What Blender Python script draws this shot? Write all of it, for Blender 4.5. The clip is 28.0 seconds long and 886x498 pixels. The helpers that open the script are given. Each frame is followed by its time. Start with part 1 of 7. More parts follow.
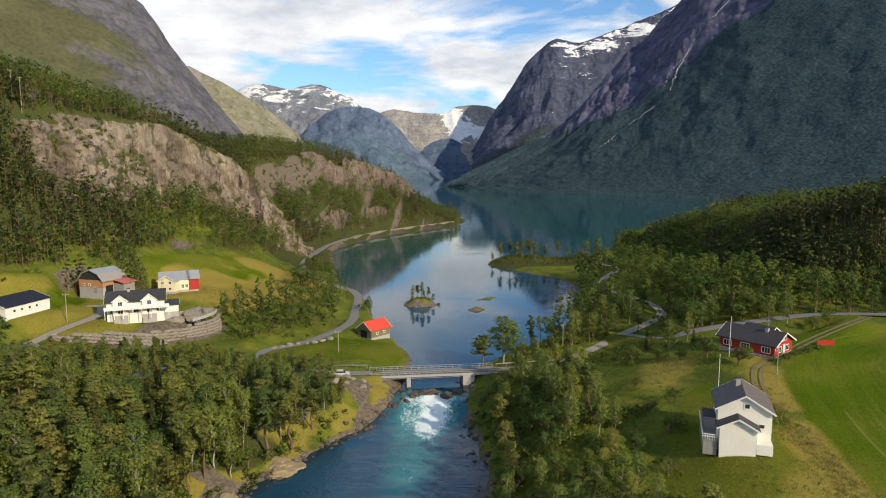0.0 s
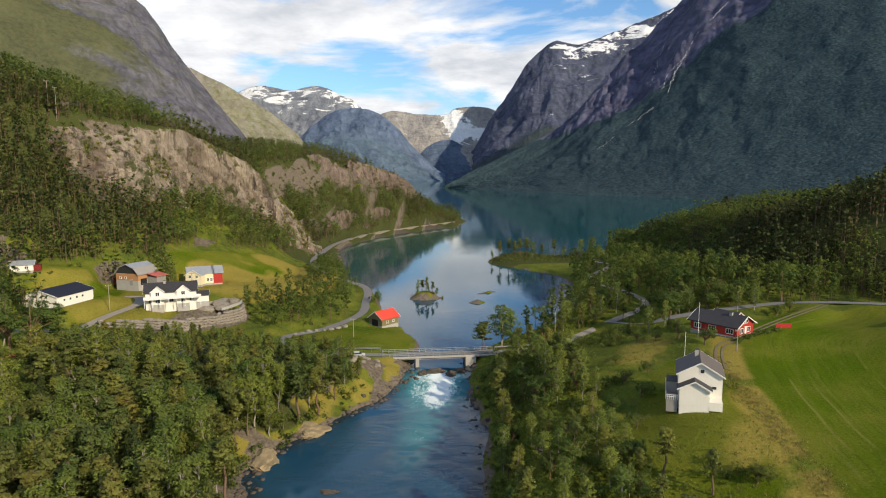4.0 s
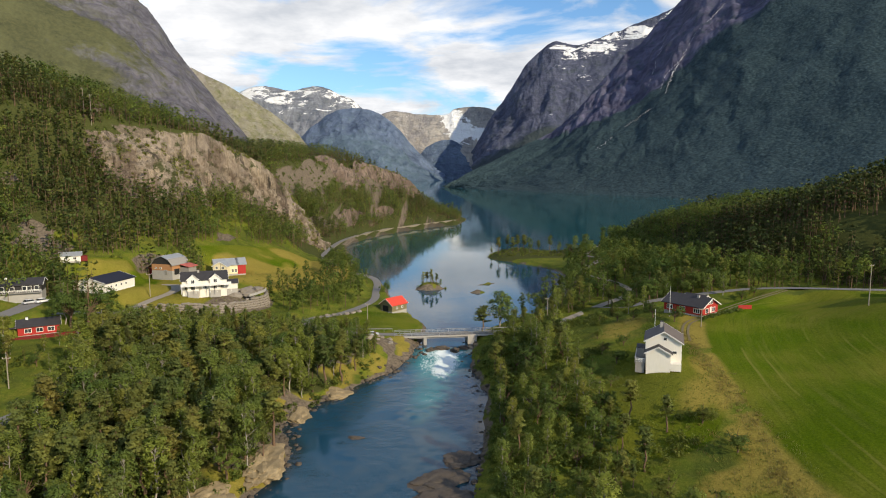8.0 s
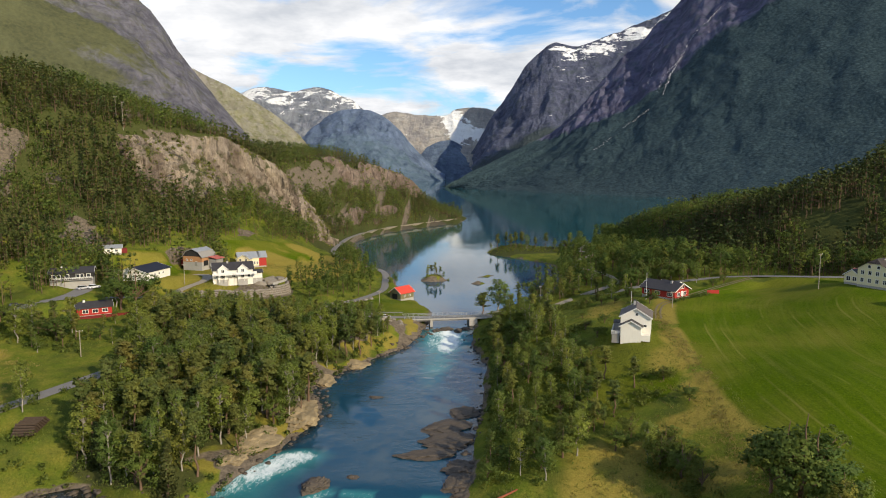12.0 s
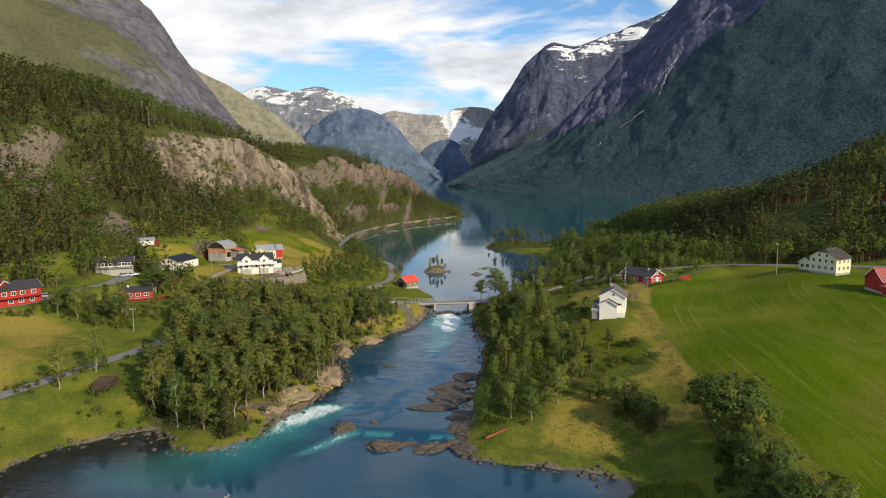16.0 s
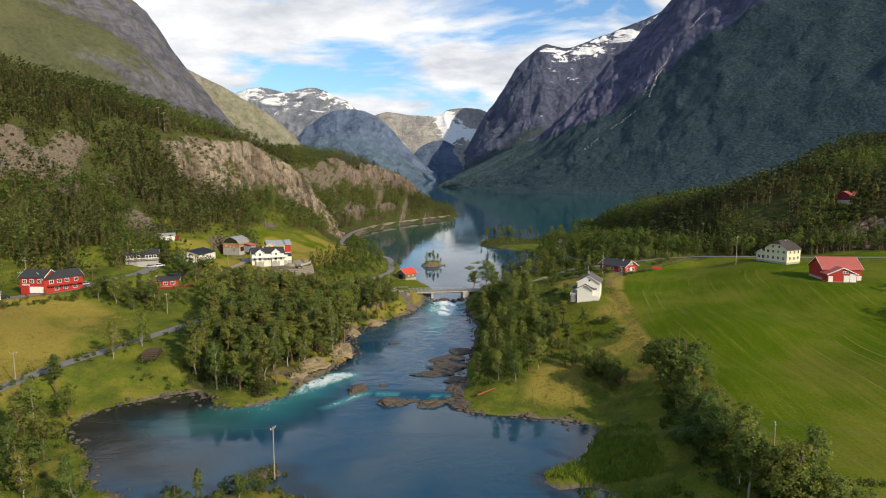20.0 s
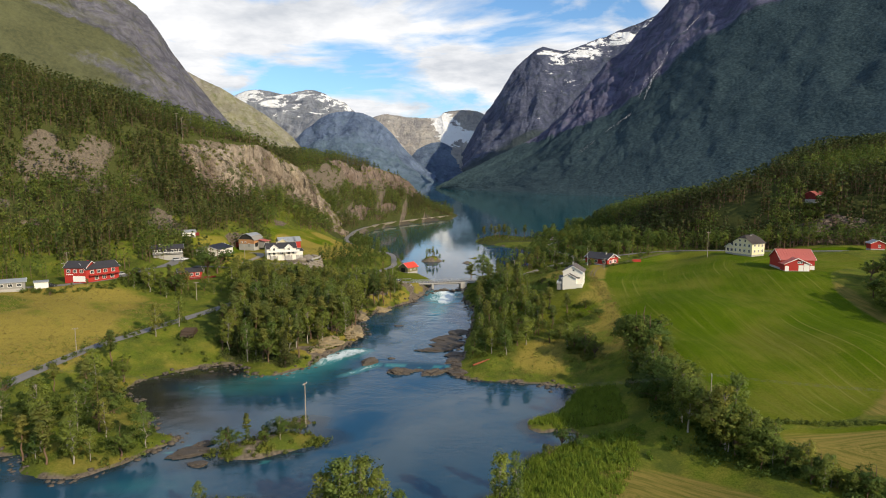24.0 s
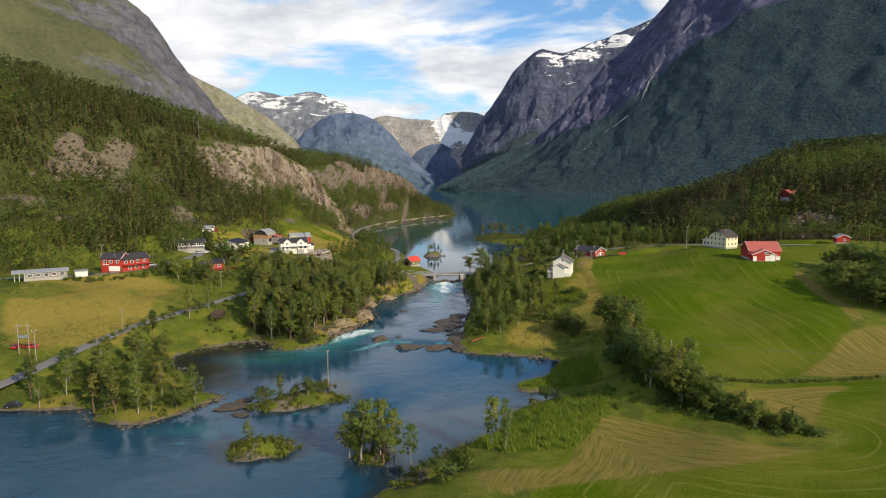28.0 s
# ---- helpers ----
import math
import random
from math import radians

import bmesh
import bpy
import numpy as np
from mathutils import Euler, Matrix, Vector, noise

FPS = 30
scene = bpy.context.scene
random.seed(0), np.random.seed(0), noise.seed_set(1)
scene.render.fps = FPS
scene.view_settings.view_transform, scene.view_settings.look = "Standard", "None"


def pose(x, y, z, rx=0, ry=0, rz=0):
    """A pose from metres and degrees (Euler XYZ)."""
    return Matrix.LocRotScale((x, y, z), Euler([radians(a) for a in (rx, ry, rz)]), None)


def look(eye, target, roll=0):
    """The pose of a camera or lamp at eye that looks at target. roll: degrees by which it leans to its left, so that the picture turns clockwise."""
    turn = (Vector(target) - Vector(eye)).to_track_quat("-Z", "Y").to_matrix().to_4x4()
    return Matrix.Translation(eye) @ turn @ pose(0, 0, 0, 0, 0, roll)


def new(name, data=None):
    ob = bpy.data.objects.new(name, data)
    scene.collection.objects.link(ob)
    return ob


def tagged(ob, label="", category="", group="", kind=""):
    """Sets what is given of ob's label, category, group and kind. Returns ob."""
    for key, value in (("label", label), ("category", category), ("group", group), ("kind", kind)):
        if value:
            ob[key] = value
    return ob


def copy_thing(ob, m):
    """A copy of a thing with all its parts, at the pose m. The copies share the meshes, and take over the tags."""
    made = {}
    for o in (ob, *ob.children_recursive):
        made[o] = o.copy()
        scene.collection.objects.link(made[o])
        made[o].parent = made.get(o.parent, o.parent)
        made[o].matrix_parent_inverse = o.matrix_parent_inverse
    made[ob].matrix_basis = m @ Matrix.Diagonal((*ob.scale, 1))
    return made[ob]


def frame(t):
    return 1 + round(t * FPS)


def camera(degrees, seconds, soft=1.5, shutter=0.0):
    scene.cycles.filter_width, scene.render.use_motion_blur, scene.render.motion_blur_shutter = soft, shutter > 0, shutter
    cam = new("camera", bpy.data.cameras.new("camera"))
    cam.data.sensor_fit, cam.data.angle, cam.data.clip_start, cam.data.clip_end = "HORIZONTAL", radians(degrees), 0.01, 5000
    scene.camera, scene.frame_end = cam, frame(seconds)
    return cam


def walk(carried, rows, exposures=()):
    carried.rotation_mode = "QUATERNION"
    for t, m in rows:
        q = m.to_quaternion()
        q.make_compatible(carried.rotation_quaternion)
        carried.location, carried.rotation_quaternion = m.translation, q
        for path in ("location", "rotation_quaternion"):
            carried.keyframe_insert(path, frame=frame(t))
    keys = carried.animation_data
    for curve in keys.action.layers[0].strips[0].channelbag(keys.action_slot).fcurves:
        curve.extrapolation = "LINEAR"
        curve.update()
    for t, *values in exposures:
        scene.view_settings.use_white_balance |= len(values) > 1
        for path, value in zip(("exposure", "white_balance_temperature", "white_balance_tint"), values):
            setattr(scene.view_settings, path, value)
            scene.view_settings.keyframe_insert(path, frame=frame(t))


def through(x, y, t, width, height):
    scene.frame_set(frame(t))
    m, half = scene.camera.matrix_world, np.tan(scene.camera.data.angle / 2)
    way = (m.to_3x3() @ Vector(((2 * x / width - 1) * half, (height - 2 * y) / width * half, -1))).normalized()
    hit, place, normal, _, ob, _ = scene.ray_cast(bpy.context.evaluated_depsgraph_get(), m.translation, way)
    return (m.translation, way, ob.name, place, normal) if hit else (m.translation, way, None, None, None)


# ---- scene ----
cam = camera(69.4, 28.0, soft=1.05)
# seconds, x, y, z, tilt and turn in degrees
PATH = [
    (0, 0.34, -6.12, 58.96, 82.961, 2.051),
    (1, 0.17, -10.87, 59.28, 82.993, 2.021),
    (2, -0.01, -16.24, 59.54, 83.022, 2.078),
    (3, -0.20, -22.05, 59.75, 83.022, 2.050),
    (3.5, -0.30, -25.08, 59.85, 83.050, 2.050),
    (5.5, -0.70, -37.75, 60.14, 83.021, 1.992),
    (6, -0.80, -41.03, 60.20, 82.993, 1.992),
    (7, -1.00, -47.69, 60.31, 82.993, 2.021),
    (8, -1.20, -54.48, 60.40, 83.021, 2.021),
    (9, -1.39, -61.38, 60.48, 83.078, 1.963),
    (10, -1.57, -68.39, 60.56, 83.082, 2.020),
    (11, -1.74, -75.50, 60.64, 83.078, 1.992),
    (12, -1.91, -82.70, 60.72, 83.050, 2.021),
    (12.5, -1.99, -86.33, 60.76, 83.021, 1.992),
    (14.5, -2.27, -101.00, 60.93, 82.993, 1.934),
    (15, -2.34, -104.70, 60.97, 82.964, 1.934),
    (16, -2.46, -112.10, 61.06, 82.964, 1.905),
    (17, -2.57, -119.52, 61.14, 82.992, 1.732),
    (18, -2.67, -126.93, 61.22, 82.963, 1.559),
    (19, -2.76, -134.33, 61.29, 83.019, 1.444),
    (20, -2.83, -141.71, 61.35, 83.019, 1.328),
    (21, -2.91, -149.06, 61.40, 83.107, 1.154),
    (21.5, -2.94, -152.72, 61.41, 83.051, 1.154),
    (23.5, -3.06, -167.33, 61.38, 83.164, 1.097),
    (24, -3.08, -170.97, 61.35, 83.164, 1.126),
    (25, -3.14, -178.21, 61.26, 83.224, 1.096),
    (26, -3.19, -185.38, 61.10, 83.253, 1.096),
    (27, -3.25, -192.44, 60.88, 83.338, 1.096),
    (28, -3.31, -199.29, 60.59, 83.281, 1.096),
]
walk(cam, [(t, pose(x, y, z, rx, 0, rz)) for t, x, y, z, rx, rz in PATH])

# ---- light ----
SUN_FROM = Vector((0.69, -0.66, 0.48)).normalized()
world = bpy.data.worlds.new("sky")
scene.world = world
world.use_nodes = True
wt = world.node_tree
wt.nodes.clear()


def wn(kind, **props):
    n = wt.nodes.new(kind)
    for k, v in props.items():
        n.inputs[k].default_value = v
    return n


sky = wt.nodes.new("ShaderNodeTexSky")
sky.sky_type, sky.sun_disc = "NISHITA", False
sky.sun_elevation = math.asin(SUN_FROM.z)
sky.sun_rotation = math.atan2(SUN_FROM.x, SUN_FROM.y)
sky.air_density, sky.dust_density, sky.ozone_density = 1.0, 0.6, 2.0
coord = wt.nodes.new("ShaderNodeTexCoord")
split = wt.nodes.new("ShaderNodeSeparateXYZ")
wt.links.new(coord.outputs["Generated"], split.inputs[0])


def wmath(op, a, b=None, clamp=False):
    n = wt.nodes.new("ShaderNodeMath")
    n.operation, n.use_clamp = op, clamp
    for i, v in enumerate((a, b)):
        if v is None:
            continue
        if isinstance(v, (int, float)):
            n.inputs[i].default_value = v
        else:
            wt.links.new(v, n.inputs[i])
    return n.outputs[0]


# clouds lie on a flat deck: the view direction divided by its height
rise = wmath("MAXIMUM", split.outputs[2], 0.0)
lift = wmath("ADD", rise, 0.16)
deck = wt.nodes.new("ShaderNodeCombineXYZ")
wt.links.new(wmath("DIVIDE", split.outputs[0], lift), deck.inputs[0])
wt.links.new(wmath("DIVIDE", split.outputs[1], lift), deck.inputs[1])
deck.inputs[2].default_value = 1.7
big = wn("ShaderNodeTexNoise", Scale=1.35, Detail=8.0, Roughness=0.55, Distortion=0.35)
wt.links.new(deck.outputs[0], big.inputs["Vector"])
cover = wt.nodes.new("ShaderNodeValToRGB")
cover.color_ramp.elements[0].position, cover.color_ramp.elements[1].position = 0.425, 0.535
wt.links.new(big.outputs[0], cover.inputs[0])
# the cloud bank hangs over the mountains; overhead the sky is mostly open
openness = wt.nodes.new("ShaderNodeMapRange")
openness.inputs["From Min"].default_value, openness.inputs["From Max"].default_value = 0.45, 0.80
openness.inputs["To Min"].default_value, openness.inputs["To Max"].default_value = 1.0, 0.25
wt.links.new(split.outputs[2], openness.inputs["Value"])
soft_n = wn("ShaderNodeTexNoise", Scale=2.4, Detail=5.0, Roughness=0.6)
wt.links.new(deck.outputs[0], soft_n.inputs["Vector"])
tone = wt.nodes.new("ShaderNodeValToRGB")
tone.color_ramp.elements[0].position, tone.color_ramp.elements[0].color = 0.35, (6.0, 6.3, 6.8, 1)
tone.color_ramp.elements[1].position, tone.color_ramp.elements[1].color = 0.62, (9.4, 9.4, 9.5, 1)
wt.links.new(soft_n.outputs[0], tone.inputs[0])
blue = wt.nodes.new("ShaderNodeMix")
blue.data_type, blue.blend_type = "RGBA", "MULTIPLY"
blue.inputs[0].default_value = 1.0
wt.links.new(sky.outputs[0], blue.inputs[6])
blue.inputs[7].default_value = (0.95, 1.25, 1.5, 1)
mixed = wt.nodes.new("ShaderNodeMix")
mixed.data_type = "RGBA"
wt.links.new(wmath("MULTIPLY", cover.outputs[0], openness.outputs[0]), mixed.inputs[0])
wt.links.new(blue.outputs[2], mixed.inputs[6])
wt.links.new(tone.outputs[0], mixed.inputs[7])
back = wn("ShaderNodeBackground", Strength=0.11)
wt.links.new(mixed.outputs[2], back.inputs[0])
wout = wt.nodes.new("ShaderNodeOutputWorld")
wt.links.new(back.outputs[0], wout.inputs[0])

sun = new("sun", bpy.data.lights.new("sun", "SUN"))
sun.data.energy, sun.data.angle, sun.data.color = 4.8, radians(0.6), (1.0, 0.84, 0.60)
sun.matrix_world = look(SUN_FROM * 400, (0, 0, 0))
scene.view_settings.exposure = 0.0

# ---- materials ----
def rgb(c):
    return (c[0], c[1], c[2], 1.0)


class Nodes:
    """A small builder for node materials."""

    def __init__(self, name, rough=0.8, metal=0.0, spec=0.3):
        self.m = bpy.data.materials.new(name)
        self.m.use_nodes = True
        self.t = self.m.node_tree
        self.b = self.t.nodes["Principled BSDF"]
        self.b.inputs["Roughness"].default_value = rough
        self.b.inputs["Metallic"].default_value = metal
        self.b.inputs["Specular IOR Level"].default_value = spec
        self.pos = self.t.nodes.new("ShaderNodeNewGeometry").outputs["Position"]

    def put(self, value, socket):
        if isinstance(value, (int, float)):
            socket.default_value = value
        elif isinstance(value, tuple):
            socket.default_value = value if len(value) == 4 or len(socket.default_value) == 3 else rgb(value)
        else:
            self.t.links.new(value, socket)

    def noise(self, scale, detail=4.0, rough=0.55, vector=None, squash=None, distort=0.0):
        n = self.t.nodes.new("ShaderNodeTexNoise")
        v = vector or self.pos
        if squash:
            mp = self.t.nodes.new("ShaderNodeVectorMath")
            mp.operation = "MULTIPLY"
            self.t.links.new(v, mp.inputs[0])
            mp.inputs[1].default_value = squash
            v = mp.outputs[0]
        self.t.links.new(v, n.inputs["Vector"])
        n.inputs["Scale"].default_value, n.inputs["Detail"].default_value = scale, detail
        n.inputs["Roughness"].default_value, n.inputs["Distortion"].default_value = rough, distort
        return n.outputs[0]

    def ramp(self, fac, *stops):
        n = self.t.nodes.new("ShaderNodeValToRGB")
        e = n.color_ramp.elements
        while len(e) < len(stops):
            e.new(0.5)
        for el, (p, c) in zip(e, stops):
            el.position = p
            el.color = rgb(c) if isinstance(c, tuple) else (c, c, c, 1)
        self.t.links.new(fac, n.inputs[0])
        return n.outputs[0]

    def mix(self, fac, a, b, mode="MIX"):
        n = self.t.nodes.new("ShaderNodeMix")
        n.data_type, n.blend_type = "RGBA", mode
        self.put(fac, n.inputs[0])
        self.put(a, n.inputs[6])
        self.put(b, n.inputs[7])
        return n.outputs[2]

    def math(self, op, a, b=0.0, clamp=False):
        n = self.t.nodes.new("ShaderNodeMath")
        n.operation, n.use_clamp = op, clamp
        self.put(a, n.inputs[0])
        self.put(b, n.inputs[1])
        return n.outputs[0]

    def attr(self, name):
        n = self.t.nodes.new("ShaderNodeAttribute")
        n.attribute_name = name
        return n.outputs["Fac"]

    def random(self):
        return self.t.nodes.new("ShaderNodeObjectInfo").outputs["Random"]

    def island(self):
        return self.t.nodes.new("ShaderNodeNewGeometry").outputs["Random Per Island"]

    def axis(self, i):
        n = self.t.nodes.new("ShaderNodeSeparateXYZ")
        self.t.links.new(self.pos, n.inputs[0])
        return n.outputs[i]

    def bump(self, height, strength=0.5, distance=0.1):
        n = self.t.nodes.new("ShaderNodeBump")
        n.inputs["Strength"].default_value, n.inputs["Distance"].default_value = strength, distance
        self.t.links.new(height, n.inputs["Height"])
        self.t.links.new(n.outputs[0], self.b.inputs["Normal"])
        return self

    def color(self, c):
        self.put(c, self.b.inputs["Base Color"])
        return self


def plain(name, a, b, scale=2.0, rough=0.75, bump=0.2, metal=0.0, spec=0.3, fine=30.0):
    """Paint, wood, stone: two tones mottled at two scales, with fine relief."""
    n = Nodes(name, rough, metal, spec)
    mottled = n.mix(n.math("MULTIPLY", n.noise(scale), 1.0), a, b)
    grain = n.noise(fine, 3.0)
    n.color(n.mix(0.25, mottled, n.ramp(grain, (0.3, tuple(v * 0.7 for v in a)), (0.7, b))))
    n.bump(grain, bump, 0.02)
    return n.m


def boards(name, a, b, pitch=0.15, axis=0, rough=0.7):
    """Painted cladding: fine board lines and weathering."""
    n = Nodes(name, rough)
    streak = n.noise(1.2, 4.0, squash=(3, 3, 0.4))
    n.color(n.mix(streak, a, b))
    w = n.t.nodes.new("ShaderNodeTexWave")
    w.bands_direction = "XYZ"[axis] if axis < 3 else "DIAGONAL"
    w.inputs["Scale"].default_value = 0.314 / pitch
    n.t.links.new(n.t.nodes.new("ShaderNodeTexCoord").outputs["Object"], w.inputs["Vector"])
    n.bump(w.outputs["Fac"], 0.35, 0.02)
    return n.m


def leaves(name, dark, light, through=0.25):
    """Foliage: each leaf its own green, each plant its own tint."""
    n = Nodes(name, 0.6, spec=0.15)
    clump = n.math("ADD", n.math("MULTIPLY", n.island(), 0.45), n.math("MULTIPLY", n.ramp(n.noise(0.30, 3.0, 0.6), (0.30, 0.0), (0.70, 1.0)), 0.55))
    per = n.mix(clump, dark, light)
    # single trees differ by object, the trees of a wood by the tone that each one carries
    which = n.math("FRACT", n.math("ADD", n.random(), n.attr("tone")))
    tint = n.ramp(which, (0.0, (0.62, 0.80, 0.78)), (0.45, (0.95, 1.0, 0.90)), (0.8, (1.12, 1.15, 0.92)), (1.0, (1.22, 1.06, 0.95)))
    col = n.mix(1.0, per, tint, "MULTIPLY")
    n.color(col)
    tr = n.t.nodes.new("ShaderNodeBsdfTranslucent")
    n.t.links.new(col, tr.inputs[0])
    ms = n.t.nodes.new("ShaderNodeMixShader")
    ms.inputs[0].default_value = through
    n.t.links.new(n.b.outputs[0], ms.inputs[1])
    n.t.links.new(tr.outputs[0], ms.inputs[2])
    n.t.links.new(ms.outputs[0], n.t.nodes["Material Output"].inputs[0])
    return n.m


def ground_material():
    n = Nodes("meadow and rock", 0.95, spec=0.04)
    fine, mid, wide = n.noise(2.2, 6.0, 0.7), n.noise(0.22, 5.0, 0.6), n.noise(0.035, 3.0)
    grass = n.mix(n.ramp(fine, (0.35, 0.0), (0.65, 1.0)), (0.066, 0.100, 0.010), (0.14, 0.165, 0.022))
    lush = n.mix(n.ramp(fine, (0.35, 0.0), (0.65, 1.0)), (0.046, 0.084, 0.002), (0.086, 0.128, 0.004))
    dry = n.mix(n.ramp(fine, (0.3, 0.0), (0.7, 1.0)), (0.20, 0.155, 0.030), (0.33, 0.26, 0.060))
    moss = n.mix(n.ramp(fine, (0.3, 0.0), (0.7, 1.0)), (0.036, 0.046, 0.014), (0.080, 0.086, 0.028))
    rock = n.mix(n.ramp(n.noise(0.9, 7.0, 0.7), (0.3, 0.0), (0.7, 1.0)), (0.062, 0.052, 0.040), (0.22, 0.18, 0.135))
    base = n.mix(n.ramp(mid, (0.42, 0.0), (0.70, 0.4)), grass, dry)
    base = n.mix(n.ramp(n.noise(0.09, 5.0, 0.65), (0.46, 0.0), (0.62, 0.75)), base, n.mix(fine, (0.035, 0.055, 0.012), (0.085, 0.105, 0.022)))

    def zone(name, lo=0.42, hi=0.58):
        return n.ramp(n.math("ADD", n.attr(name), n.math("MULTIPLY", n.math("SUBTRACT", mid, 0.5), 0.35)), (lo, 0.0), (hi, 1.0))

    base = n.mix(zone("forest"), base, moss)
    base = n.mix(zone("lawn", 0.46, 0.54), base, n.mix(n.ramp(wide, (0.42, 0.0), (0.62, 0.30)), lush, dry))
    # mowing stripes follow the rounds of the tractor
    lane = n.math("ADD", n.attr("rows"), n.math("MULTIPLY", n.noise(0.014, 2.0), 9.0))
    across = n.t.nodes.new("ShaderNodeCombineXYZ")
    n.t.links.new(lane, across.inputs[0])
    n.t.links.new(n.math("MULTIPLY", n.attr("run"), 0.045), across.inputs[1])
    swath = n.noise(0.42, 4.0, 0.65, vector=across.outputs[0])
    fine_row = n.noise(1.5, 3.0, 0.6, vector=across.outputs[0])
    comb = n.math("SINE", n.math("MULTIPLY", lane, 1.15))
    wheel = n.math("PINGPONG", lane, 6.5)
    track = n.math("MULTIPLY", n.ramp(n.math("ABSOLUTE", n.math("SUBTRACT", wheel, 2.2)), (0.14, 1.0), (0.40, 0.0)), n.ramp(n.noise(0.03, 4.0), (0.48, 0.0), (0.60, 1.0)))
    mown = n.attr("mown")
    stubble = n.mix(fine, (0.15, 0.155, 0.030), (0.24, 0.215, 0.055))
    base = n.mix(n.math("MULTIPLY", n.math("MULTIPLY", n.ramp(comb, (0.2, 0.0), (0.8, 1.0)), mown), 0.30), base, (0.095, 0.135, 0.006))
    base = n.mix(n.math("MULTIPLY", n.math("MULTIPLY", n.ramp(swath, (0.52, 0.0), (0.74, 1.0)), mown), 0.30), base, stubble)
    base = n.mix(n.math("MULTIPLY", n.math("MULTIPLY", n.ramp(fine_row, (0.30, 1.0), (0.48, 0.0)), mown), 0.38), base, (0.036, 0.066, 0.004))
    base = n.mix(n.math("MULTIPLY", n.math("MULTIPLY", track, mown), 0.55), base, stubble)
    straw = n.mix(n.ramp(fine_row, (0.36, 0.0), (0.62, 1.0)), n.mix(fine, (0.095, 0.100, 0.018), (0.155, 0.140, 0.032)), n.mix(fine, (0.19, 0.148, 0.036), (0.28, 0.215, 0.064)))
    base = n.mix(n.ramp(n.math("ADD", n.attr("straw"), n.math("MULTIPLY", n.math("SUBTRACT", swath, 0.5), 1.1)), (0.40, 0.0), (0.80, 0.92)), base, straw)
    base = n.mix(n.math("MULTIPLY", zone("dry", 0.3, 0.85), 0.85), base, dry)
    base = n.mix(zone("rock", 0.4, 0.55), base, rock)
    base = n.mix(zone("wet"), base, n.mix(fine, (0.05, 0.042, 0.03), (0.12, 0.10, 0.075)))
    n.color(base)
    n.bump(n.math("ADD", n.noise(0.8, 6.0, 0.7), n.math("MULTIPLY", fine, 0.5)), 0.7, 0.35)
    return n.m


def mountain_material(name, low, high, rock_a, rock_b, forest=0.12, snow=False, relief=12.0, crowns=0.0):
    """Woods and grass below, bare rock where the mesh says so, snow where it lies."""
    n = Nodes(name, 0.95, spec=0.1)
    big, mid, fine = n.noise(0.0035, 6.0, 0.62), n.noise(0.02, 7.0, 0.70), n.noise(forest, 6.0, 0.72)
    streaks = n.noise(0.012, 9.0, 0.74, squash=(1.0, 1.0, 0.22), distort=0.9)
    beds = n.noise(0.010, 8.0, 0.70, squash=(0.5, 0.5, 1.5), distort=1.0)
    green = n.mix(n.ramp(fine, (0.34, 0.0), (0.64, 1.0)), low, high)
    green = n.mix(n.ramp(n.math("ADD", n.math("MULTIPLY", big, 0.5), n.math("MULTIPLY", streaks, 0.5)), (0.46, 0.0), (0.62, 0.55)), green, tuple(v * 1.35 for v in high))
    rock = n.mix(n.ramp(streaks, (0.36, 0.0), (0.62, 1.0)), rock_a, rock_b)
    rock = n.mix(n.ramp(beds, (0.38, 0.45), (0.50, 0.0)), rock, tuple(v * 0.6 for v in rock_a))
    edge = n.math("ADD", n.attr("bare"), n.math("MULTIPLY", n.math("SUBTRACT", mid, 0.5), 1.0))
    col = n.mix(n.ramp(edge, (0.38, 0.0), (0.62, 1.0)), green, n.mix(n.ramp(n.math("ADD", n.math("MULTIPLY", mid, 0.6), n.math("MULTIPLY", beds, 0.4)), (0.50, 0.0), (0.62, 0.7)), rock, green))
    relief_map = n.math("ADD", n.math("MULTIPLY", mid, 0.8), n.math("MULTIPLY", n.math("MULTIPLY", n.math("ADD", streaks, beds), n.math("ADD", n.attr("bare"), 0.10)), 0.8))
    if crowns:
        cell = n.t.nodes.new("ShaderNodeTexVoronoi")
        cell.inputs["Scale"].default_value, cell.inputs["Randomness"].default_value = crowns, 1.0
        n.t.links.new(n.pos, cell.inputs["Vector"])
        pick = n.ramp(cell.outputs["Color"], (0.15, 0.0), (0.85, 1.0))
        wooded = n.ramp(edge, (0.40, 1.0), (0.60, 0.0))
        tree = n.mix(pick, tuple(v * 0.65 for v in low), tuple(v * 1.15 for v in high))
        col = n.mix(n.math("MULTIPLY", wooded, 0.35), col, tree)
        # Cell edges are darkened in colour, as the shade between crowns.
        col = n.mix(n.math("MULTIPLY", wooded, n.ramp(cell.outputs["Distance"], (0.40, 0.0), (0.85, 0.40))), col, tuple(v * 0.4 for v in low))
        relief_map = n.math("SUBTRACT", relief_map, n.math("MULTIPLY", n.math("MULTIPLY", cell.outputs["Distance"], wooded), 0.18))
    if snow:
        cap = n.math("ADD", n.attr("snow"), n.math("MULTIPLY", n.math("SUBTRACT", n.noise(0.006, 8.0, 0.72, squash=(1.0, 1.0, 2.6), distort=0.8), 0.5), 2.6))
        col = n.mix(n.ramp(cap, (0.47, 0.0), (0.53, 1.0)), col, (0.84, 0.86, 0.88))
    n.color(col)
    n.bump(relief_map, 0.8, relief)
    return n.m


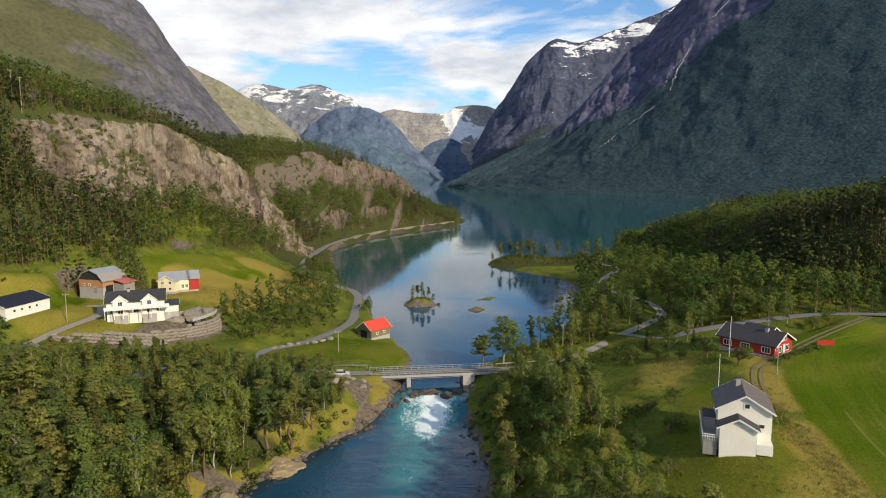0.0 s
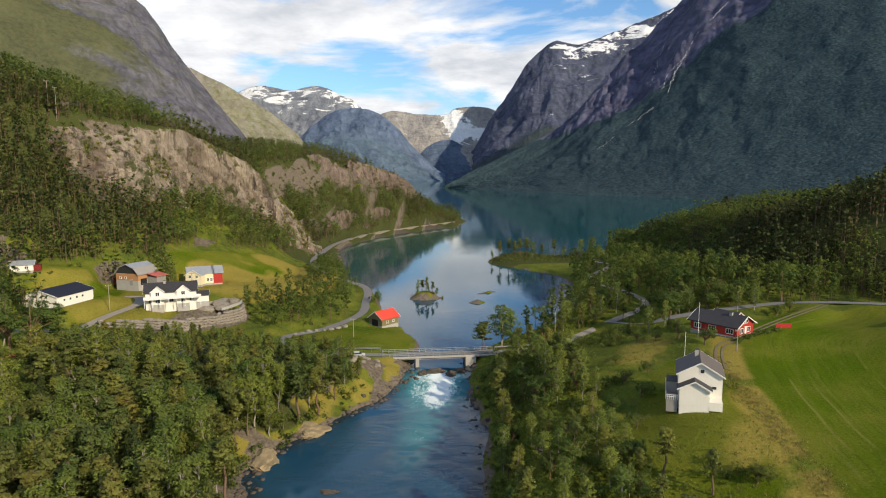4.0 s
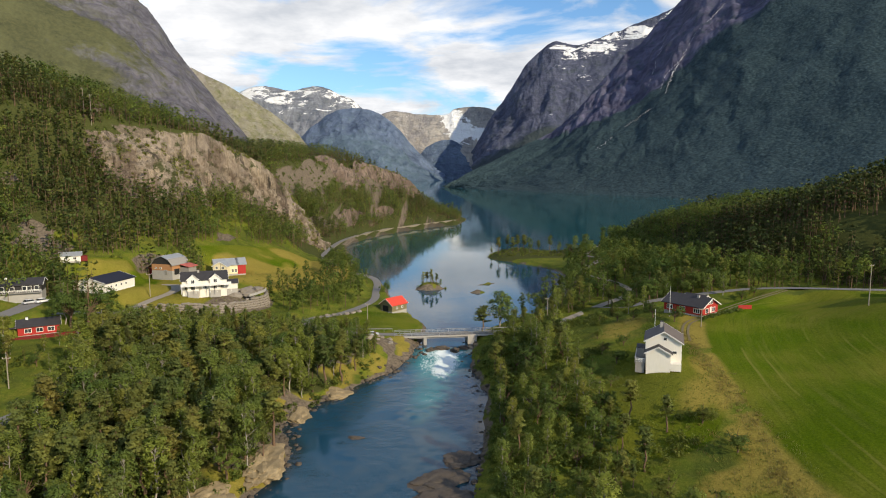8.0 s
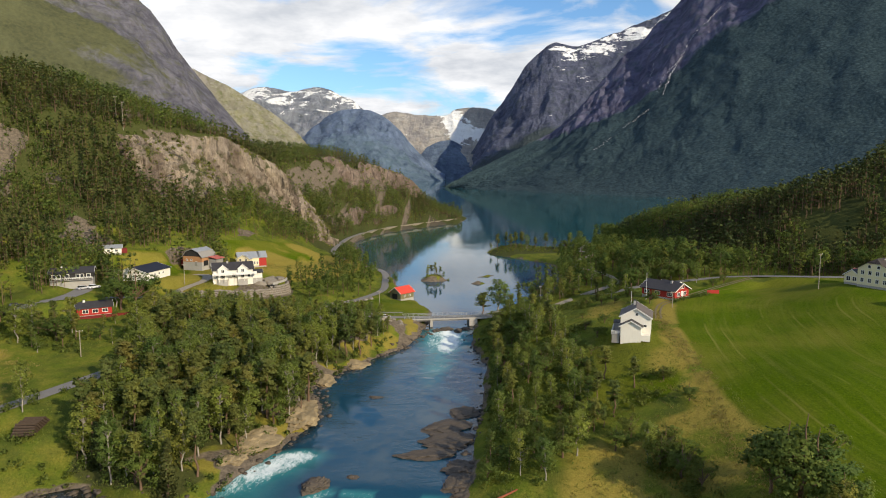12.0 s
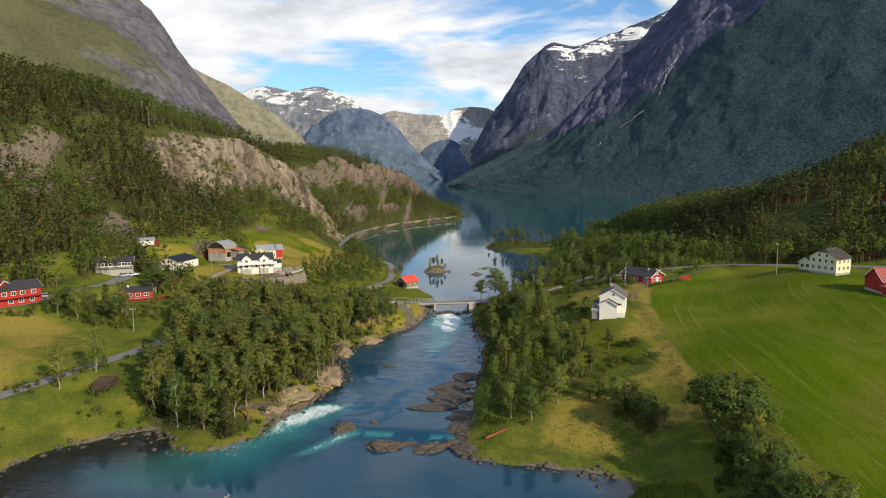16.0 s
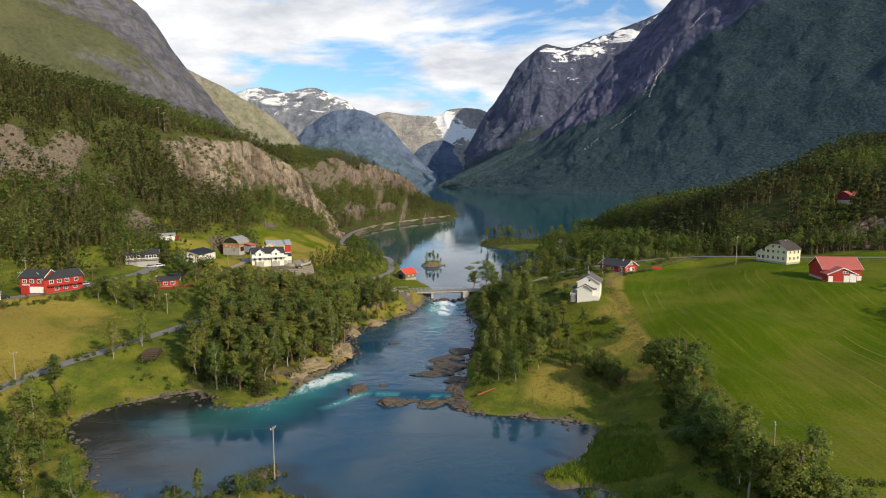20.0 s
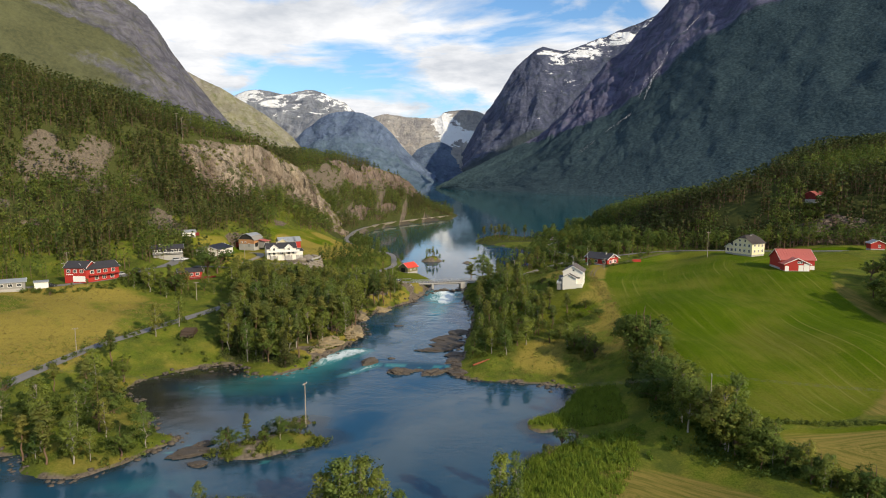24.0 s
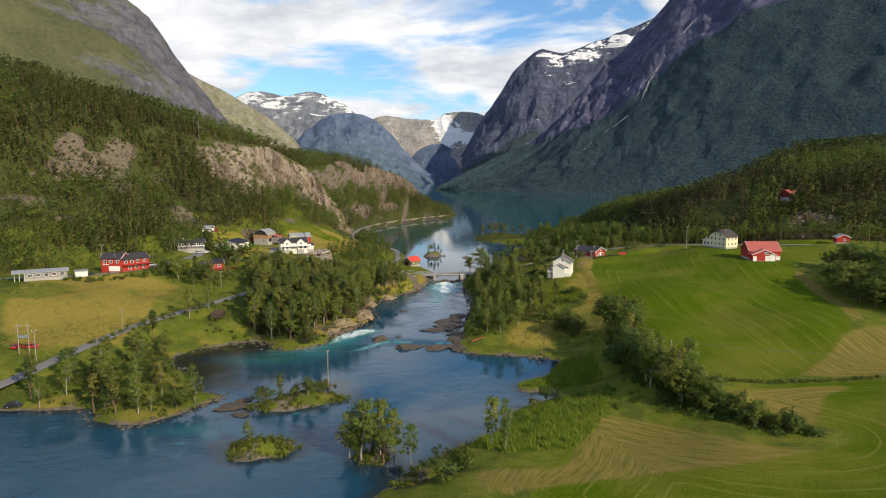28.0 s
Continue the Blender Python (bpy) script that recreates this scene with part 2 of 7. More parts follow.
def water_material():
    n = Nodes("glacial water", 0.035, spec=0.5)
    n.b.inputs["IOR"].default_value = 1.333
    foam, flow = n.attr("foam"), n.attr("flow")
    fleck = n.noise(1.6, 6.0, 0.75, squash=(1.0, 0.45, 1.0), distort=0.6)
    white = n.ramp(n.math("ADD", foam, n.math("MULTIPLY", n.math("SUBTRACT", fleck, 0.5), 0.9)), (0.42, 0.0), (0.66, 1.0))
    shallow_mirror = n.attr("shallow_mirror")
    deep = n.mix(n.noise(0.05, 3.0), (0.009, 0.048, 0.088), (0.016, 0.067, 0.115))
    deep = n.mix(n.ramp(n.attr("lake"), (0.0, 0.0), (1.0, 1.0)), deep, (0.006, 0.066, 0.074))
    # Cove shallows are brown, with the trees' dark reflection put into the colour.
    deep = n.mix(shallow_mirror, deep, (0.020, 0.019, 0.014))
    teal = n.mix(n.ramp(foam, (0.06, 0.0), (0.62, 1.0)), deep, (0.050, 0.27, 0.27))
    n.color(n.mix(white, teal, (0.72, 0.80, 0.80)))
    n.put(n.math("ADD", n.math("MULTIPLY", white, 0.6), 0.035), n.b.inputs["Roughness"])
    swell = n.noise(0.16, 5.0, 0.65, squash=(0.8, 1.2, 1.0), distort=0.8)
    chop = n.math("ADD", n.math("ADD", n.noise(0.55, 4.0, 0.6, squash=(1.0, 0.6, 1.0)), n.math("MULTIPLY", fleck, 0.5)), n.math("MULTIPLY", swell, 2.6))
    bp = n.t.nodes.new("ShaderNodeBump")
    bp.inputs["Distance"].default_value = 0.35
    n.t.links.new(n.math("ADD", n.math("MULTIPLY", n.math("MULTIPLY", flow, n.ramp(n.noise(0.035, 4.0, distort=1.0), (0.42, 0.10), (0.60, 1.0))), 0.6), 0.010), bp.inputs["Strength"])
    n.t.links.new(chop, bp.inputs["Height"])
    n.t.links.new(bp.outputs[0], n.b.inputs["Normal"])
    return n.m


def cliff_material(name, dark, pale):
    n = Nodes(name, 0.9, spec=0.12)
    crack = n.noise(0.22, 10.0, 0.76, squash=(1.0, 1.0, 0.35), distort=0.8)
    seam = n.noise(0.07, 8.0, 0.72, squash=(1.8, 1.8, 0.22), distort=1.2)
    slab = n.noise(0.05, 6.0, 0.6, squash=(1.0, 1.0, 0.7), distort=0.6)
    patch = n.noise(0.020, 7.0, 0.68, squash=(1.0, 1.0, 0.6), distort=0.8)
    col = n.mix(n.ramp(crack, (0.36, 0.0), (0.60, 1.0)), dark, pale)
    col = n.mix(n.ramp(slab, (0.42, 0.0), (0.60, 0.55)), col, tuple(v * w for v, w in zip(pale, (0.80, 0.82, 0.92))))
    col = n.mix(n.ramp(seam, (0.38, 0.9), (0.48, 0.0)), col, (0.050, 0.042, 0.036))
    col = n.mix(n.ramp(patch, (0.48, 0.0), (0.57, 0.72)), col, (0.125, 0.092, 0.070))
    col = n.mix(n.ramp(n.noise(0.09, 7.0, 0.70), (0.55, 0.0), (0.62, 0.9)), col, (0.055, 0.068, 0.020))
    n.color(col)
    n.bump(n.math("ADD", crack, n.math("ADD", seam, n.math("MULTIPLY", slab, 0.7))), 1.0, 2.0)
    return n.m


GROUND, WATER = ground_material(), water_material()
CLIFF = cliff_material("pale cliff rock", (0.10, 0.080, 0.060), (0.42, 0.345, 0.255))
# Cliff rock again, darkened in colour for faces that catch less sun.
SHADED_CLIFF = cliff_material("cliff rock in shaded brown", (0.085, 0.064, 0.052), (0.26, 0.20, 0.16))
BANK_ROCK = plain("yellow brown bank rock", (0.17, 0.125, 0.065), (0.40, 0.32, 0.19), 0.35, 0.9, 0.7, fine=2.5)
ROCK = plain("river rock", (0.030, 0.025, 0.020), (0.135, 0.110, 0.084), 0.9, 0.7, 1.0, fine=3.0)
PALE_ROCK = plain("blasted stone", (0.15, 0.13, 0.105), (0.34, 0.30, 0.245), 0.8, 0.9, 0.7, fine=4.0)
ASPHALT = plain("worn asphalt", (0.16, 0.155, 0.15), (0.23, 0.22, 0.21), 0.5, 0.9, 0.2, fine=8.0)
GRAVEL = plain("pale gravel", (0.24, 0.21, 0.17), (0.36, 0.32, 0.26), 0.6, 0.95, 0.4, fine=9.0)
CONCRETE = plain("weathered concrete", (0.30, 0.29, 0.27), (0.45, 0.43, 0.40), 0.8, 0.9, 0.3)
PALE_CONCRETE = plain("pale sunlit concrete", (0.17, 0.15, 0.11), (0.26, 0.23, 0.17), 0.6, 0.9, 0.3)
WHITE = boards("white painted boards", (0.80, 0.77, 0.69), (0.70, 0.67, 0.60))
CREAM = boards("cream painted boards", (0.76, 0.68, 0.46), (0.66, 0.58, 0.38))
RED = boards("barn red boards", (0.42, 0.035, 0.025), (0.30, 0.025, 0.02))
DARK_RED = boards("dark red boards", (0.20, 0.02, 0.018), (0.13, 0.014, 0.013))
BLACK_WOOD = boards("black stained boards", (0.025, 0.024, 0.024), (0.04, 0.038, 0.036))
OCHRE = boards("orange brown boards", (0.46, 0.24, 0.11), (0.36, 0.18, 0.085))
GREY_WOOD = boards("silver grey boards", (0.30, 0.285, 0.26), (0.22, 0.21, 0.195))
SLATE = plain("dark roof tiles", (0.028, 0.027, 0.030), (0.060, 0.056, 0.058), 0.7, 0.6, 0.4, fine=4.0)
BROWN_ROOF = plain("brown roof tiles", (0.10, 0.085, 0.08), (0.17, 0.145, 0.13), 0.7, 0.7, 0.4, fine=4.0)
NAVY_ROOF = plain("blue black sheet roof", (0.012, 0.014, 0.028), (0.022, 0.024, 0.042), 0.6, 0.45, 0.2)
TIN = plain("grey tin roof", (0.30, 0.32, 0.34), (0.42, 0.44, 0.46), 0.5, 0.5, 0.2, 0.3)
RED_ROOF = plain("bright red sheet roof", (0.58, 0.05, 0.03), (0.68, 0.085, 0.05), 0.5, 0.55, 0.2)
PINK_ROOF = plain("faded red tile roof", (0.42, 0.10, 0.085), (0.52, 0.16, 0.13), 0.6, 0.7, 0.3)
TRIM = plain("white trim paint", (0.80, 0.79, 0.75), (0.74, 0.73, 0.69), 1.0, 0.6, 0.1)
# Near-black panels on solid walls, standing in for the shade inside openings.
GAP_SHADE = plain("near-black interior shade", (0.012, 0.012, 0.012), (0.02, 0.02, 0.02), 1.0, 0.9, 0.1)
POLE_WOOD = plain("grey pole wood", (0.26, 0.22, 0.17), (0.36, 0.32, 0.26), 2.0, 0.85, 0.3)
METAL = plain("galvanised steel", (0.45, 0.46, 0.47), (0.58, 0.59, 0.60), 2.0, 0.4, 0.1, 0.8)
WIRE = plain("dull wire", (0.10, 0.10, 0.10), (0.14, 0.14, 0.14), 2.0, 0.6, 0.1, 0.2)
BARK = plain("pine bark", (0.09, 0.06, 0.04), (0.22, 0.14, 0.09), 1.2, 0.9, 0.6, fine=6.0)
BIRCH_BARK = plain("birch bark", (0.14, 0.12, 0.10), (0.48, 0.44, 0.38), 1.6, 0.8, 0.4, fine=7.0)
PINE = leaves("pine needles", (0.135, 0.150, 0.046), (0.295, 0.300, 0.090), 0.48)
SPRUCE = leaves("spruce needles", (0.056, 0.076, 0.028), (0.128, 0.146, 0.050), 0.35)
BIRCH = leaves("birch leaves", (0.150, 0.190, 0.045), (0.345, 0.375, 0.095), 0.50)
BROAD = leaves("alder leaves", (0.088, 0.126, 0.029), (0.190, 0.230, 0.056), 0.44)
HILL_PINE = leaves("hill pine needles", (0.084, 0.106, 0.034), (0.190, 0.210, 0.066), 0.42)
BIRCH_WOOD = leaves("hillside birch leaves", (0.105, 0.142, 0.034), (0.225, 0.262, 0.066), 0.45)
BUSH = leaves("willow leaves", (0.115, 0.145, 0.030), (0.25, 0.265, 0.062), 0.42)
REED = leaves("green reeds", (0.11, 0.18, 0.024), (0.22, 0.29, 0.045), 0.4)
HAY = leaves("dry grass", (0.22, 0.16, 0.05), (0.40, 0.30, 0.11), 0.3)


def window_glass():
    n = Nodes("window glass", 0.06, spec=0.6)
    n.color(n.mix(n.random(), (0.02, 0.025, 0.03), (0.07, 0.075, 0.08)))
    return n.m


GLASS = window_glass()

# ---- land ----
WING = [Matrix()]  # where the wing of a house that is being built stands


def part(name, bm, material, parent, label=""):
    me = bpy.data.meshes.new(name)
    bm.to_mesh(me)
    bm.free()
    me.materials.append(material)
    ob = new(name, me)
    ob.parent = parent
    if parent.parent is None:
        ob.matrix_basis = WING[-1]
    return tagged(ob, label) if label else ob


def from_arrays(name, verts, faces, material, smooth=False, normals=None):
    """A mesh object from numpy vertices and equal-sided faces."""
    me = bpy.data.meshes.new(name)
    verts, faces = np.asarray(verts, np.float32), np.asarray(faces, np.int32)
    n, k = faces.shape
    me.vertices.add(len(verts))
    me.vertices.foreach_set("co", verts.ravel())
    me.loops.add(n * k)
    me.loops.foreach_set("vertex_index", faces.ravel())
    me.polygons.add(n)
    me.polygons.foreach_set("loop_start", np.arange(0, n * k, k, dtype=np.int32))
    if smooth:
        me.polygons.foreach_set("use_smooth", np.ones(n, bool))
    me.update(calc_edges=True)
    me.materials.append(material)
    if normals is not None:
        me.polygons.foreach_set("use_smooth", np.ones(n, bool))
        me.normals_split_custom_set_from_vertices(np.asarray(normals, np.float32))
    return new(name, me)


def set_attr(ob, name, values):
    a = ob.data.attributes.new(name, "FLOAT", "POINT")
    a.data.foreach_set("value", np.asarray(values, np.float32).ravel())


def grid_faces(ny, nx):
    i = np.arange(ny - 1)[:, None] * nx + np.arange(nx - 1)[None]
    return np.stack([i, i + 1, i + nx + 1, i + nx], -1).reshape(-1, 4)


def step(a, b, v):
    u = np.clip((np.asarray(v, float) - a) / (b - a), 0, 1)
    return u * u * (3 - 2 * u)


LATTICE = np.random.RandomState(7).rand(256, 256)


def vnoise(x, y):
    """Smooth value noise in 0..1 on arrays."""
    xi, yi = np.floor(x).astype(int), np.floor(y).astype(int)
    u, v = x - xi, y - yi
    u, v = u * u * (3 - 2 * u), v * v * (3 - 2 * v)
    g = lambda a, b: LATTICE[(a % 256), (b % 256)]
    return (g(xi, yi) * (1 - u) + g(xi + 1, yi) * u) * (1 - v) + (g(xi, yi + 1) * (1 - u) + g(xi + 1, yi + 1) * u) * v


def fbm(x, y, size, octaves=5, gain=0.5):
    total, amp, norm = 0.0, 1.0, 0.0
    for k in range(octaves):
        f = 2.0 ** k / size
        total, norm = total + amp * vnoise(x * f + 17.3 * k, y * f + 9.1 * k), norm + amp
        amp *= gain
    return total / norm


def smooth_line(points, steps=6):
    """A Catmull-Rom line through points of any dimension."""
    p = np.array(points, float)
    p = np.vstack([2 * p[0] - p[1], p, 2 * p[-1] - p[-2]])
    out = []
    for i in range(1, len(p) - 2):
        for k in range(steps):
            t = k / steps
            a, b, c, d = p[i - 1:i + 3]
            out.append(0.5 * (2 * b + (c - a) * t + (2 * a - 5 * b + 4 * c - d) * t * t + (3 * b - a - 3 * c + d) * t ** 3))
    out.append(p[-2])
    return np.array(out)


def line_distance(x, y, line):
    """Distance to a polyline, the place along it (0..1) and the side (positive to its left)."""
    x, y = np.asarray(x, float), np.asarray(y, float)
    best, along, side = np.full(x.shape, 1e9), np.zeros(x.shape), np.zeros(x.shape)
    n = len(line) - 1
    for i in range(n):
        a, d = line[i][:2], line[i + 1][:2] - line[i][:2]
        t = np.clip(((x - a[0]) * d[0] + (y - a[1]) * d[1]) / (d @ d), 0, 1)
        px, py = x - a[0] - t * d[0], y - a[1] - t * d[1]
        dist = np.hypot(px, py)
        near = dist < best
        best = np.where(near, dist, best)
        along = np.where(near, (i + t) / n, along)
        side = np.where(near, np.sign(d[0] * py - d[1] * px), side)
    return best, along, side


def inside(x, y, ring):
    x, y = np.asarray(x, float), np.asarray(y, float)
    r = np.zeros(x.shape, bool)
    for i in range(len(ring)):
        (x0, y0), (x1, y1) = ring[i - 1][:2], ring[i][:2]
        if y0 != y1:
            r ^= ((y0 > y) != (y1 > y)) & (x < (x1 - x0) * (y - y0) / (y1 - y0) + x0)
    return r


def ring_distance(x, y, ring):
    """Signed distance to a closed outline: positive outside."""
    d, _, _ = line_distance(x, y, np.vstack([ring, ring[:1]]))
    return np.where(inside(x, y, ring), -d, d)


# shores, from the outflow in the south up to the far lake
WEST_SHORE = smooth_line([(-420, -60), (-200, -36), (-124, -36), (-104, -34), (-97, -42), (-83, -45), (-74, -33), (-70, -23), (-79, -17), (-88, -2), (-99, 8), (-100, 20), (-92, 29), (-79, 36),
                          (-69, 26), (-58, 27), (-47, 44), (-39, 76), (-45, 98), (-34, 121), (-20, 146), (-17, 162), (-16, 186), (-25, 213), (-45, 269),
                          (-66, 325), (-84, 400), (-96, 472), (-66, 580), (-12, 668), (8, 715), (-20, 770), (-140, 900), (-420, 1250), (-420, 3300)], 4)
EAST_SHORE = smooth_line([(-90, -700), (-20, -520), (-50, -380), (-12, -270), (-34, -180), (-30, -120), (-24, -94), (-16, -72), (-3, -56), (11, -44), (13, -34), (28, -20), (17, -18), (15, -12), (25, -3), (31, 13),
                          (20, 19), (2, 23), (-3, 32), (-1, 50), (2, 84), (4, 121), (0, 145), (1, 162), (3, 178), (16, 200), (32, 216), (48, 262), (54, 328), (30, 366),
                          (13, 389), (32, 424), (90, 420), (140, 562), (290, 790), (318, 855), (350, 915), (470, 1290), (300, 1500), (120, 1850), (-90, 2300), (-90, 3300)], 4)
WATER_RING = np.vstack([WEST_SHORE, EAST_SHORE[::-1], [(-420, -700)]])
# islands: centre, half length, half width, turn, height
ISLANDS = [(-20, 270, 9.5, 5.5, 0.1, 2.8), (5, 260.5, 6.0, 3.4, 0.1, 1.4), (11, 285, 10.5, 2.8, 0.75, 1.4), (-47, -28, 15.5, 5.8, 0.45, 2.0),
           (-48, -58, 9.8, 6.4, 0.1, 1.8), (-43, -13, 5.0, 3.6, 0.3, 1.5), (-22, -62, 5.0, 5.0, 0.0, 1.0), (-11, -69, 7.0, 3.6, 0.5, 1.0)]


def water_level(x, y):
    """The lake lies highest; the river drops at the bridge and again at the ledge."""
    ledge = 36 - 0.12 * (np.asarray(x, float) + 25)
    return -2.1 * step(160, 138, y) - 0.9 * step(ledge + 5, ledge - 5, y)


def shore_distance(x, y):
    d = ring_distance(x, y, WATER_RING)
    for cx, cy, a, b, turn, _ in ISLANDS:
        c, s = math.cos(turn), math.sin(turn)
        u, v = ((x - cx) * c + (y - cy) * s) / a, (-(x - cx) * s + (y - cy) * c) / b
        wob = 1 + 0.5 * (fbm(x + 3 * cx, y, 5.0, 3) - 0.5)
        d = np.maximum(d, (wob - np.hypot(u, v)) * b)
    return d + (fbm(x, y, 6.0, 4) - 0.5) * 2.6 * step(700, 300, np.abs(y))


# ground heights above the lake at known places
WEST_SPOTS = [(-126, 183, 16.5), (-109, 178, 14.8), (-92, 186, 14.2), (-130, 202, 15.2), (-121, 203, 14.9), (-132, 212, 16.0), (-104, 228, 12.4), (-110, 226, 12.8), (-84, 205, 6), (-62, 172, 4.2), (-45, 170, 4),
              (-36, 210, 2.4), (-62, 250, 8), (-92, 290, 9), (-62, 110, 4.5), (-82, 140, 8), (-48, 72, 3), (-62, 50, 1.5), (-132, 126, 10.5),
              (-150, 148, 19), (-162, 106, 15.5), (-102, 75, 6.8), (-130, 72, 8), (-160, 60, 12), (-112, 45, 2.5), (-100, 10, -1.4), (-118, -12, 0),
              (-150, 5, 5), (-180, 60, 15), (-115, 160, 10.5), (-106, 162, 9.0), (-97, 164, 8.0), (-87, 168, 7.0), (-77, 182, 6.0), (-76, 194, 5.4)]
EAST_SPOTS = [(50, 98, 13.4), (60, 108, 14.5), (78, 146, 16.4), (62, 138, 16), (136, 98, 21.6), (133, 125, 23.4), (205, 148, 24), (56, -26, 6.5), (92, -28, 4.5),
              (44, 0, 3.5), (20, 60, 2.5), (30, 100, 8), (22, 172, 4.2), (42, 190, 7), (64, 280, 10), (45, 350, 1.8), (90, 60, 15), (120, 20, 13), (30, 30, 0.4),
              (44, 134, 11.5), (28, -12, -2.0), (40, -50, -1.0), (75, -60, 1.5), (130, -40, 6), (30, 140, 7.5), (100, 200, 17), (180, 60, 22), (70, 20, 9)]
SPOTS = WEST_SPOTS + EAST_SPOTS

# the western hill: the foot of its cliff from south to north, with foot, top and crest heights
CLIFF_LINE = smooth_line([(-420, 60), (-300, 120), (-205, 190), (-164, 256), (-142, 308), (-123, 348), (-107, 378), (-105, 412), (-118, 455)], 8)
CLIFF_S = np.linspace(0, 1, 9)
CLIFF_FOOT = (46, 44, 48, 50, 42, 27, 9, 6, 6)
CLIFF_JUMP = (16, 20, 26, 30, 38, 37, 30, 11, 4)
CLIFF_WIDTH = (75, 70, 46, 26, 17, 16, 19, 17, 14)
CAPE_LINE = smooth_line([(-119, 452), (-115, 500), (-99, 552), (-77, 598), (-51, 640), (-29, 680), (-12, 722)], 8)
CAPE_S, CAPE_TOP = (0, 0.2, 0.35, 0.5, 0.7, 0.85, 1), (60, 70, 72, 66, 54, 40, 8)


def west_hill(x, y):
    d, s, side = line_distance(x, y, CLIFF_LINE)
    u = d * side
    foot, jump, width = (np.interp(s, CLIFF_S, v) for v in (CLIFF_FOOT, CLIFF_JUMP, CLIFF_WIDTH))
    back_rise = np.interp(s, CLIFF_S, (150, 100, 66, 46, 30, 16, 9, 6, 4))
    talus = foot - np.clip(-u - 2, 0, 26) * 0.70 - np.maximum(-u - 28, 0) * 0.40
    up = foot + jump * np.clip(u / width, 0, 1) + back_rise * (1 - np.exp(-np.maximum(u - 10, 0) / 85))
    h1 = np.where(u < -2, talus, up) + 10 * (fbm(x, y, 60, 3) - 0.5) * step(0.6, 0.3, s)
    beyond = step(0.0, 60.0, (y - 460) - 0.5 * (x + 118)) * (s > 0.98)
    h1 = h1 * (1 - beyond) - 40 * beyond
    d2, s2, side2 = line_distance(x, y, CAPE_LINE)
    u2 = d2 * side2
    # a rock band above the road, a wooded slope, an upper face and a rounded top
    h2 = 4 + np.interp(s2, CAPE_S, CAPE_TOP) * np.interp(u2, [0, 5, 25, 42, 80, 130], [0, 0.25, 0.52, 0.95, 1.06, 1.08]) - np.maximum(-u2, 0) * 0.5
    h2 -= 0.55 * np.maximum(u2 - 130, 0)
    # south of its root the headland stays behind the cliff
    h2 = np.where(y < 470, np.minimum(h2, np.where(u > 0, foot + jump * np.clip(u / width, 0, 1) + np.maximum(u - width, 0) * 0.9, -40)), h2)
    return np.maximum(h1, h2)


def east_hill(x, y):
    """The wooded hill behind the farms and the spit."""
    d, s, side = line_distance(x, y, EAST_LINE)
    u = -d * side
    top = np.interp(s, [0, 0.25, 0.5, 0.75, 1], [54, 47, 34, 29, 4])
    foot = np.interp(s, [0, 0.4, 0.7, 1], [24, 20, 10, -2])
    return foot + top * (0.56 * step(-4, 22, u) + 0.34 * step(0, 70, u) + 0.30 * step(40, 180, u)) - np.maximum(-u, 0) * 0.6


def spruce_ridge(x, y):
    """The dark ridge that runs down into the lake beyond the hill."""
    along_it = np.clip((x - 325) / 480, 0, 1)
    return -8 + (6 + 92 * along_it) * np.exp(-((y - 880 + 0.22 * (x - 325)) / (60 + 50 * along_it)) ** 2) * step(300, 345, x)


EAST_LINE = smooth_line([(420, 60), (300, 130), (225, 172), (160, 205), (118, 262), (108, 340), (112, 420), (150, 560)], 8)


# roads: their lines with heights, half width
ROAD_LINES = {
    "lake_road": (smooth_line([(-15, 683, 4), (-66, 594, 4), (-89, 539, 4), (-101, 467, 4), (-99, 400, 4.5), (-92, 350, 5), (-70, 300, 5), (-49, 274, 4.5), (-43, 240, 4), (-42, 216, 4),
                               (-51, 193, 4), (-61, 181, 4.2), (-53, 168, 4), (-36, 162.5, 4), (-25, 163.5, 3.5)], 6), 1.8),
    "hill_road": (smooth_line([(8, 168.8, 3.3), (18, 170, 3.6), (28, 171, 5), (50, 193, 7.5), (69, 216, 9), (67, 240, 9.5), (58, 262, 9.5), (64, 285, 10), (79, 322, 9), (77, 362, 6), (96, 420, 5)], 6), 1.6),
    "farm_road": (smooth_line([(50, 193, 7.5), (56, 172, 12), (66, 170, 15), (96, 177, 17.5), (112, 171, 19.5), (132, 158, 21.5), (170, 152, 22), (260, 150, 23)], 6), 1.9),
    "field_track": (smooth_line([(59, 117, 14.6), (61.5, 126, 15.2), (65, 133, 15.9), (72, 139, 16.4), (84, 150, 17.0), (97, 160, 18.0), (110, 168.5, 19.3)], 6), 1.1),
    "valley_road": (smooth_line([(-78, 150, 9), (-86, 112, 8.4), (-100, 76, 7), (-112, 52, 5.6), (-122, 30, 4.4), (-129, -2, 2.4), (-133, -30, 0.9), (-142, -70, 0.4)], 6), 2.5),
    "village_road": (smooth_line([(-230, 72, 14), (-182, 85, 14.2), (-168, 89, 14.6), (-154, 104, 15.0), (-150, 124, 15.6), (-144, 133, 16.2), (-132, 145, 14.5), (-116, 160, 11.5)], 6), 2.4),
    "house_drive": (smooth_line([(-144, 133, 16.2), (-143, 142, 16.8), (-145, 152, 17.2)], 6), 3.4),
    "farm_drive": (smooth_line([(-122, 162, 10.5), (-118, 174, 12.6), (-113.5, 184, 14.2), (-116, 192, 15.0), (-122, 195, 15.2)], 6), 2.0),
}


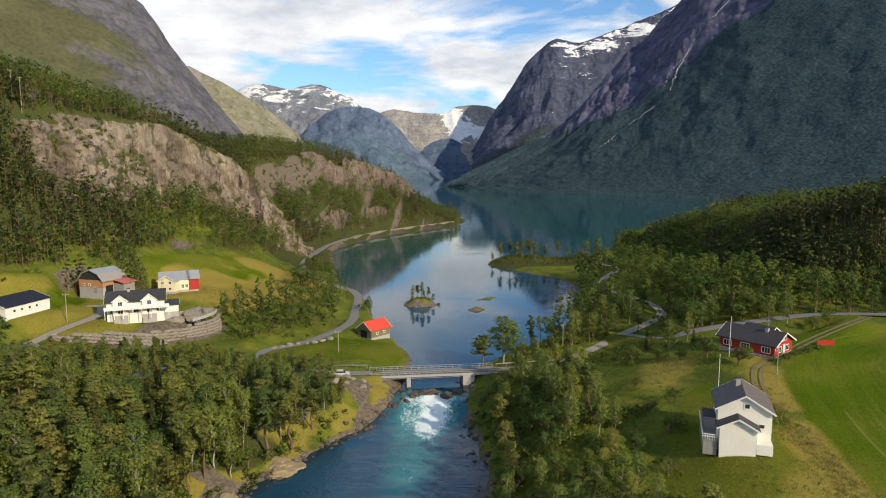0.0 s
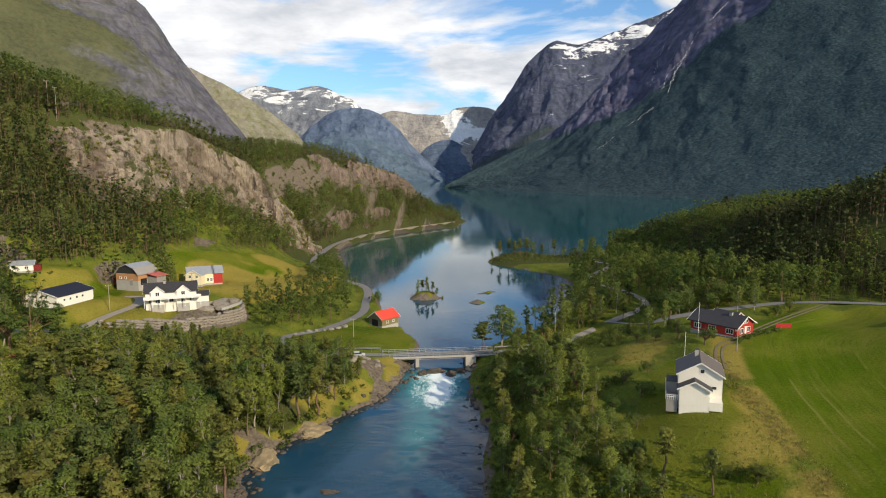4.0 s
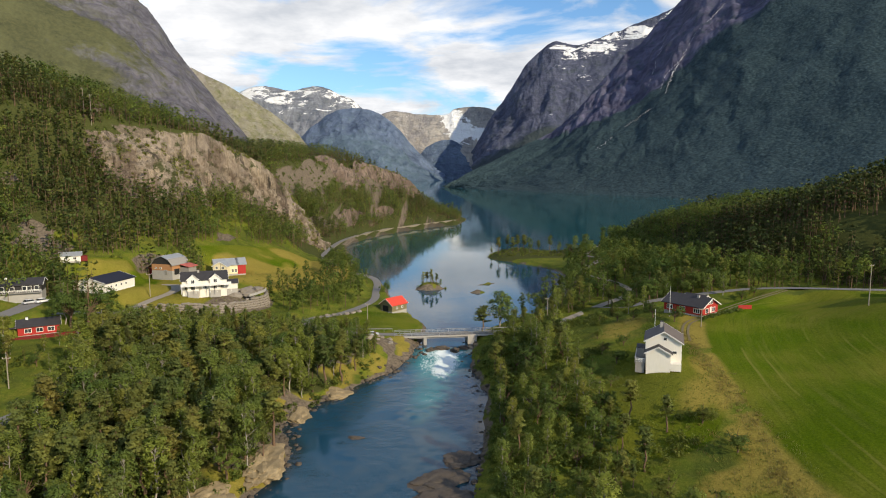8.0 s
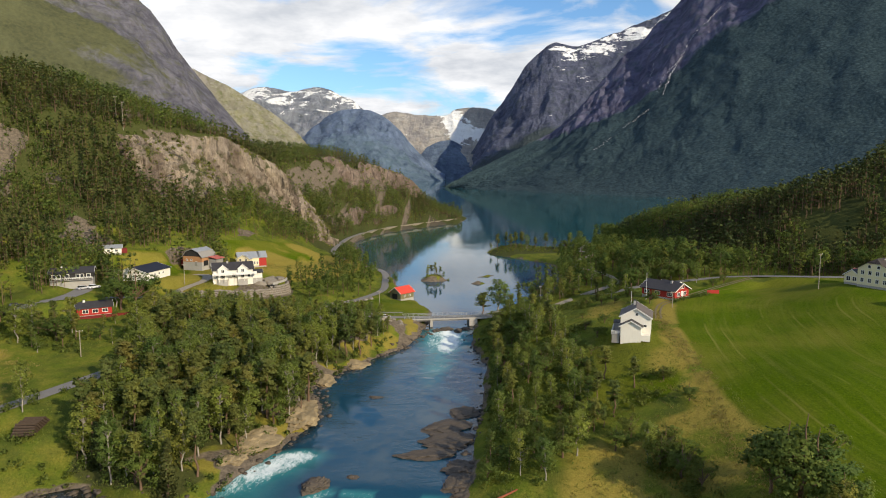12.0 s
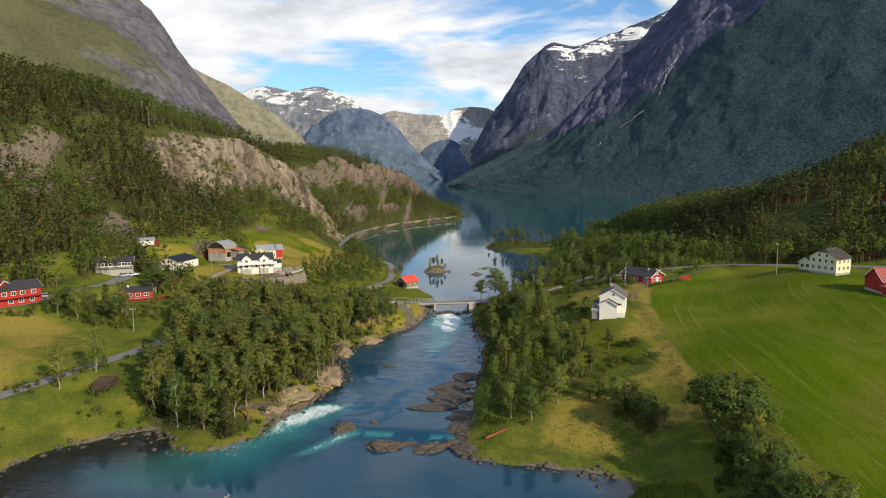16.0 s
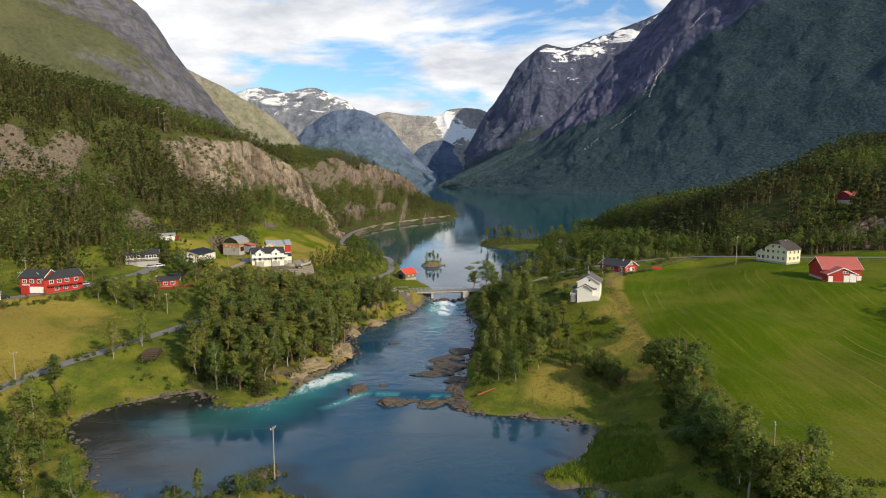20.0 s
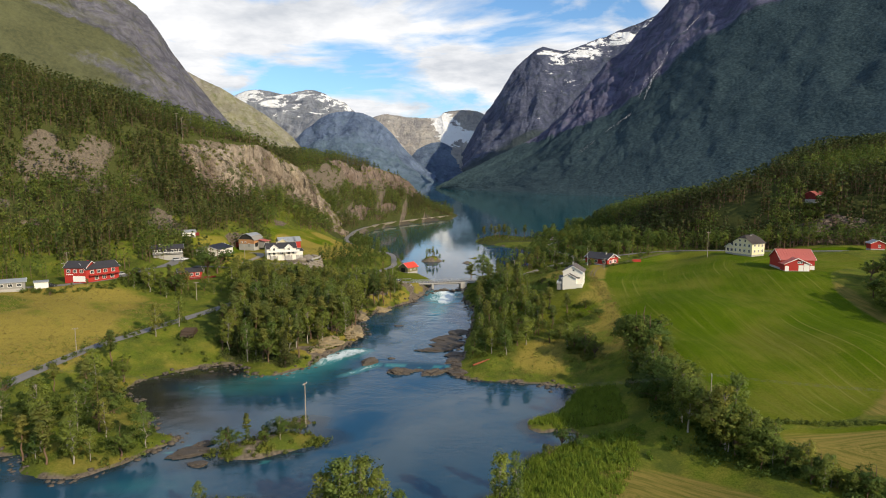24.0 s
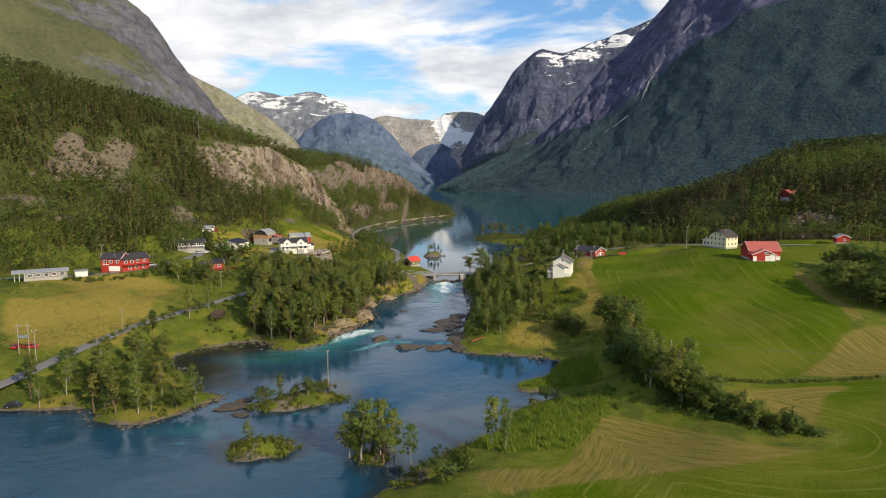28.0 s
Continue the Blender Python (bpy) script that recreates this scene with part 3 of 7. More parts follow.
# levelled ground under buildings: centre, reach, height
YARDS = [(-124, 207, 10.5, 15.3), (-109, 230, 8.5, 13.2), (-136, 177, 9, 16.3), (136, 98, 10, 21.3), (133, 128, 8, 23.0)]


def height(x, y):
    """The ground everywhere."""
    x, y = np.asarray(x, float), np.asarray(y, float)
    d = shore_distance(x, y)
    wl = water_level(x, y)
    num, den = np.zeros(x.shape), np.full(x.shape, 1e-9)
    for sx, sy, sz in SPOTS:
        w = 1.0 / (((x - sx) ** 2 + (y - sy) ** 2) + 60.0) ** 1.6
        num, den = num + w * sz, den + w
    t = num / den + (fbm(x, y, 30, 4) - 0.5) * 2.0
    hill = np.maximum(np.maximum(west_hill(x, y), spruce_ridge(x, y)), east_hill(x, y)) + (fbm(x, y, 45, 5) - 0.5) * 9.0
    t = np.maximum(t, hill)
    t = np.where((t > hill) & (t - hill < 3), t + (3 - (t - hill)) ** 2 / 12, t)
    for line, half in ROAD_LINES.values():
        rd, along, _ = line_distance(x, y, line)
        rz = np.interp(along, np.linspace(0, 1, len(line)), line[:, 2])
        rw = step(half + 7, half + 0.8, rd)
        t = t * (1 - rw) + (rz - 0.12) * rw
    for px_, py_, reach_, level_ in YARDS:
        yw = step(reach_ + 7, reach_, np.hypot(x - px_, y - py_))
        t = t * (1 - yw) + level_ * yw
    far = step(850, 1300, np.hypot(x, y - 200))
    t = t * (1 - far) + np.where(y > 500, -6.0, 14.0) * far
    isle = np.zeros(x.shape)
    for cx, cy, a, b, _, top in ISLANDS:
        isle = np.maximum(isle, top * step(a * 1.5, 0, np.hypot(x - cx, y - cy)))
    reach = np.interp(y, [-200, 30, 60, 130, 200, 420, 480], [26, 22, 14, 16, 18, 14, 16])
    w = step(0, 1, np.maximum(d, 0) / reach)
    rd = np.minimum(line_distance(x, y, ROAD_LINES["lake_road"][0])[0], line_distance(x, y, ROAD_LINES["hill_road"][0])[0])
    w = np.maximum(w, step(6, 3, rd))
    bank = wl - 0.3 + 0.9 * step(0, 2.5, d) + np.maximum(d, 0) * 0.08
    land = np.where(isle > 0.05, wl - 0.3 + isle * step(0, 4, d) * 1.3, bank * (1 - w) + np.maximum(t, np.where(far > 0.3, -6.0, wl + 0.5)) * w)
    rough = (fbm(x, y, 4.5, 4) - 0.5) * 0.9 * step(0.3, 2.0, d) * step(14, 3, d)
    bed = wl - 0.35 - np.minimum(-d * 0.35, 3.0)
    return np.where(d > 0, land + rough, bed)


def spread(fine_lo, fine_hi, lo, hi, s, growth=1.18):
    mid = list(np.arange(fine_lo, fine_hi + 0.1, s))
    a, b, g = [], [], s
    v, w = fine_lo, fine_hi
    while v > lo or w < hi:
        g *= growth
        v, w = v - g, w + g
        if v > lo:
            a.insert(0, v)
        if w < hi:
            b.append(w)
    return np.array([lo] + a + mid + b + [hi])


# outlines of the worked land
FIELD = smooth_line([(67, 127), (76, 146), (92, 160), (116, 163), (140, 148), (166, 143), (184, 138), (178, 112), (152, 92), (139, 67), (136, 46), (136, 28), (127, 8), (94, -23), (69, -29), (65, -2),
                     (62, 22), (59, 44), (57, 60), (58, 76), (60, 92), (62, 108)], 4)
NEAR_FIELD = smooth_line([(10, -84), (20, -66), (28, -45), (44, -53), (58, -64), (76, -66), (86, -58), (70, -44), (66, -34), (120, -30), (150, -60), (110, -120), (10, -120)], 4)
STRAW = [smooth_line(r, 4) for r in ([(28, -40), (42, -44), (52, -52), (62, -63), (76, -67), (70, -69), (54, -74), (40, -76), (24, -81), (4, -88), (2, -77), (18, -74), (24, -60)],
                                     [(66, -35), (100, -32), (92, -40), (84, -50), (80, -54), (74, -46), (69, -40)],
                                     [(92, -24), (108, -10), (124, 3), (134, 6), (156, 14), (164, -8), (150, -26), (112, -26)],
                                     [(135, 30), (136, 50), (139, 68), (144, 76), (143, 60), (141, 46), (140, 30), (134, 14), (128, 10)])]
LAWN = smooth_line([(-128, 240), (-100, 300), (-70, 300), (-58, 262), (-66, 232), (-84, 215), (-100, 215), (-140, 200), (-150, 180), (-120, 165), (-100, 172), (-96, 200)], 4)
GREEN = smooth_line([(-56, 172), (-52, 190), (-36, 203), (-20, 198), (-20, 174)], 4)
MEADOW = smooth_line([(-118, 84), (-150, 96), (-185, 78), (-176, 40), (-146, -2), (-122, 6), (-118, 40), (-112, 62)], 4)
YARD = smooth_line([(30, 84), (40, 112), (52, 130), (58, 118), (56, 84), (46, 66), (30, 66)], 4)


def area(x, y, ring, soft=3.0):
    return np.clip(0.5 - ring_distance(x, y, ring) / (2 * soft), 0, 1)


def zones(x, y, z):
    """How much of each cover lies at a place."""
    d = shore_distance(x, y)
    gx, gy = np.gradient(z)[1] / np.gradient(x)[1], np.gradient(z)[0] / np.gradient(y)[0]
    slope = np.hypot(gx, gy)
    mown = np.maximum(area(x, y, FIELD), 0)
    near = area(x, y, NEAR_FIELD)
    isle = np.maximum.reduce([step(1.4, 1.0, np.hypot(x - cx, y - cy) / a) for cx, cy, a, *_ in ISLANDS])
    bank = step(15, 8, d) * (x < -10) * (y > 40) * (y < 165) * (x > -70)
    marsh = area(x, y, smooth_line([(-66, 20), (-84, 34), (-104, 30), (-108, 0), (-126, -10), (-126, -40), (-96, -46), (-70, -38), (-64, -20)], 3))
    rock_bank = bank * step(0.46, 0.58, fbm(x + 40, y, 9, 4))
    lawn = np.maximum.reduce([mown, area(x, y, LAWN), area(x, y, GREEN), area(x, y, YARD), near * 0.9, 0.8 * area(x, y, smooth_line([(104, 172), (140, 154), (200, 146), (206, 156), (150, 168), (112, 180)], 3))])
    dry = np.maximum.reduce([0.75 * bank * step(0.34, 0.52, fbm(x, y, 7, 3)), 0.62 * marsh * step(0.42, 0.60, fbm(x, y, 8, 4)), 0.5 * isle * step(0.4, 0.6, fbm(x, y, 4, 3)), area(x, y, MEADOW) * (0.35 + 0.65 * step(0.36, 0.52, fbm(x, y, 26, 3))), 0.85 * area(x, y, LAWN) * step(0.22, 0.46, fbm(x, y, 16, 3)) * np.where(y > 208, 1.0, 0.8),
                             step(9, 5, ring_distance(x, y, FIELD)) * step(-2, 1, ring_distance(x, y, FIELD)) * (x < 72) * (y > 30) * step(0.22, 0.40, fbm(x, y, 9, 3)),
                             0.85 * area(x, y, smooth_line([(14, 26), (20, 46), (36, 60), (48, 88), (56, 84), (56, 40), (50, 24), (34, 22)], 3)) * step(0.36, 0.56, fbm(x, y, 9, 3)),
                             0.9 * area(x, y, smooth_line([(34, 128), (44, 150), (54, 150), (54, 136), (44, 122)], 3)) * step(0.3, 0.5, fbm(x, y, 9, 3))])
    straw = np.maximum.reduce([area(x, y, r, 2.0) for r in STRAW])
    terrace = area(x, y, smooth_line([(-117, 165), (-106, 166), (-97, 168), (-88, 172), (-81, 183), (-79, 196), (-84, 208), (-95, 202), (-94, 192), (-106, 176), (-116, 172)], 3), 1.5)
    rock = np.maximum(np.maximum(np.maximum(rock_bank, terrace), step(1.5, 2.0, slope)), step(3.0, 0.8, d) * (d > -1) * step(0.30, 0.5, fbm(x, y, 8, 4)) * np.where(y < 30, 0.75, 1.0))
    rock = np.maximum(rock, isle * step(0.44, 0.60, fbm(x, y, 5, 3)) * np.where(y > 200, 0.9, 0.55))
    crag = ((x < -90) & (west_hill(x, y) > 26))
    rock = np.maximum(rock, crag * step(0.36, 0.30, fbm(x, y, 24, 3)))
    wet = step(-0.2, -0.8, d)
    forest = np.maximum(step(18, 30, z - 0.06 * y) * (x < -60), step(3, 14, east_hill(x, y) - 6))
    forest = np.maximum(forest, step(-4, 2, spruce_ridge(x, y)))
    forest = np.maximum(forest, (y > 370) * step(7, 12, west_hill(x, y)) * (x < 20))
    forest = np.maximum(forest, (y > 330) & (x < 12) | (y > 372) & (x < 100))
    forest = np.maximum(forest, area(x, y, BANK_WOOD)) * (1 - lawn) * (1 - dry)
    return dict(lawn=lawn, dry=dry, straw=straw, rock=rock * (1 - 0.9 * lawn), wet=wet, forest=forest)


BANK_WOOD = smooth_line([(-58, 30), (-42, 76), (-50, 98), (-38, 120), (-30, 150), (-50, 160), (-84, 168), (-104, 150), (-104, 112), (-92, 84), (-84, 40)], 4)

gx_, gy_ = np.meshgrid(spread(-215, 235, -4900, 4900, 2.0), spread(-125, 330, -4900, 4720, 2.0))
gz_ = height(gx_, gy_)
gd_ = shore_distance(gx_, gy_)
AXIS_X, AXIS_Y = gx_[0], gy_[:, 0]


def sample(grid, x, y):
    """The value of a grid over the ground at places between its points."""
    i = np.clip(np.searchsorted(AXIS_X, x) - 1, 0, len(AXIS_X) - 2)
    j = np.clip(np.searchsorted(AXIS_Y, y) - 1, 0, len(AXIS_Y) - 2)
    u, v = (x - AXIS_X[i]) / (AXIS_X[i + 1] - AXIS_X[i]), (y - AXIS_Y[j]) / (AXIS_Y[j + 1] - AXIS_Y[j])
    return (grid[j, i] * (1 - u) + grid[j, i + 1] * u) * (1 - v) + (grid[j + 1, i] * (1 - u) + grid[j + 1, i + 1] * u) * v


def h_at(x, y):
    return float(sample(gz_, x, y))


ground = from_arrays("ground", np.stack([gx_, gy_, gz_], -1).reshape(-1, 3), grid_faces(*gx_.shape), GROUND, True)
tagged(ground, "grassy valley floor with woods, rock and mown fields", "ground", kind="structure")
for key, val in zones(gx_, gy_, gz_).items():
    set_attr(ground, key, val)
# tractor rounds run parallel to the field's edge
edge = ring_distance(gx_, gy_, FIELD)
near_edge = ring_distance(gx_, gy_, NEAR_FIELD)
side_line = smooth_line([(140, 190), (108, 168), (84, 154), (70, 130), (62, 100), (58, 70), (60, 40), (64, 0), (70, -40), (82, -80)], 6)
row_d, row_run, _ = line_distance(gx_, gy_, side_line)
set_attr(ground, "rows", np.where(edge < near_edge, row_d, -near_edge))
set_attr(ground, "run", np.where(edge < near_edge, row_run * 320, line_distance(gx_, gy_, np.vstack([NEAR_FIELD, NEAR_FIELD[:1]]))[1] * 420))
set_attr(ground, "mown", np.maximum(step(-1.5, -4, edge), step(-1.5, -4, near_edge)))

# ---- water ----
wx, wy = np.meshgrid(spread(-70, 20, -900, 900, 1.0, 1.25), spread(-100, 190, -710, 4715, 1.0, 1.25))
wz = water_level(wx, wy)
shore = -shore_distance(wx, wy)
mid_x = np.interp(wy, [100, 140, 160], [-13, -8.5, -8.5])
fall1 = np.exp(-((wx - mid_x) / np.interp(wy, [90, 130, 150], [4.0, 6.5, 9.5])) ** 2) * (0.50 * step(84, 122, wy) + 0.50 * step(126, 146, wy)) * step(163, 154, wy)
ledge_y = 36 - 0.12 * (wx + 25)
tongue = np.exp(-(((wx + 47) - (wy - 41) * 0.72) / np.interp(wy, [20, 40, 55], [11.0, 8.0, 5.5])) ** 2) * (0.55 * step(12, 30, wy) + 0.45 * step(34, 44, wy)) * step(57, 51, wy)
tongue2 = np.exp(-(((wx + 33) - (wy - 33) * 0.8) / 2.6) ** 2) * step(22, 29, wy) * step(40, 35, wy)
lip = 0.42 * np.exp(-((wy - ledge_y) / 1.6) ** 2) * (fbm(wx, wy, 4, 2) > 0.5) * (wx > -35)
side = 0.30 * np.exp(-((wx + 70) / 14) ** 2) * np.exp(-((wy + 46) / 8) ** 2)
chop = 0.75 + 0.6 * (fbm(wx, wy * 0.6, 3.0, 3) - 0.5)
foam = np.maximum.reduce([fall1 * 0.92 * chop, tongue * 0.95 * chop, tongue2 * 0.72 * chop, lip, side * fbm(wx, wy, 6, 3)])
speckle = fbm(wx, wy, 2.2, 4) - 0.5
flecks = 0.55 * step(0.70, 0.78, fbm(wx * 0.7, wy * 1.6, 1.6, 2)) * step(0.5, 0.62, fbm(wx, wy, 14, 2)) * step(-30, -56, wx) * step(-72, -68, wx) * step(-22, -34, wy) * step(-75, -62, wy)
foam = np.maximum(foam, flecks)
plume = np.exp(-(((wx + 47) - (wy - 41) * 0.66) / np.interp(wy, [0, 20, 40, 55], [20.0, 17.0, 9.0, 5.0])) ** 2) * step(-4, 26, wy) * step(58, 50, wy)
foam = np.maximum(foam, 0.36 * plume * (0.6 + 0.8 * fbm(wx, wy, 9, 3)))
wz = wz + speckle * (0.9 * fall1 + 0.6 * np.maximum(tongue, tongue2) + 0.10 * step(150, 120, wy) * step(20, 50, wy))
flow = np.maximum.reduce([0.60 * step(164, 150, wy) * step(14, 44, wy), 0.42 * step(-16, -40, wx) * step(-14, -34, wy), foam,
                          0.04 + 0.0 * wx, 0.16 * step(60, 20, wy)])
water = from_arrays("water", np.stack([wx, wy, wz], -1).reshape(-1, 3), grid_faces(*wx.shape), WATER, True)
tagged(water, "turquoise glacial lake and river with white rapids", "water", kind="structure")
set_attr(water, "foam", foam)
set_attr(water, "flow", flow)
set_attr(water, "lake", step(220, 520, wy))
# Brown shallows, plus a wider band that paints the dark tree reflection.
set_attr(water, "shallow_mirror", np.maximum(0.92 * step(24, 6, shore) * step(-50, -66, wx) * step(-26, -8, wy) * step(60, 45, wy), 0.6 * step(3.5, 0.5, shore)) * step(200, 150, wy))


# ---- mountains ----
def mountain(name, label, base, crest, material, rough, power=1.3, bare=None, snow=None, base_z=-10.0, rows=90, cols=220, drop=0.12):
    """A mountainside from its foot to its crest; bare and snow are functions of the place along and up it."""
    b, c = smooth_line([(x, y, base_z) for x, y in base], 24), smooth_line(crest, 24)
    pick = np.linspace(0, len(b) - 1, cols)
    idx = np.arange(len(b))
    b = np.stack([np.interp(pick, idx, b[:, k]) for k in range(3)], -1)
    c = np.stack([np.interp(pick, idx, c[:, k]) for k in range(3)], -1)
    v = np.concatenate([np.linspace(0, 1, rows), 1 + np.linspace(0.02, drop, 6)])
    vv = v[:, None, None]
    p = b[None] * (1 - vv) + c[None] * vv
    prof = np.where(v < 1, v ** power, 1 - (v - 1) * 3)
    p[..., 2] = base_z + (c[None, :, 2] - base_z) * prof[:, None]
    arc = np.cumsum(np.r_[0, np.linalg.norm(np.diff(c[:, :2], axis=0), axis=1)])[None, :] + 0 * v[:, None]
    run = v[:, None] * 1600.0 + 0 * arc
    gully = 1 - 2 * np.abs(fbm(arc, run * 0.28, rough * 9, 6, 0.55) - 0.5)
    lump = fbm(arc + 300, run, rough * 5, 6, 0.55) - 0.5
    ledges = np.round(fbm(arc * 0.4 + 90, run, rough * 3, 4) * 9) / 9 - 0.5
    s = np.linspace(0, 1, cols)[None, :] + 0 * v[:, None]
    up = v[:, None] + 0 * s
    bareness = bare(s, up) if bare else 0 * s
    mask = np.minimum(1, v * 3)[:, None] * np.where(v < 1, 1, 0.4)[:, None]
    tame = np.clip(4 * (1 - v), 0.12, 1)[:, None]
    p[..., 2] += mask * (rough * (0.35 + 1.6 * bareness) * (gully - 0.75) * tame + rough * (1.1 + 1.2 * bareness) * lump * np.clip(4 * (1 - v), 0.22, 1)[:, None] + rough * 1.2 * bareness * ledges * tame)
    p[..., 2] += mask * rough * 1.8 * (0.08 + bareness) * (fbm(arc + 40, 0.25 * run, rough * 2.6, 5, 0.6) - 0.5)
    p[..., 0] += mask * rough * 1.5 * (fbm(arc, run + 900, rough * 4, 5) - 0.5)
    ob = from_arrays(name, p.reshape(-1, 3), grid_faces(len(v), cols)[:, ::-1], material, True)
    set_attr(ob, "bare", bareness)
    if snow:
        set_attr(ob, "snow", snow(s, up))
    return tagged(ob, label, "mountain", kind="structure")


def at_s(s, where, values):
    return np.interp(s, where, values)


# Cloud shade and blue haze on the eastern slope go into its base colours.
SHADE_MTN = mountain_material("forested mountain in painted shade", (0.016, 0.036, 0.047), (0.048, 0.076, 0.084), (0.046, 0.048, 0.084), (0.125, 0.125, 0.195), 0.16, crowns=0.12)
# Distance haze is tinted into this rock as extra blue.
BACK_MTN = mountain_material("haze-toned dark mountain with snow", (0.030, 0.044, 0.052), (0.055, 0.070, 0.074), (0.048, 0.057, 0.098), (0.12, 0.135, 0.20), 0.03, True, 30.0)
# Western slope: haze mutes these colours, and cloud shade is darkened into them.
DIMMED_MTN = mountain_material("green mountain dimmed by painted cloud shade", (0.056, 0.062, 0.034), (0.102, 0.106, 0.052), (0.070, 0.070, 0.090), (0.18, 0.175, 0.205), 0.05, False, 22.0)
# Far green slope, its colour lightened to carry the haze.
GREEN_MTN = mountain_material("haze-paled green mountain", (0.13, 0.14, 0.07), (0.22, 0.215, 0.11), (0.20, 0.18, 0.16), (0.36, 0.34, 0.31), 0.04, True, 30.0)
# With no haze volume, the haze of the far snow mountain is painted blue.
SNOW_MTN = mountain_material("snowy mountain tinted haze blue", (0.15, 0.17, 0.19), (0.22, 0.24, 0.25), (0.12, 0.14, 0.19), (0.30, 0.32, 0.36), 0.04, True, 40.0)
# Shade and haze of the lake-head mountain and knoll sit in this blue.
MID_MTN = mountain_material("mountain tinted with shade and haze", (0.055, 0.088, 0.125), (0.10, 0.145, 0.180), (0.070, 0.100, 0.165), (0.15, 0.200, 0.30), 0.04, False, 22.0)
# Rock tones lightened here too, for the haze before the glacier.
ICE_MTN = mountain_material("haze-paled glacier mountain", (0.26, 0.24, 0.21), (0.36, 0.33, 0.29), (0.20, 0.20, 0.22), (0.42, 0.40, 0.37), 0.04, True, 30.0)

mountain_east = mountain("mountain_east", "wooded mountainside in painted shade, with bare cliffs above the lake",
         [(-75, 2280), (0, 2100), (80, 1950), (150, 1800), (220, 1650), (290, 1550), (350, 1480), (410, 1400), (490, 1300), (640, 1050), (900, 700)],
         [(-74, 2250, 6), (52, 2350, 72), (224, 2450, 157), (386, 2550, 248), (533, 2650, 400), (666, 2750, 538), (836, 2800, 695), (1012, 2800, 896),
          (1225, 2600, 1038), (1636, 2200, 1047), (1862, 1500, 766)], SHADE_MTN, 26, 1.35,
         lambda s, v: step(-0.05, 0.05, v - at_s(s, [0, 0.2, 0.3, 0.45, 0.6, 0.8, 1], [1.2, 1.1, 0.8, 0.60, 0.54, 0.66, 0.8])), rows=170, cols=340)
mountain("mountain_snow_east", "haze-toned dark steep mountain with a snowfield along its ridge",
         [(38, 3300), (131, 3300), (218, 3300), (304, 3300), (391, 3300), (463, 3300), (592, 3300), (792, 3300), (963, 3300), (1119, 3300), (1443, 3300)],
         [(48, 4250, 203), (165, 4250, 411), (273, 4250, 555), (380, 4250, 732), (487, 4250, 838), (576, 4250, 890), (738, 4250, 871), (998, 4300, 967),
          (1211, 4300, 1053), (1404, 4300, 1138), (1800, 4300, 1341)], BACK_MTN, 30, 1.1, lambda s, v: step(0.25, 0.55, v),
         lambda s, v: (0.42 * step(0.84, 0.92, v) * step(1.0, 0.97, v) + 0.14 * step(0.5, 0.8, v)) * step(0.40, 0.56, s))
mountain("mountain_west", "tall green and grey mountain with cloud shade and haze in its colour",
         [(-2819, 2000), (-2147, 2000), (-1676, 2000), (-1379, 2000), (-1176, 2000), (-1048, 2000), (-997, 2000), (-939, 2000), (-880, 2000), (-784, 2000), (-685, 2000), (-595, 2000)],
         [(-2507, 1900, 1039), (-2317, 2300, 1195), (-2222, 2800, 1252), (-2043, 3100, 1147), (-1839, 3250, 1036), (-1673, 3300, 913), (-1606, 3320, 834), (-1533, 3350, 714),
          (-1457, 3380, 596), (-1314, 3400, 404), (-1162, 3420, 212), (-1027, 3450, -44)], DIMMED_MTN, 34, 1.1,
         lambda s, v: 0.12 + 0.62 * step(0.18, 0.55, s + 0.55 * (fbm(s * 40, v * 90, 6, 5) - 0.5)), rows=130, cols=300)
mountain("mountain_green", "haze-paled green mountain slope in the sun",
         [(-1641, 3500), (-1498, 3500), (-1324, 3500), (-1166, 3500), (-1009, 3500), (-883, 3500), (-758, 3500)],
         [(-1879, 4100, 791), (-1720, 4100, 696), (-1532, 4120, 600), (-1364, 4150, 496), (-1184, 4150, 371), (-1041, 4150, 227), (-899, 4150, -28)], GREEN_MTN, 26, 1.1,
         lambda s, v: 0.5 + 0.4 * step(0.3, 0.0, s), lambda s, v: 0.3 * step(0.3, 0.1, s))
mountain("mountain_snow", "mountain tinted haze blue and capped with snow",
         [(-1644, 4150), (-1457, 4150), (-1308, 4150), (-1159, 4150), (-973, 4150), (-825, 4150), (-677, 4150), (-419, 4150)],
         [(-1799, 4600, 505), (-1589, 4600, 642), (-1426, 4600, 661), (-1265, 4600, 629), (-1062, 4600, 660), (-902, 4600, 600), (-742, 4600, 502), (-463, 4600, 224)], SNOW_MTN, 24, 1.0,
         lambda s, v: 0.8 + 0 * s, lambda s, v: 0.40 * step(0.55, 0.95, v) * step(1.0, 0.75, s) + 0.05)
mountain("mountain_blue", "rounded mountain tinted with shade and haze at the head of the lake",
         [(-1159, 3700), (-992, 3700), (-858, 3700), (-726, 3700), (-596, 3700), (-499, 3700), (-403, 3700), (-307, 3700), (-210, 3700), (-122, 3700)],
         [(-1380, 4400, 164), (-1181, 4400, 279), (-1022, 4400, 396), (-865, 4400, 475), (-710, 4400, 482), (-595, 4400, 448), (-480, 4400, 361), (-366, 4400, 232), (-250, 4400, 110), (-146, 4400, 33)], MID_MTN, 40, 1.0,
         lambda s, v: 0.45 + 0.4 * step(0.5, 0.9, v))
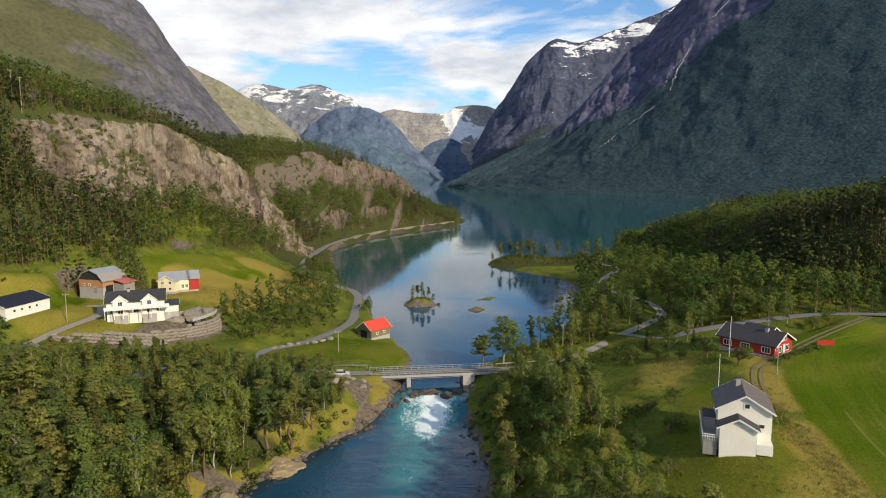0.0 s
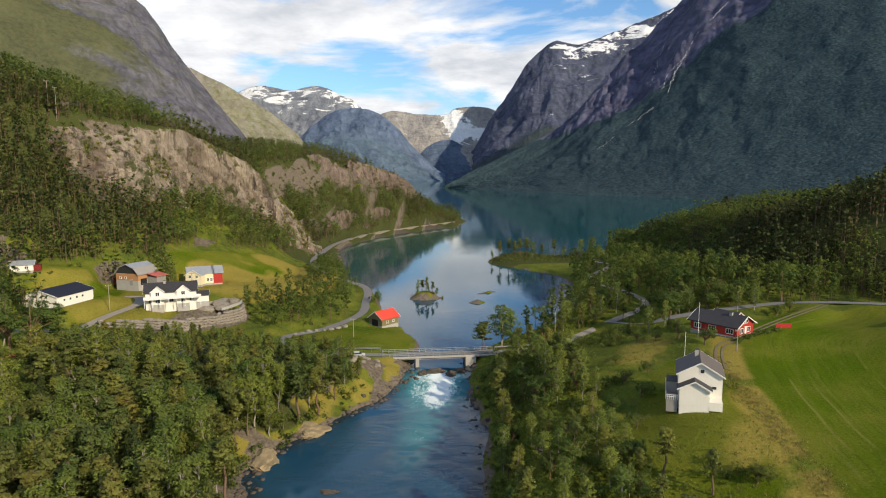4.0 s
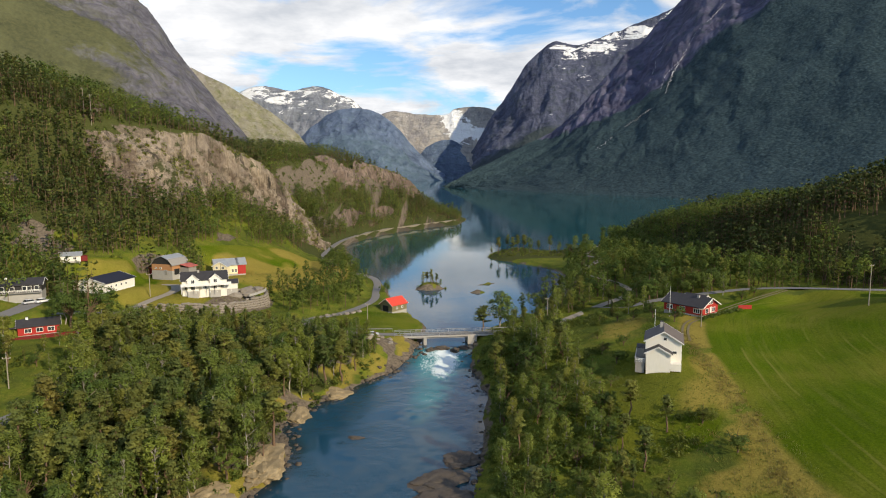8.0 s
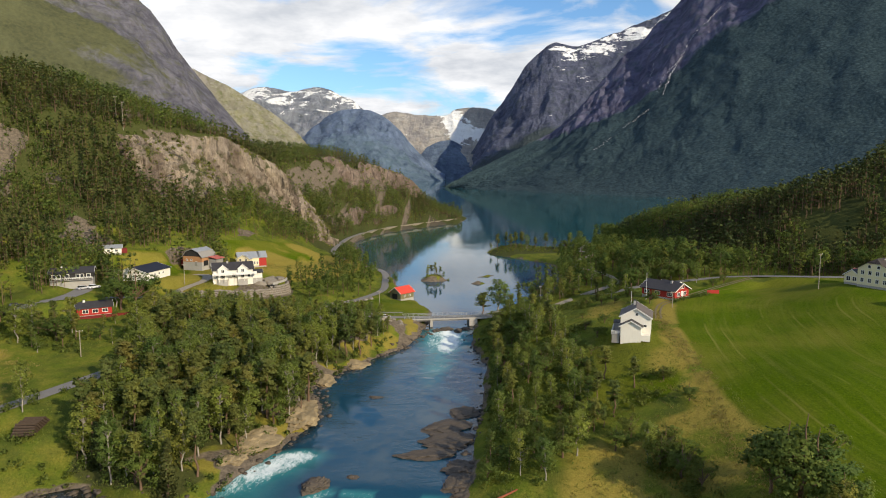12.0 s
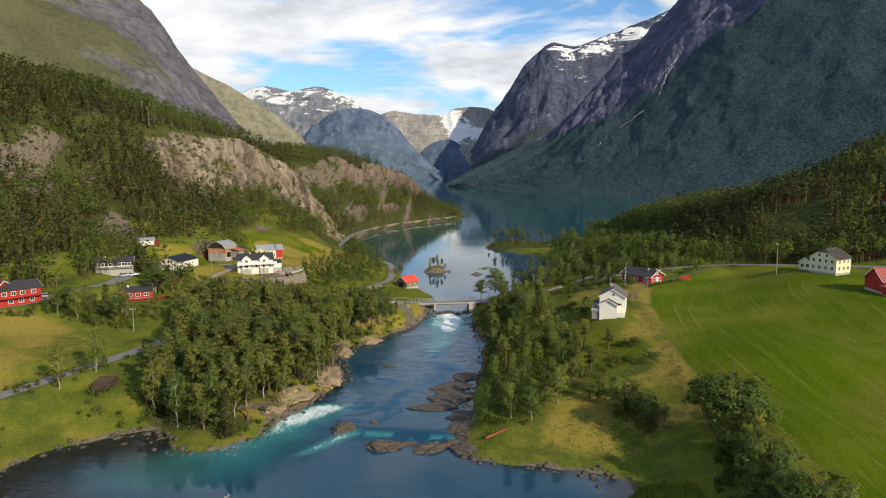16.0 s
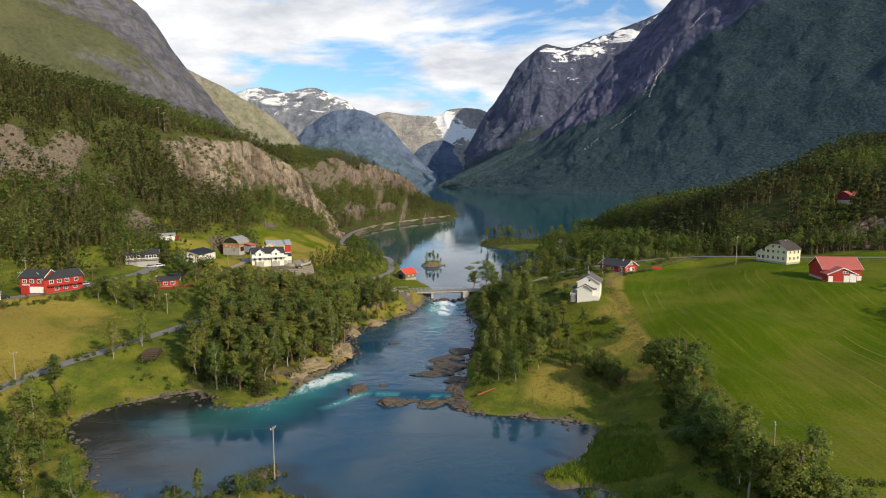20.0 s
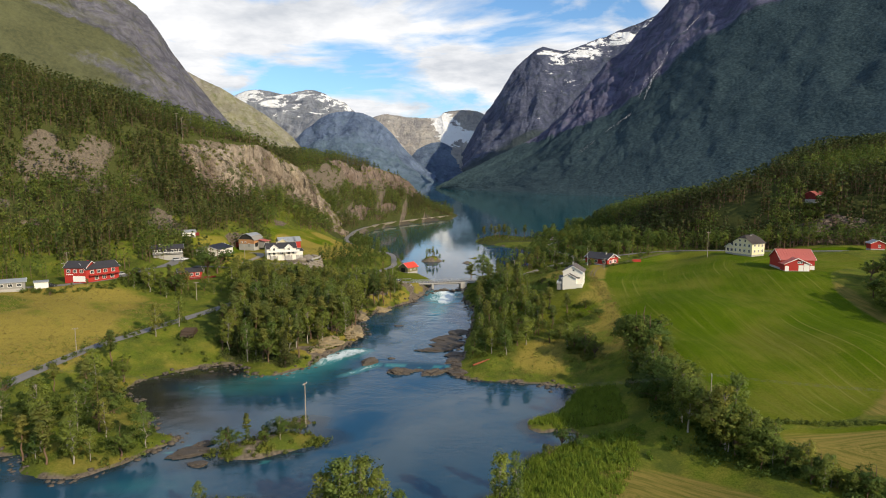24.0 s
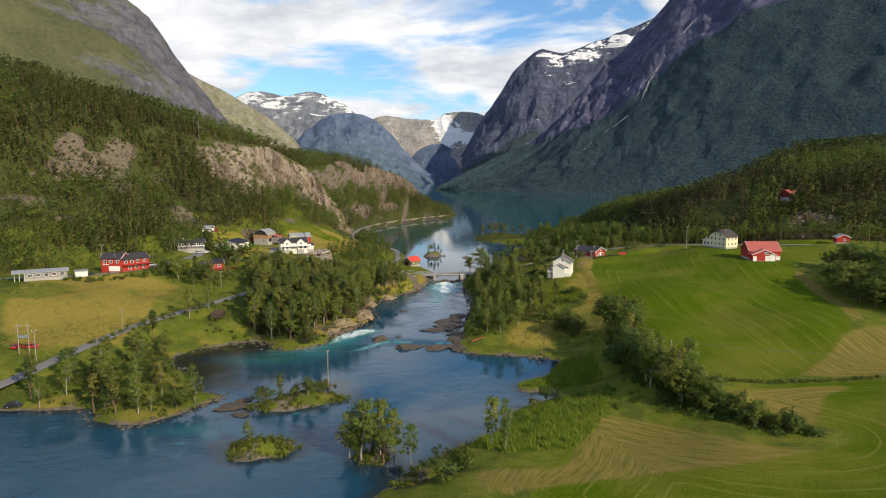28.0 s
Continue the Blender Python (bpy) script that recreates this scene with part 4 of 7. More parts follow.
mountain("mountain_glacier", "haze-paled sunlit mountain with a white glacier",
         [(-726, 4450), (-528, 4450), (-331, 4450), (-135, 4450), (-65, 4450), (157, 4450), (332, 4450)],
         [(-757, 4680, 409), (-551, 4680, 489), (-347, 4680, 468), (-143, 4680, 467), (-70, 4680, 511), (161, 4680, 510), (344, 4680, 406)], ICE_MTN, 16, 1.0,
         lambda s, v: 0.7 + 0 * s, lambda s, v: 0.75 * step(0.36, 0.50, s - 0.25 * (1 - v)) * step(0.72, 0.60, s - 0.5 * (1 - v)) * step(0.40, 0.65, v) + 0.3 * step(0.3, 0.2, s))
mountain("mountain_knoll", "knoll tinted dark haze blue below the glacier",
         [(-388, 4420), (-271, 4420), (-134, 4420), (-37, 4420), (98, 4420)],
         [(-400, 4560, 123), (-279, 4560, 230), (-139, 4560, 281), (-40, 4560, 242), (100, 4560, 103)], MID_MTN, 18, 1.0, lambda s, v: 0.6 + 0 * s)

# ---- cliffs and rocks ----
def cliff_sheet(name, label, line, s0, s1, foot_at, jump_at, width_at, nx, ny, bulge, ahead, rock_type, ragged=0.18):
    """A broken rock face that hangs in front of the hill's steep band."""
    n = len(line) - 1
    s = np.linspace(s0, s1, nx)
    px, py = (np.interp(s * n, np.arange(n + 1), line[:, k]) for k in range(2))
    tx, ty = np.gradient(px), np.gradient(py)
    ln = np.hypot(tx, ty)
    ox, oy = ty / ln, -tx / ln
    v = np.linspace(0, 1, ny)[:, None]
    foot, jump, width = foot_at(s), jump_at(s), width_at(s)
    arc = np.cumsum(np.r_[0, np.hypot(np.diff(px), np.diff(py))])[None] + 0 * v
    # the rim rises and falls; where it sags the woods reach down over it
    rim = 1 - ragged * np.clip(3.2 * (fbm(arc[0], 0 * arc[0] + 5, 34, 5, 0.6) - 0.42), 0, 1)
    z = foot - 7 + ((jump + 8.5) * rim) * v
    crag = fbm(arc + 0.5 * z, z * 0.5, 34, 3) - 0.5
    blocks = np.round(fbm(arc + 50, z * 0.40, 11, 3) * 8) / 8 - 0.5
    ribs = 1 - 2 * np.abs(fbm(arc + 0.25 * z + 11, z * 0.12, 15, 4) - 0.5)
    fine = fbm(arc, z + 70, 4, 4) - 0.5
    out = ahead - v * width * rim + bulge * (1.7 * crag + 1.1 * blocks + 1.0 * (ribs - 0.75) + 0.8 * fine) * np.sin(np.pi * np.clip(v * 1.06, 0, 1)) ** 0.6
    ends = np.minimum(np.arange(nx), np.arange(nx)[::-1])
    out -= 8.0 * step(24, 0, ends)[None]
    p = np.stack([px + ox * out, py + oy * out, z + 2.0 * fine], -1)
    ob = from_arrays(name, p.reshape(-1, 3), grid_faces(ny, nx), rock_type, False)
    LEDGES.append(p[6:-2][fbm(arc, z, 20, 4)[6:-2] > 0.55])
    LEDGES.append(np.repeat(p[-4], 6, 0))
    return tagged(ob, label, "cliff", kind="structure")


LEDGES = []


cliff_sheet("cliff_west", "tall pale grey rock cliff above the woods", CLIFF_LINE, 0.335, 0.995,
            lambda s: np.interp(s, CLIFF_S, CLIFF_FOOT), lambda s: np.interp(s, CLIFF_S, CLIFF_JUMP), lambda s: np.interp(s, CLIFF_S, CLIFF_WIDTH), 560, 84, 9.5, 6.0, CLIFF, 0.14)
cape_top = lambda s: np.interp(s, CAPE_S, CAPE_TOP)
cape_upper = CAPE_LINE + 27.0 * np.stack([-np.gradient(CAPE_LINE[:, 1]), np.gradient(CAPE_LINE[:, 0])], -1) / np.hypot(np.gradient(CAPE_LINE[:, 0]), np.gradient(CAPE_LINE[:, 1]))[:, None]
cliff_sheet("cliff_cape_foot", "grey rock cutting beside the lake road", CAPE_LINE, 0.0, 0.62,
            lambda s: 0 * s + 6, lambda s: 0.25 * cape_top(s) - 2 + 3 * np.sin(s * 30), lambda s: 0 * s + 5, 170, 26, 3.0, 2.5, SHADED_CLIFF, 0.3)
cliff_sheet("cliff_cape", "rock face of the wooded headland with shade in its brown", cape_upper, 0.30, 0.97,
            lambda s: 6 + 0.50 * cape_top(s), lambda s: 0.44 * cape_top(s), lambda s: 0 * s + 15, 240, 46, 6.0, 4.0, SHADED_CLIFF, 0.35)
cliff_sheet("cliff_east", "dark rock outcrop at the foot of the eastern hill", EAST_LINE[::-1].copy(), 0.56, 0.84,
            lambda s: np.interp(s, [0.56, 0.72, 0.84], [19, 24, 25]), lambda s: 9 + 6 * np.sin(s * 40), lambda s: 0 * s + 9, 200, 30, 5.0, 3.0, SHADED_CLIFF)


def boulder_mesh(name, seed, material, flat=0.6, lumps=0.45, cuts=4):
    rng = np.random.RandomState(seed)
    bm = bmesh.new()
    bmesh.ops.create_icosphere(bm, subdivisions=cuts, radius=1.0)
    off = Vector(rng.rand(3) * 50)
    for v in bm.verts:
        k = 1 + lumps * noise.noise(v.co * 1.1 + off) + 0.5 * lumps * round(noise.noise(v.co * 2.3 + off) * 3) / 3 + 0.16 * round(noise.noise(v.co * 4.5 + off) * 4) / 4 + 0.10 * noise.noise(v.co * 9 + off)
        v.co = Vector((v.co.x * k, v.co.y * k, v.co.z * k * flat))
    me = bpy.data.meshes.new(name)
    bm.to_mesh(me)
    bm.free()
    me.materials.append(material)
    return me


BOULDERS = [boulder_mesh("boulder", s, ROCK) for s in range(5)]
SLABS = [boulder_mesh("slab", s + 9, ROCK, 0.22, 0.6) for s in range(3)]
PALE = [boulder_mesh("stone", s + 20, PALE_ROCK, 0.75, 0.4, 2) for s in range(3)]


def rock(name, label, x, y, z, sx, sy, sz, turn, mesh, group="rocks in the river"):
    ob = new(name, mesh)
    ob.matrix_world = pose(x, y, z, 0, 0, turn) @ Matrix.Diagonal((sx, sy, sz, 1))
    return tagged(ob, label, "rock", group)


WET = "brown lichen-spotted boulder standing in the rapids"
for i, (x, y, a, b, c, r) in enumerate([(-31.5, 38.5, 3.2, 2.2, 2.6, 40), (-21, 29.6, 4.3, 2.6, 2.2, 5), (-10, 29, 3.6, 2.3, 2.3, 25), (-1, 28.5, 4.4, 2.6, 2.2, -10),
                                       (-26.8, 88.8, 1.7, 1.0, 0.9, 0), (-5, 31.5, 2.4, 1.6, 1.5, 30), (-15.5, 31.5, 2.2, 1.2, 0.9, 10), (-9, 158, 2.6, 1.6, 1.9, 10),
                                       (-4.5, 156.5, 2.2, 1.5, 1.7, 50), (-13, 157, 1.8, 1.4, 1.4, 80), (-1.6, 159, 1.8, 1.6, 1.7, 0), (-25, 42, 1.3, 1.0, 0.7, 0)]):
    rock("boulder", WET, x, y, float(water_level(x, y)) - 0.1, a, b, c, r, BOULDERS[i % 5])
for i, (x, y, a, b, r) in enumerate([(-10, 53, 6.5, 2.6, 12), (-6.5, 68, 6.0, 4.2, 30), (-3, 47, 3.6, 2.6, 0), (-5.5, 61, 6.0, 4.0, 20), (-3, 40, 4.0, 3.0, 60), (-6, 58, 5.0, 2.2, -10),
                                   (-2, 78, 4.0, 3.5, 80), (-1, 35, 3.4, 2.6, 15), (-64, -31, 5.0, 2.4, 20), (-60, -37, 2.2, 1.4, 0), (-63, -27, 2.6, 1.6, 40)]):
    rock("rock_slab", "low dark rock slab washed by the river", x, y, float(water_level(x, y)) + 0.05, a, b, 2.4, r, SLABS[i % 3], "rock slabs along the bank")
BULGES = [boulder_mesh("bank_rock", s + 30, BANK_ROCK, 0.5, 0.5) for s in range(3)]
for i, (x, y, a, b_, c, r) in enumerate([(-44, 71, 5.0, 9.0, 3.6, 8), (-50, 55, 4.5, 6.0, 2.6, -20), (-45, 103, 4.0, 7.0, 3.0, 25), (-52, 46, 3.5, 3.0, 1.8, 60), (-38, 117, 4.0, 3.5, 2.2, 10)]):
    rock("rock_bulge", "rounded yellow-brown rock on the wooded bank", x, y, h_at(x, y) - 0.4, a, b_, c, r, BULGES[i % 3], "rocks on the bank")


def bank_stones(name, shore_line, lo, hi, count, seed):
    """Rubble along the waterline, too many to count."""
    rng = np.random.RandomState(seed)
    base = [np.array([v.co for v in m.vertices]) for m in PEBBLES]
    tri = [np.array([p.vertices[:] for p in m.polygons]) for m in PEBBLES]
    pts = shore_line[(shore_line[:, 1] > lo) & (shore_line[:, 1] < hi)]
    vs, fs, n = [], [], 0
    for _ in range(count):
        i = rng.randint(len(pts) - 1)
        t = rng.rand()
        p = pts[i] * (1 - t) + pts[i + 1] * t + rng.randn(2) * 1.3
        k, s = rng.randint(len(base)), 0.2 + 0.6 * rng.rand() ** 2.5
        a = rng.rand() * 6.3
        v = base[k] * s * (1 + 0.5 * rng.rand(3))
        v = np.stack([v[:, 0] * math.cos(a) - v[:, 1] * math.sin(a) + p[0], v[:, 0] * math.sin(a) + v[:, 1] * math.cos(a) + p[1], v[:, 2] + p[0] * 0], -1)
        v[:, 2] += max(h_at(p[0], p[1]), float(water_level(p[0], p[1])) - 0.15) + 0.1 * s
        vs.append(v)
        fs.append(tri[k] + n)
        n += len(v)
    ob = from_arrays(name, np.vstack(vs), np.vstack(fs), ROCK)
    return tagged(ob, "grey and brown stones along the river bank", "stones", kind="stuff")


def pebble(seed):
    bm = bmesh.new()
    bmesh.ops.create_icosphere(bm, subdivisions=1, radius=1.0)
    rng = random.Random(seed)
    for v in bm.verts:
        v.co *= 0.75 + 0.5 * rng.random()
        v.co.z *= 0.65
    me = bpy.data.meshes.new("pebble")
    bm.to_mesh(me)
    bm.free()
    return me


PEBBLES = [pebble(s) for s in range(4)]
bank_stones("bank_stones_west", WEST_SHORE, 30, 180, 380, 3)
bank_stones("bank_stones_east", EAST_SHORE, 15, 175, 260, 4)
bank_stones("bank_stones_pool", WEST_SHORE, -50, 30, 260, 5)

# ---- trees ----
def leaf_cloud(rng, centres, radii, per, size, squash=0.8, crown=True):
    """Many small leaf blades scattered in clumps: vertices and triangles."""
    n = len(centres) * per
    c = np.repeat(np.asarray(centres), per, 0)
    r = np.repeat(np.asarray(radii), per)
    d = rng.randn(n, 3)
    d /= np.linalg.norm(d, axis=1)[:, None]
    d *= (r * rng.rand(n) ** 0.62)[:, None]
    d[:, 2] *= squash
    p = c + d
    s = size * (0.6 + 0.8 * rng.rand(n))[:, None]
    # blades lie roughly along the outside of their clump and of the whole crown
    out = p - np.mean(centres, 0) if crown else 0 * p
    out = out / (np.linalg.norm(out, axis=1)[:, None] + 0.5)
    nrm = d / (r[:, None] + 1e-6) + 0.7 * out + 0.55 * rng.randn(n, 3) + (0, 0, 0.35)
    nrm /= np.linalg.norm(nrm, axis=1)[:, None] + 1e-6
    a = np.cross(nrm, rng.randn(n, 3))
    a /= np.linalg.norm(a, axis=1)[:, None] + 1e-6
    b = np.cross(nrm, a)
    v = np.stack([p + a * s, p - a * s * 0.7 + b * s * 0.8, p - a * s * 0.4 - b * s * 0.9], 1).reshape(-1, 3)
    soft = d / (r[:, None] + 1e-6) * 0.5 + 0.85 * out + 0.30 * rng.randn(n, 3) + (0, 0, 0.30)
    soft /= np.linalg.norm(soft, axis=1)[:, None] + 1e-6
    f = np.arange(3 * n).reshape(-1, 3)
    turned = np.einsum("ij,ij->i", np.cross(v[1::3] - v[0::3], v[2::3] - v[0::3]), soft) < 0
    f[turned] = f[turned][:, ::-1]
    return v, f, np.repeat(soft, 3, 0)


def tube(points, radii, sides=6):
    """A tapered limb as vertices and triangles."""
    pts, vs, fs = np.asarray(points, float), [], []
    for i, (p, r) in enumerate(zip(pts, radii)):
        d = pts[min(i + 1, len(pts) - 1)] - pts[max(i - 1, 0)]
        d /= np.linalg.norm(d) + 1e-9
        u = np.cross(d, (0.3, 1, 0.1))
        u /= np.linalg.norm(u) + 1e-9
        w = np.cross(d, u)
        for k in range(sides):
            a = 2 * math.pi * k / sides
            vs.append(p + r * (u * math.cos(a) + w * math.sin(a)))
        if i:
            for k in range(sides):
                a, b = (i - 1) * sides + k, (i - 1) * sides + (k + 1) % sides
                fs += [(a, b, b + sides), (a, b + sides, a + sides)]
    return np.array(vs), np.array(fs)


def merge(pieces):
    vs, fs, n = [], [], 0
    for v, f in pieces:
        vs.append(v)
        fs.append(f + n)
        n += len(v)
    return np.vstack(vs), np.vstack(fs)


def tree_shape(kind, seed, h, detail=1.0):
    """Trunk with limbs and crown of one tree."""
    rng = np.random.RandomState(seed)
    lean = rng.randn(2) * 0.03 * h
    zs = np.linspace(-0.4, h * 0.97, 7)
    axis_pts = [(lean[0] * (z / h) ** 2 + 0.15 * rng.randn() * (z > 1), lean[1] * (z / h) ** 2 + 0.15 * rng.randn() * (z > 1), z) for z in zs]
    r0 = {"pine": 0.020, "spruce": 0.018, "birch": 0.013, "broad": 0.026}[kind] * h
    wood = [tube(axis_pts, [r0 * (1 - 0.9 * i / 6) for i in range(7)])]
    at = lambda z: np.array([np.interp(z, zs, [p[k] for p in axis_pts]) for k in range(3)])
    cs, rs = [], []
    if kind == "pine":
        lo, n = (0.34 if detail >= 1 else 0.16) + 0.14 * rng.rand(), int(34 * detail)
        for i in range(n):
            f = lo + (0.98 - lo) * ((i + rng.rand()) / n) ** 0.85
            reach = h * 0.19 * (1.08 - f) ** 0.5 * (0.35 + 0.75 * rng.rand())
            a, base = rng.rand() * 6.3, at(f * h)
            tip = base + np.array([math.cos(a) * reach, math.sin(a) * reach, (0.45 * f - 0.12) * reach])
            wood.append(tube([base, (base + tip) / 2 + (0, 0, 0.1), tip], [0.07, 0.05, 0.02], 4))
            cs += [tip, base + (tip - base) * 0.55]
            rs += [h * 0.055 * (0.7 + 0.6 * rng.rand()), h * 0.048]
        per, size, squash = int(36 * detail), 0.19 / math.sqrt(detail), 0.55
    elif kind == "spruce":
        n = int(30 * detail)
        for i in range(n):
            f = 0.10 + 0.88 * (i + rng.rand() * 0.6) / n
            reach = h * 0.17 * (1.02 - f) * (0.8 + 0.4 * rng.rand()) + 0.12
            for k in range(3):
                a = 2.1 * k + i * 1.1 + rng.rand()
                cs.append(at(f * h) + np.array([math.cos(a) * reach * 0.6, math.sin(a) * reach * 0.6, -0.30 * reach]))
                rs.append(reach * 0.58)
        per, size, squash = int(26 * detail), 0.20 / math.sqrt(detail), 0.40
    elif kind == "birch":
        lo, n = 0.16 + 0.16 * rng.rand(), int(64 * detail)
        for i in range(n):
            f = lo + (0.98 - lo) * rng.rand() ** 0.9
            reach = h * 0.165 * math.sin(math.pi * (0.14 + 0.82 * (f - lo) / (1 - lo))) ** 0.7 * (0.25 + 0.85 * rng.rand())
            a, base = rng.rand() * 6.3, at(max(0.25, f - 0.14) * h)
            tip = at(f * h) + np.array([math.cos(a) * reach, math.sin(a) * reach, 0])
            if i % 3 == 0:
                wood.append(tube([base, (base + tip) / 2, tip], [0.05, 0.035, 0.015], 4))
            cs.append(tip)
            rs.append(h * 0.058 * (0.6 + 0.8 * rng.rand()))
        per, size, squash = int(34 * detail), 0.165 / math.sqrt(detail), 1.2
    else:
        lobes = [(rng.randn(3) * (0.17, 0.17, 0.15) + (0, 0, 0.60)) * h for _ in range(7)]
        for i in range(int(110 * detail)):
            d = rng.randn(3)
            d /= np.linalg.norm(d)
            hub = lobes[rng.randint(7)]
            c = hub + d * h * 0.185 * (0.65 + 0.35 * rng.rand())
            c[2] = max(c[2], 0.14 * h)
            if i % 6 == 0:
                wood.append(tube([at(h * 0.25), (at(h * 0.35) + c) / 2, c], [0.12, 0.08, 0.03], 5))
            cs.append(c)
            rs.append(h * 0.078 * (0.6 + 0.7 * rng.rand()))
        per, size, squash = int(34 * detail), 0.19 / math.sqrt(detail), 0.85
    return merge(wood), leaf_cloud(rng, cs, rs, per, size, squash)


LOOKS = {"pine": ("pine_tree", "tall Scots pine with a bare reddish trunk", BARK, PINE),
         "spruce": ("spruce_tree", "dark pointed spruce tree", BARK, SPRUCE),
         "birch": ("birch_tree", "slender birch with a pale trunk and airy crown", BIRCH_BARK, BIRCH),
         "broad": ("alder_tree", "round dense dark green broadleaf tree", BARK, BROAD)}
PROTOS = {}
for kind, seeds in (("pine", 4), ("spruce", 2), ("birch", 4), ("broad", 3)):
    for s in range(seeds):
        (tv, tf), (cv, cf, cn) = tree_shape(kind, 40 + s, 12.0)
        name, label, bark, leaf = LOOKS[kind]
        root = tagged(new(name), label, "tree")
        a = from_arrays("trunk", tv, tf, bark, True)
        b = from_arrays("crown", cv, cf, leaf, normals=cn)
        a.parent = b.parent = root
        PROTOS.setdefault(kind, []).append(root)
USED = set()


def plant(kind, x, y, h, rng, group, label="", z=None, wide=1.0):
    """One tree of its own; the first of each shape is the prototype itself."""
    root = PROTOS[kind][rng.randint(len(PROTOS[kind]))]
    s = h / 12.0
    m = pose(x, y, (h_at(x, y) if z is None else z) - 0.1, rng.uniform(-2, 2), rng.uniform(-2, 2), rng.uniform(0, 360))
    if root.name in USED:
        ob = copy_thing(root, m)
    else:
        USED.add(root.name)
        ob = root
    w = s * rng.uniform(1.0, 1.45) * wide
    ob.matrix_basis = m @ Matrix.Diagonal((w, w, s, 1))
    return tagged(ob, label, group=group)


def scatter(ring, count, gap, seed, keep=None):
    """Random places inside an outline, at least gap apart."""
    rng = np.random.RandomState(seed)
    ring = np.asarray(ring)
    lo, hi = ring.min(0), ring.max(0)
    out = []
    for _ in range(count * 12):
        if len(out) >= count:
            break
        p = lo + (hi - lo) * rng.rand(2)
        if not inside(p[:1], p[1:2], ring)[0] or (keep and not keep(*p)):
            continue
        if all((p[0] - q[0]) ** 2 + (p[1] - q[1]) ** 2 > gap * gap for q in out):
            out.append(p)
    return out


def dry_land(x, y, margin=1.5):
    for line, half in ROAD_LINES.values():
        if np.hypot(line[:, 0] - x, line[:, 1] - y).min() < half + 2.5:
            return False
    return float(sample(gd_, x, y)) > margin


rng = np.random.RandomState(11)
for x, y in scatter(BANK_WOOD, 380, 2.7, 5, lambda x, y: dry_land(x, y, 3.0)):
    k = rng.choice(["pine", "birch", "spruce", "broad"], p=[0.42, 0.42, 0.08, 0.08])
    top = np.interp(y, [0, 118, 140, 170], [15, 15, 9, 6])
    plant(k, x, y, rng.uniform(0.6, 1.0) * top * (0.65 if k == "broad" else 1.0), rng, "wood on the west bank")
EAST_WOOD = smooth_line([(2, 36), (5, 60), (7, 100), (8, 140), (14, 160), (30, 150), (26, 120), (28, 96), (30, 74), (24, 48), (14, 32)], 4)
for x, y in scatter(EAST_WOOD, 110, 3.2, 6, lambda x, y: dry_land(x, y, 1.5)):
    k = rng.choice(["pine", "birch", "broad"], p=[0.16, 0.42, 0.42])
    plant(k, x, y, rng.uniform(5.5, 10.5) if k != "broad" else rng.uniform(3.5, 7), rng, "wood on the east bank")
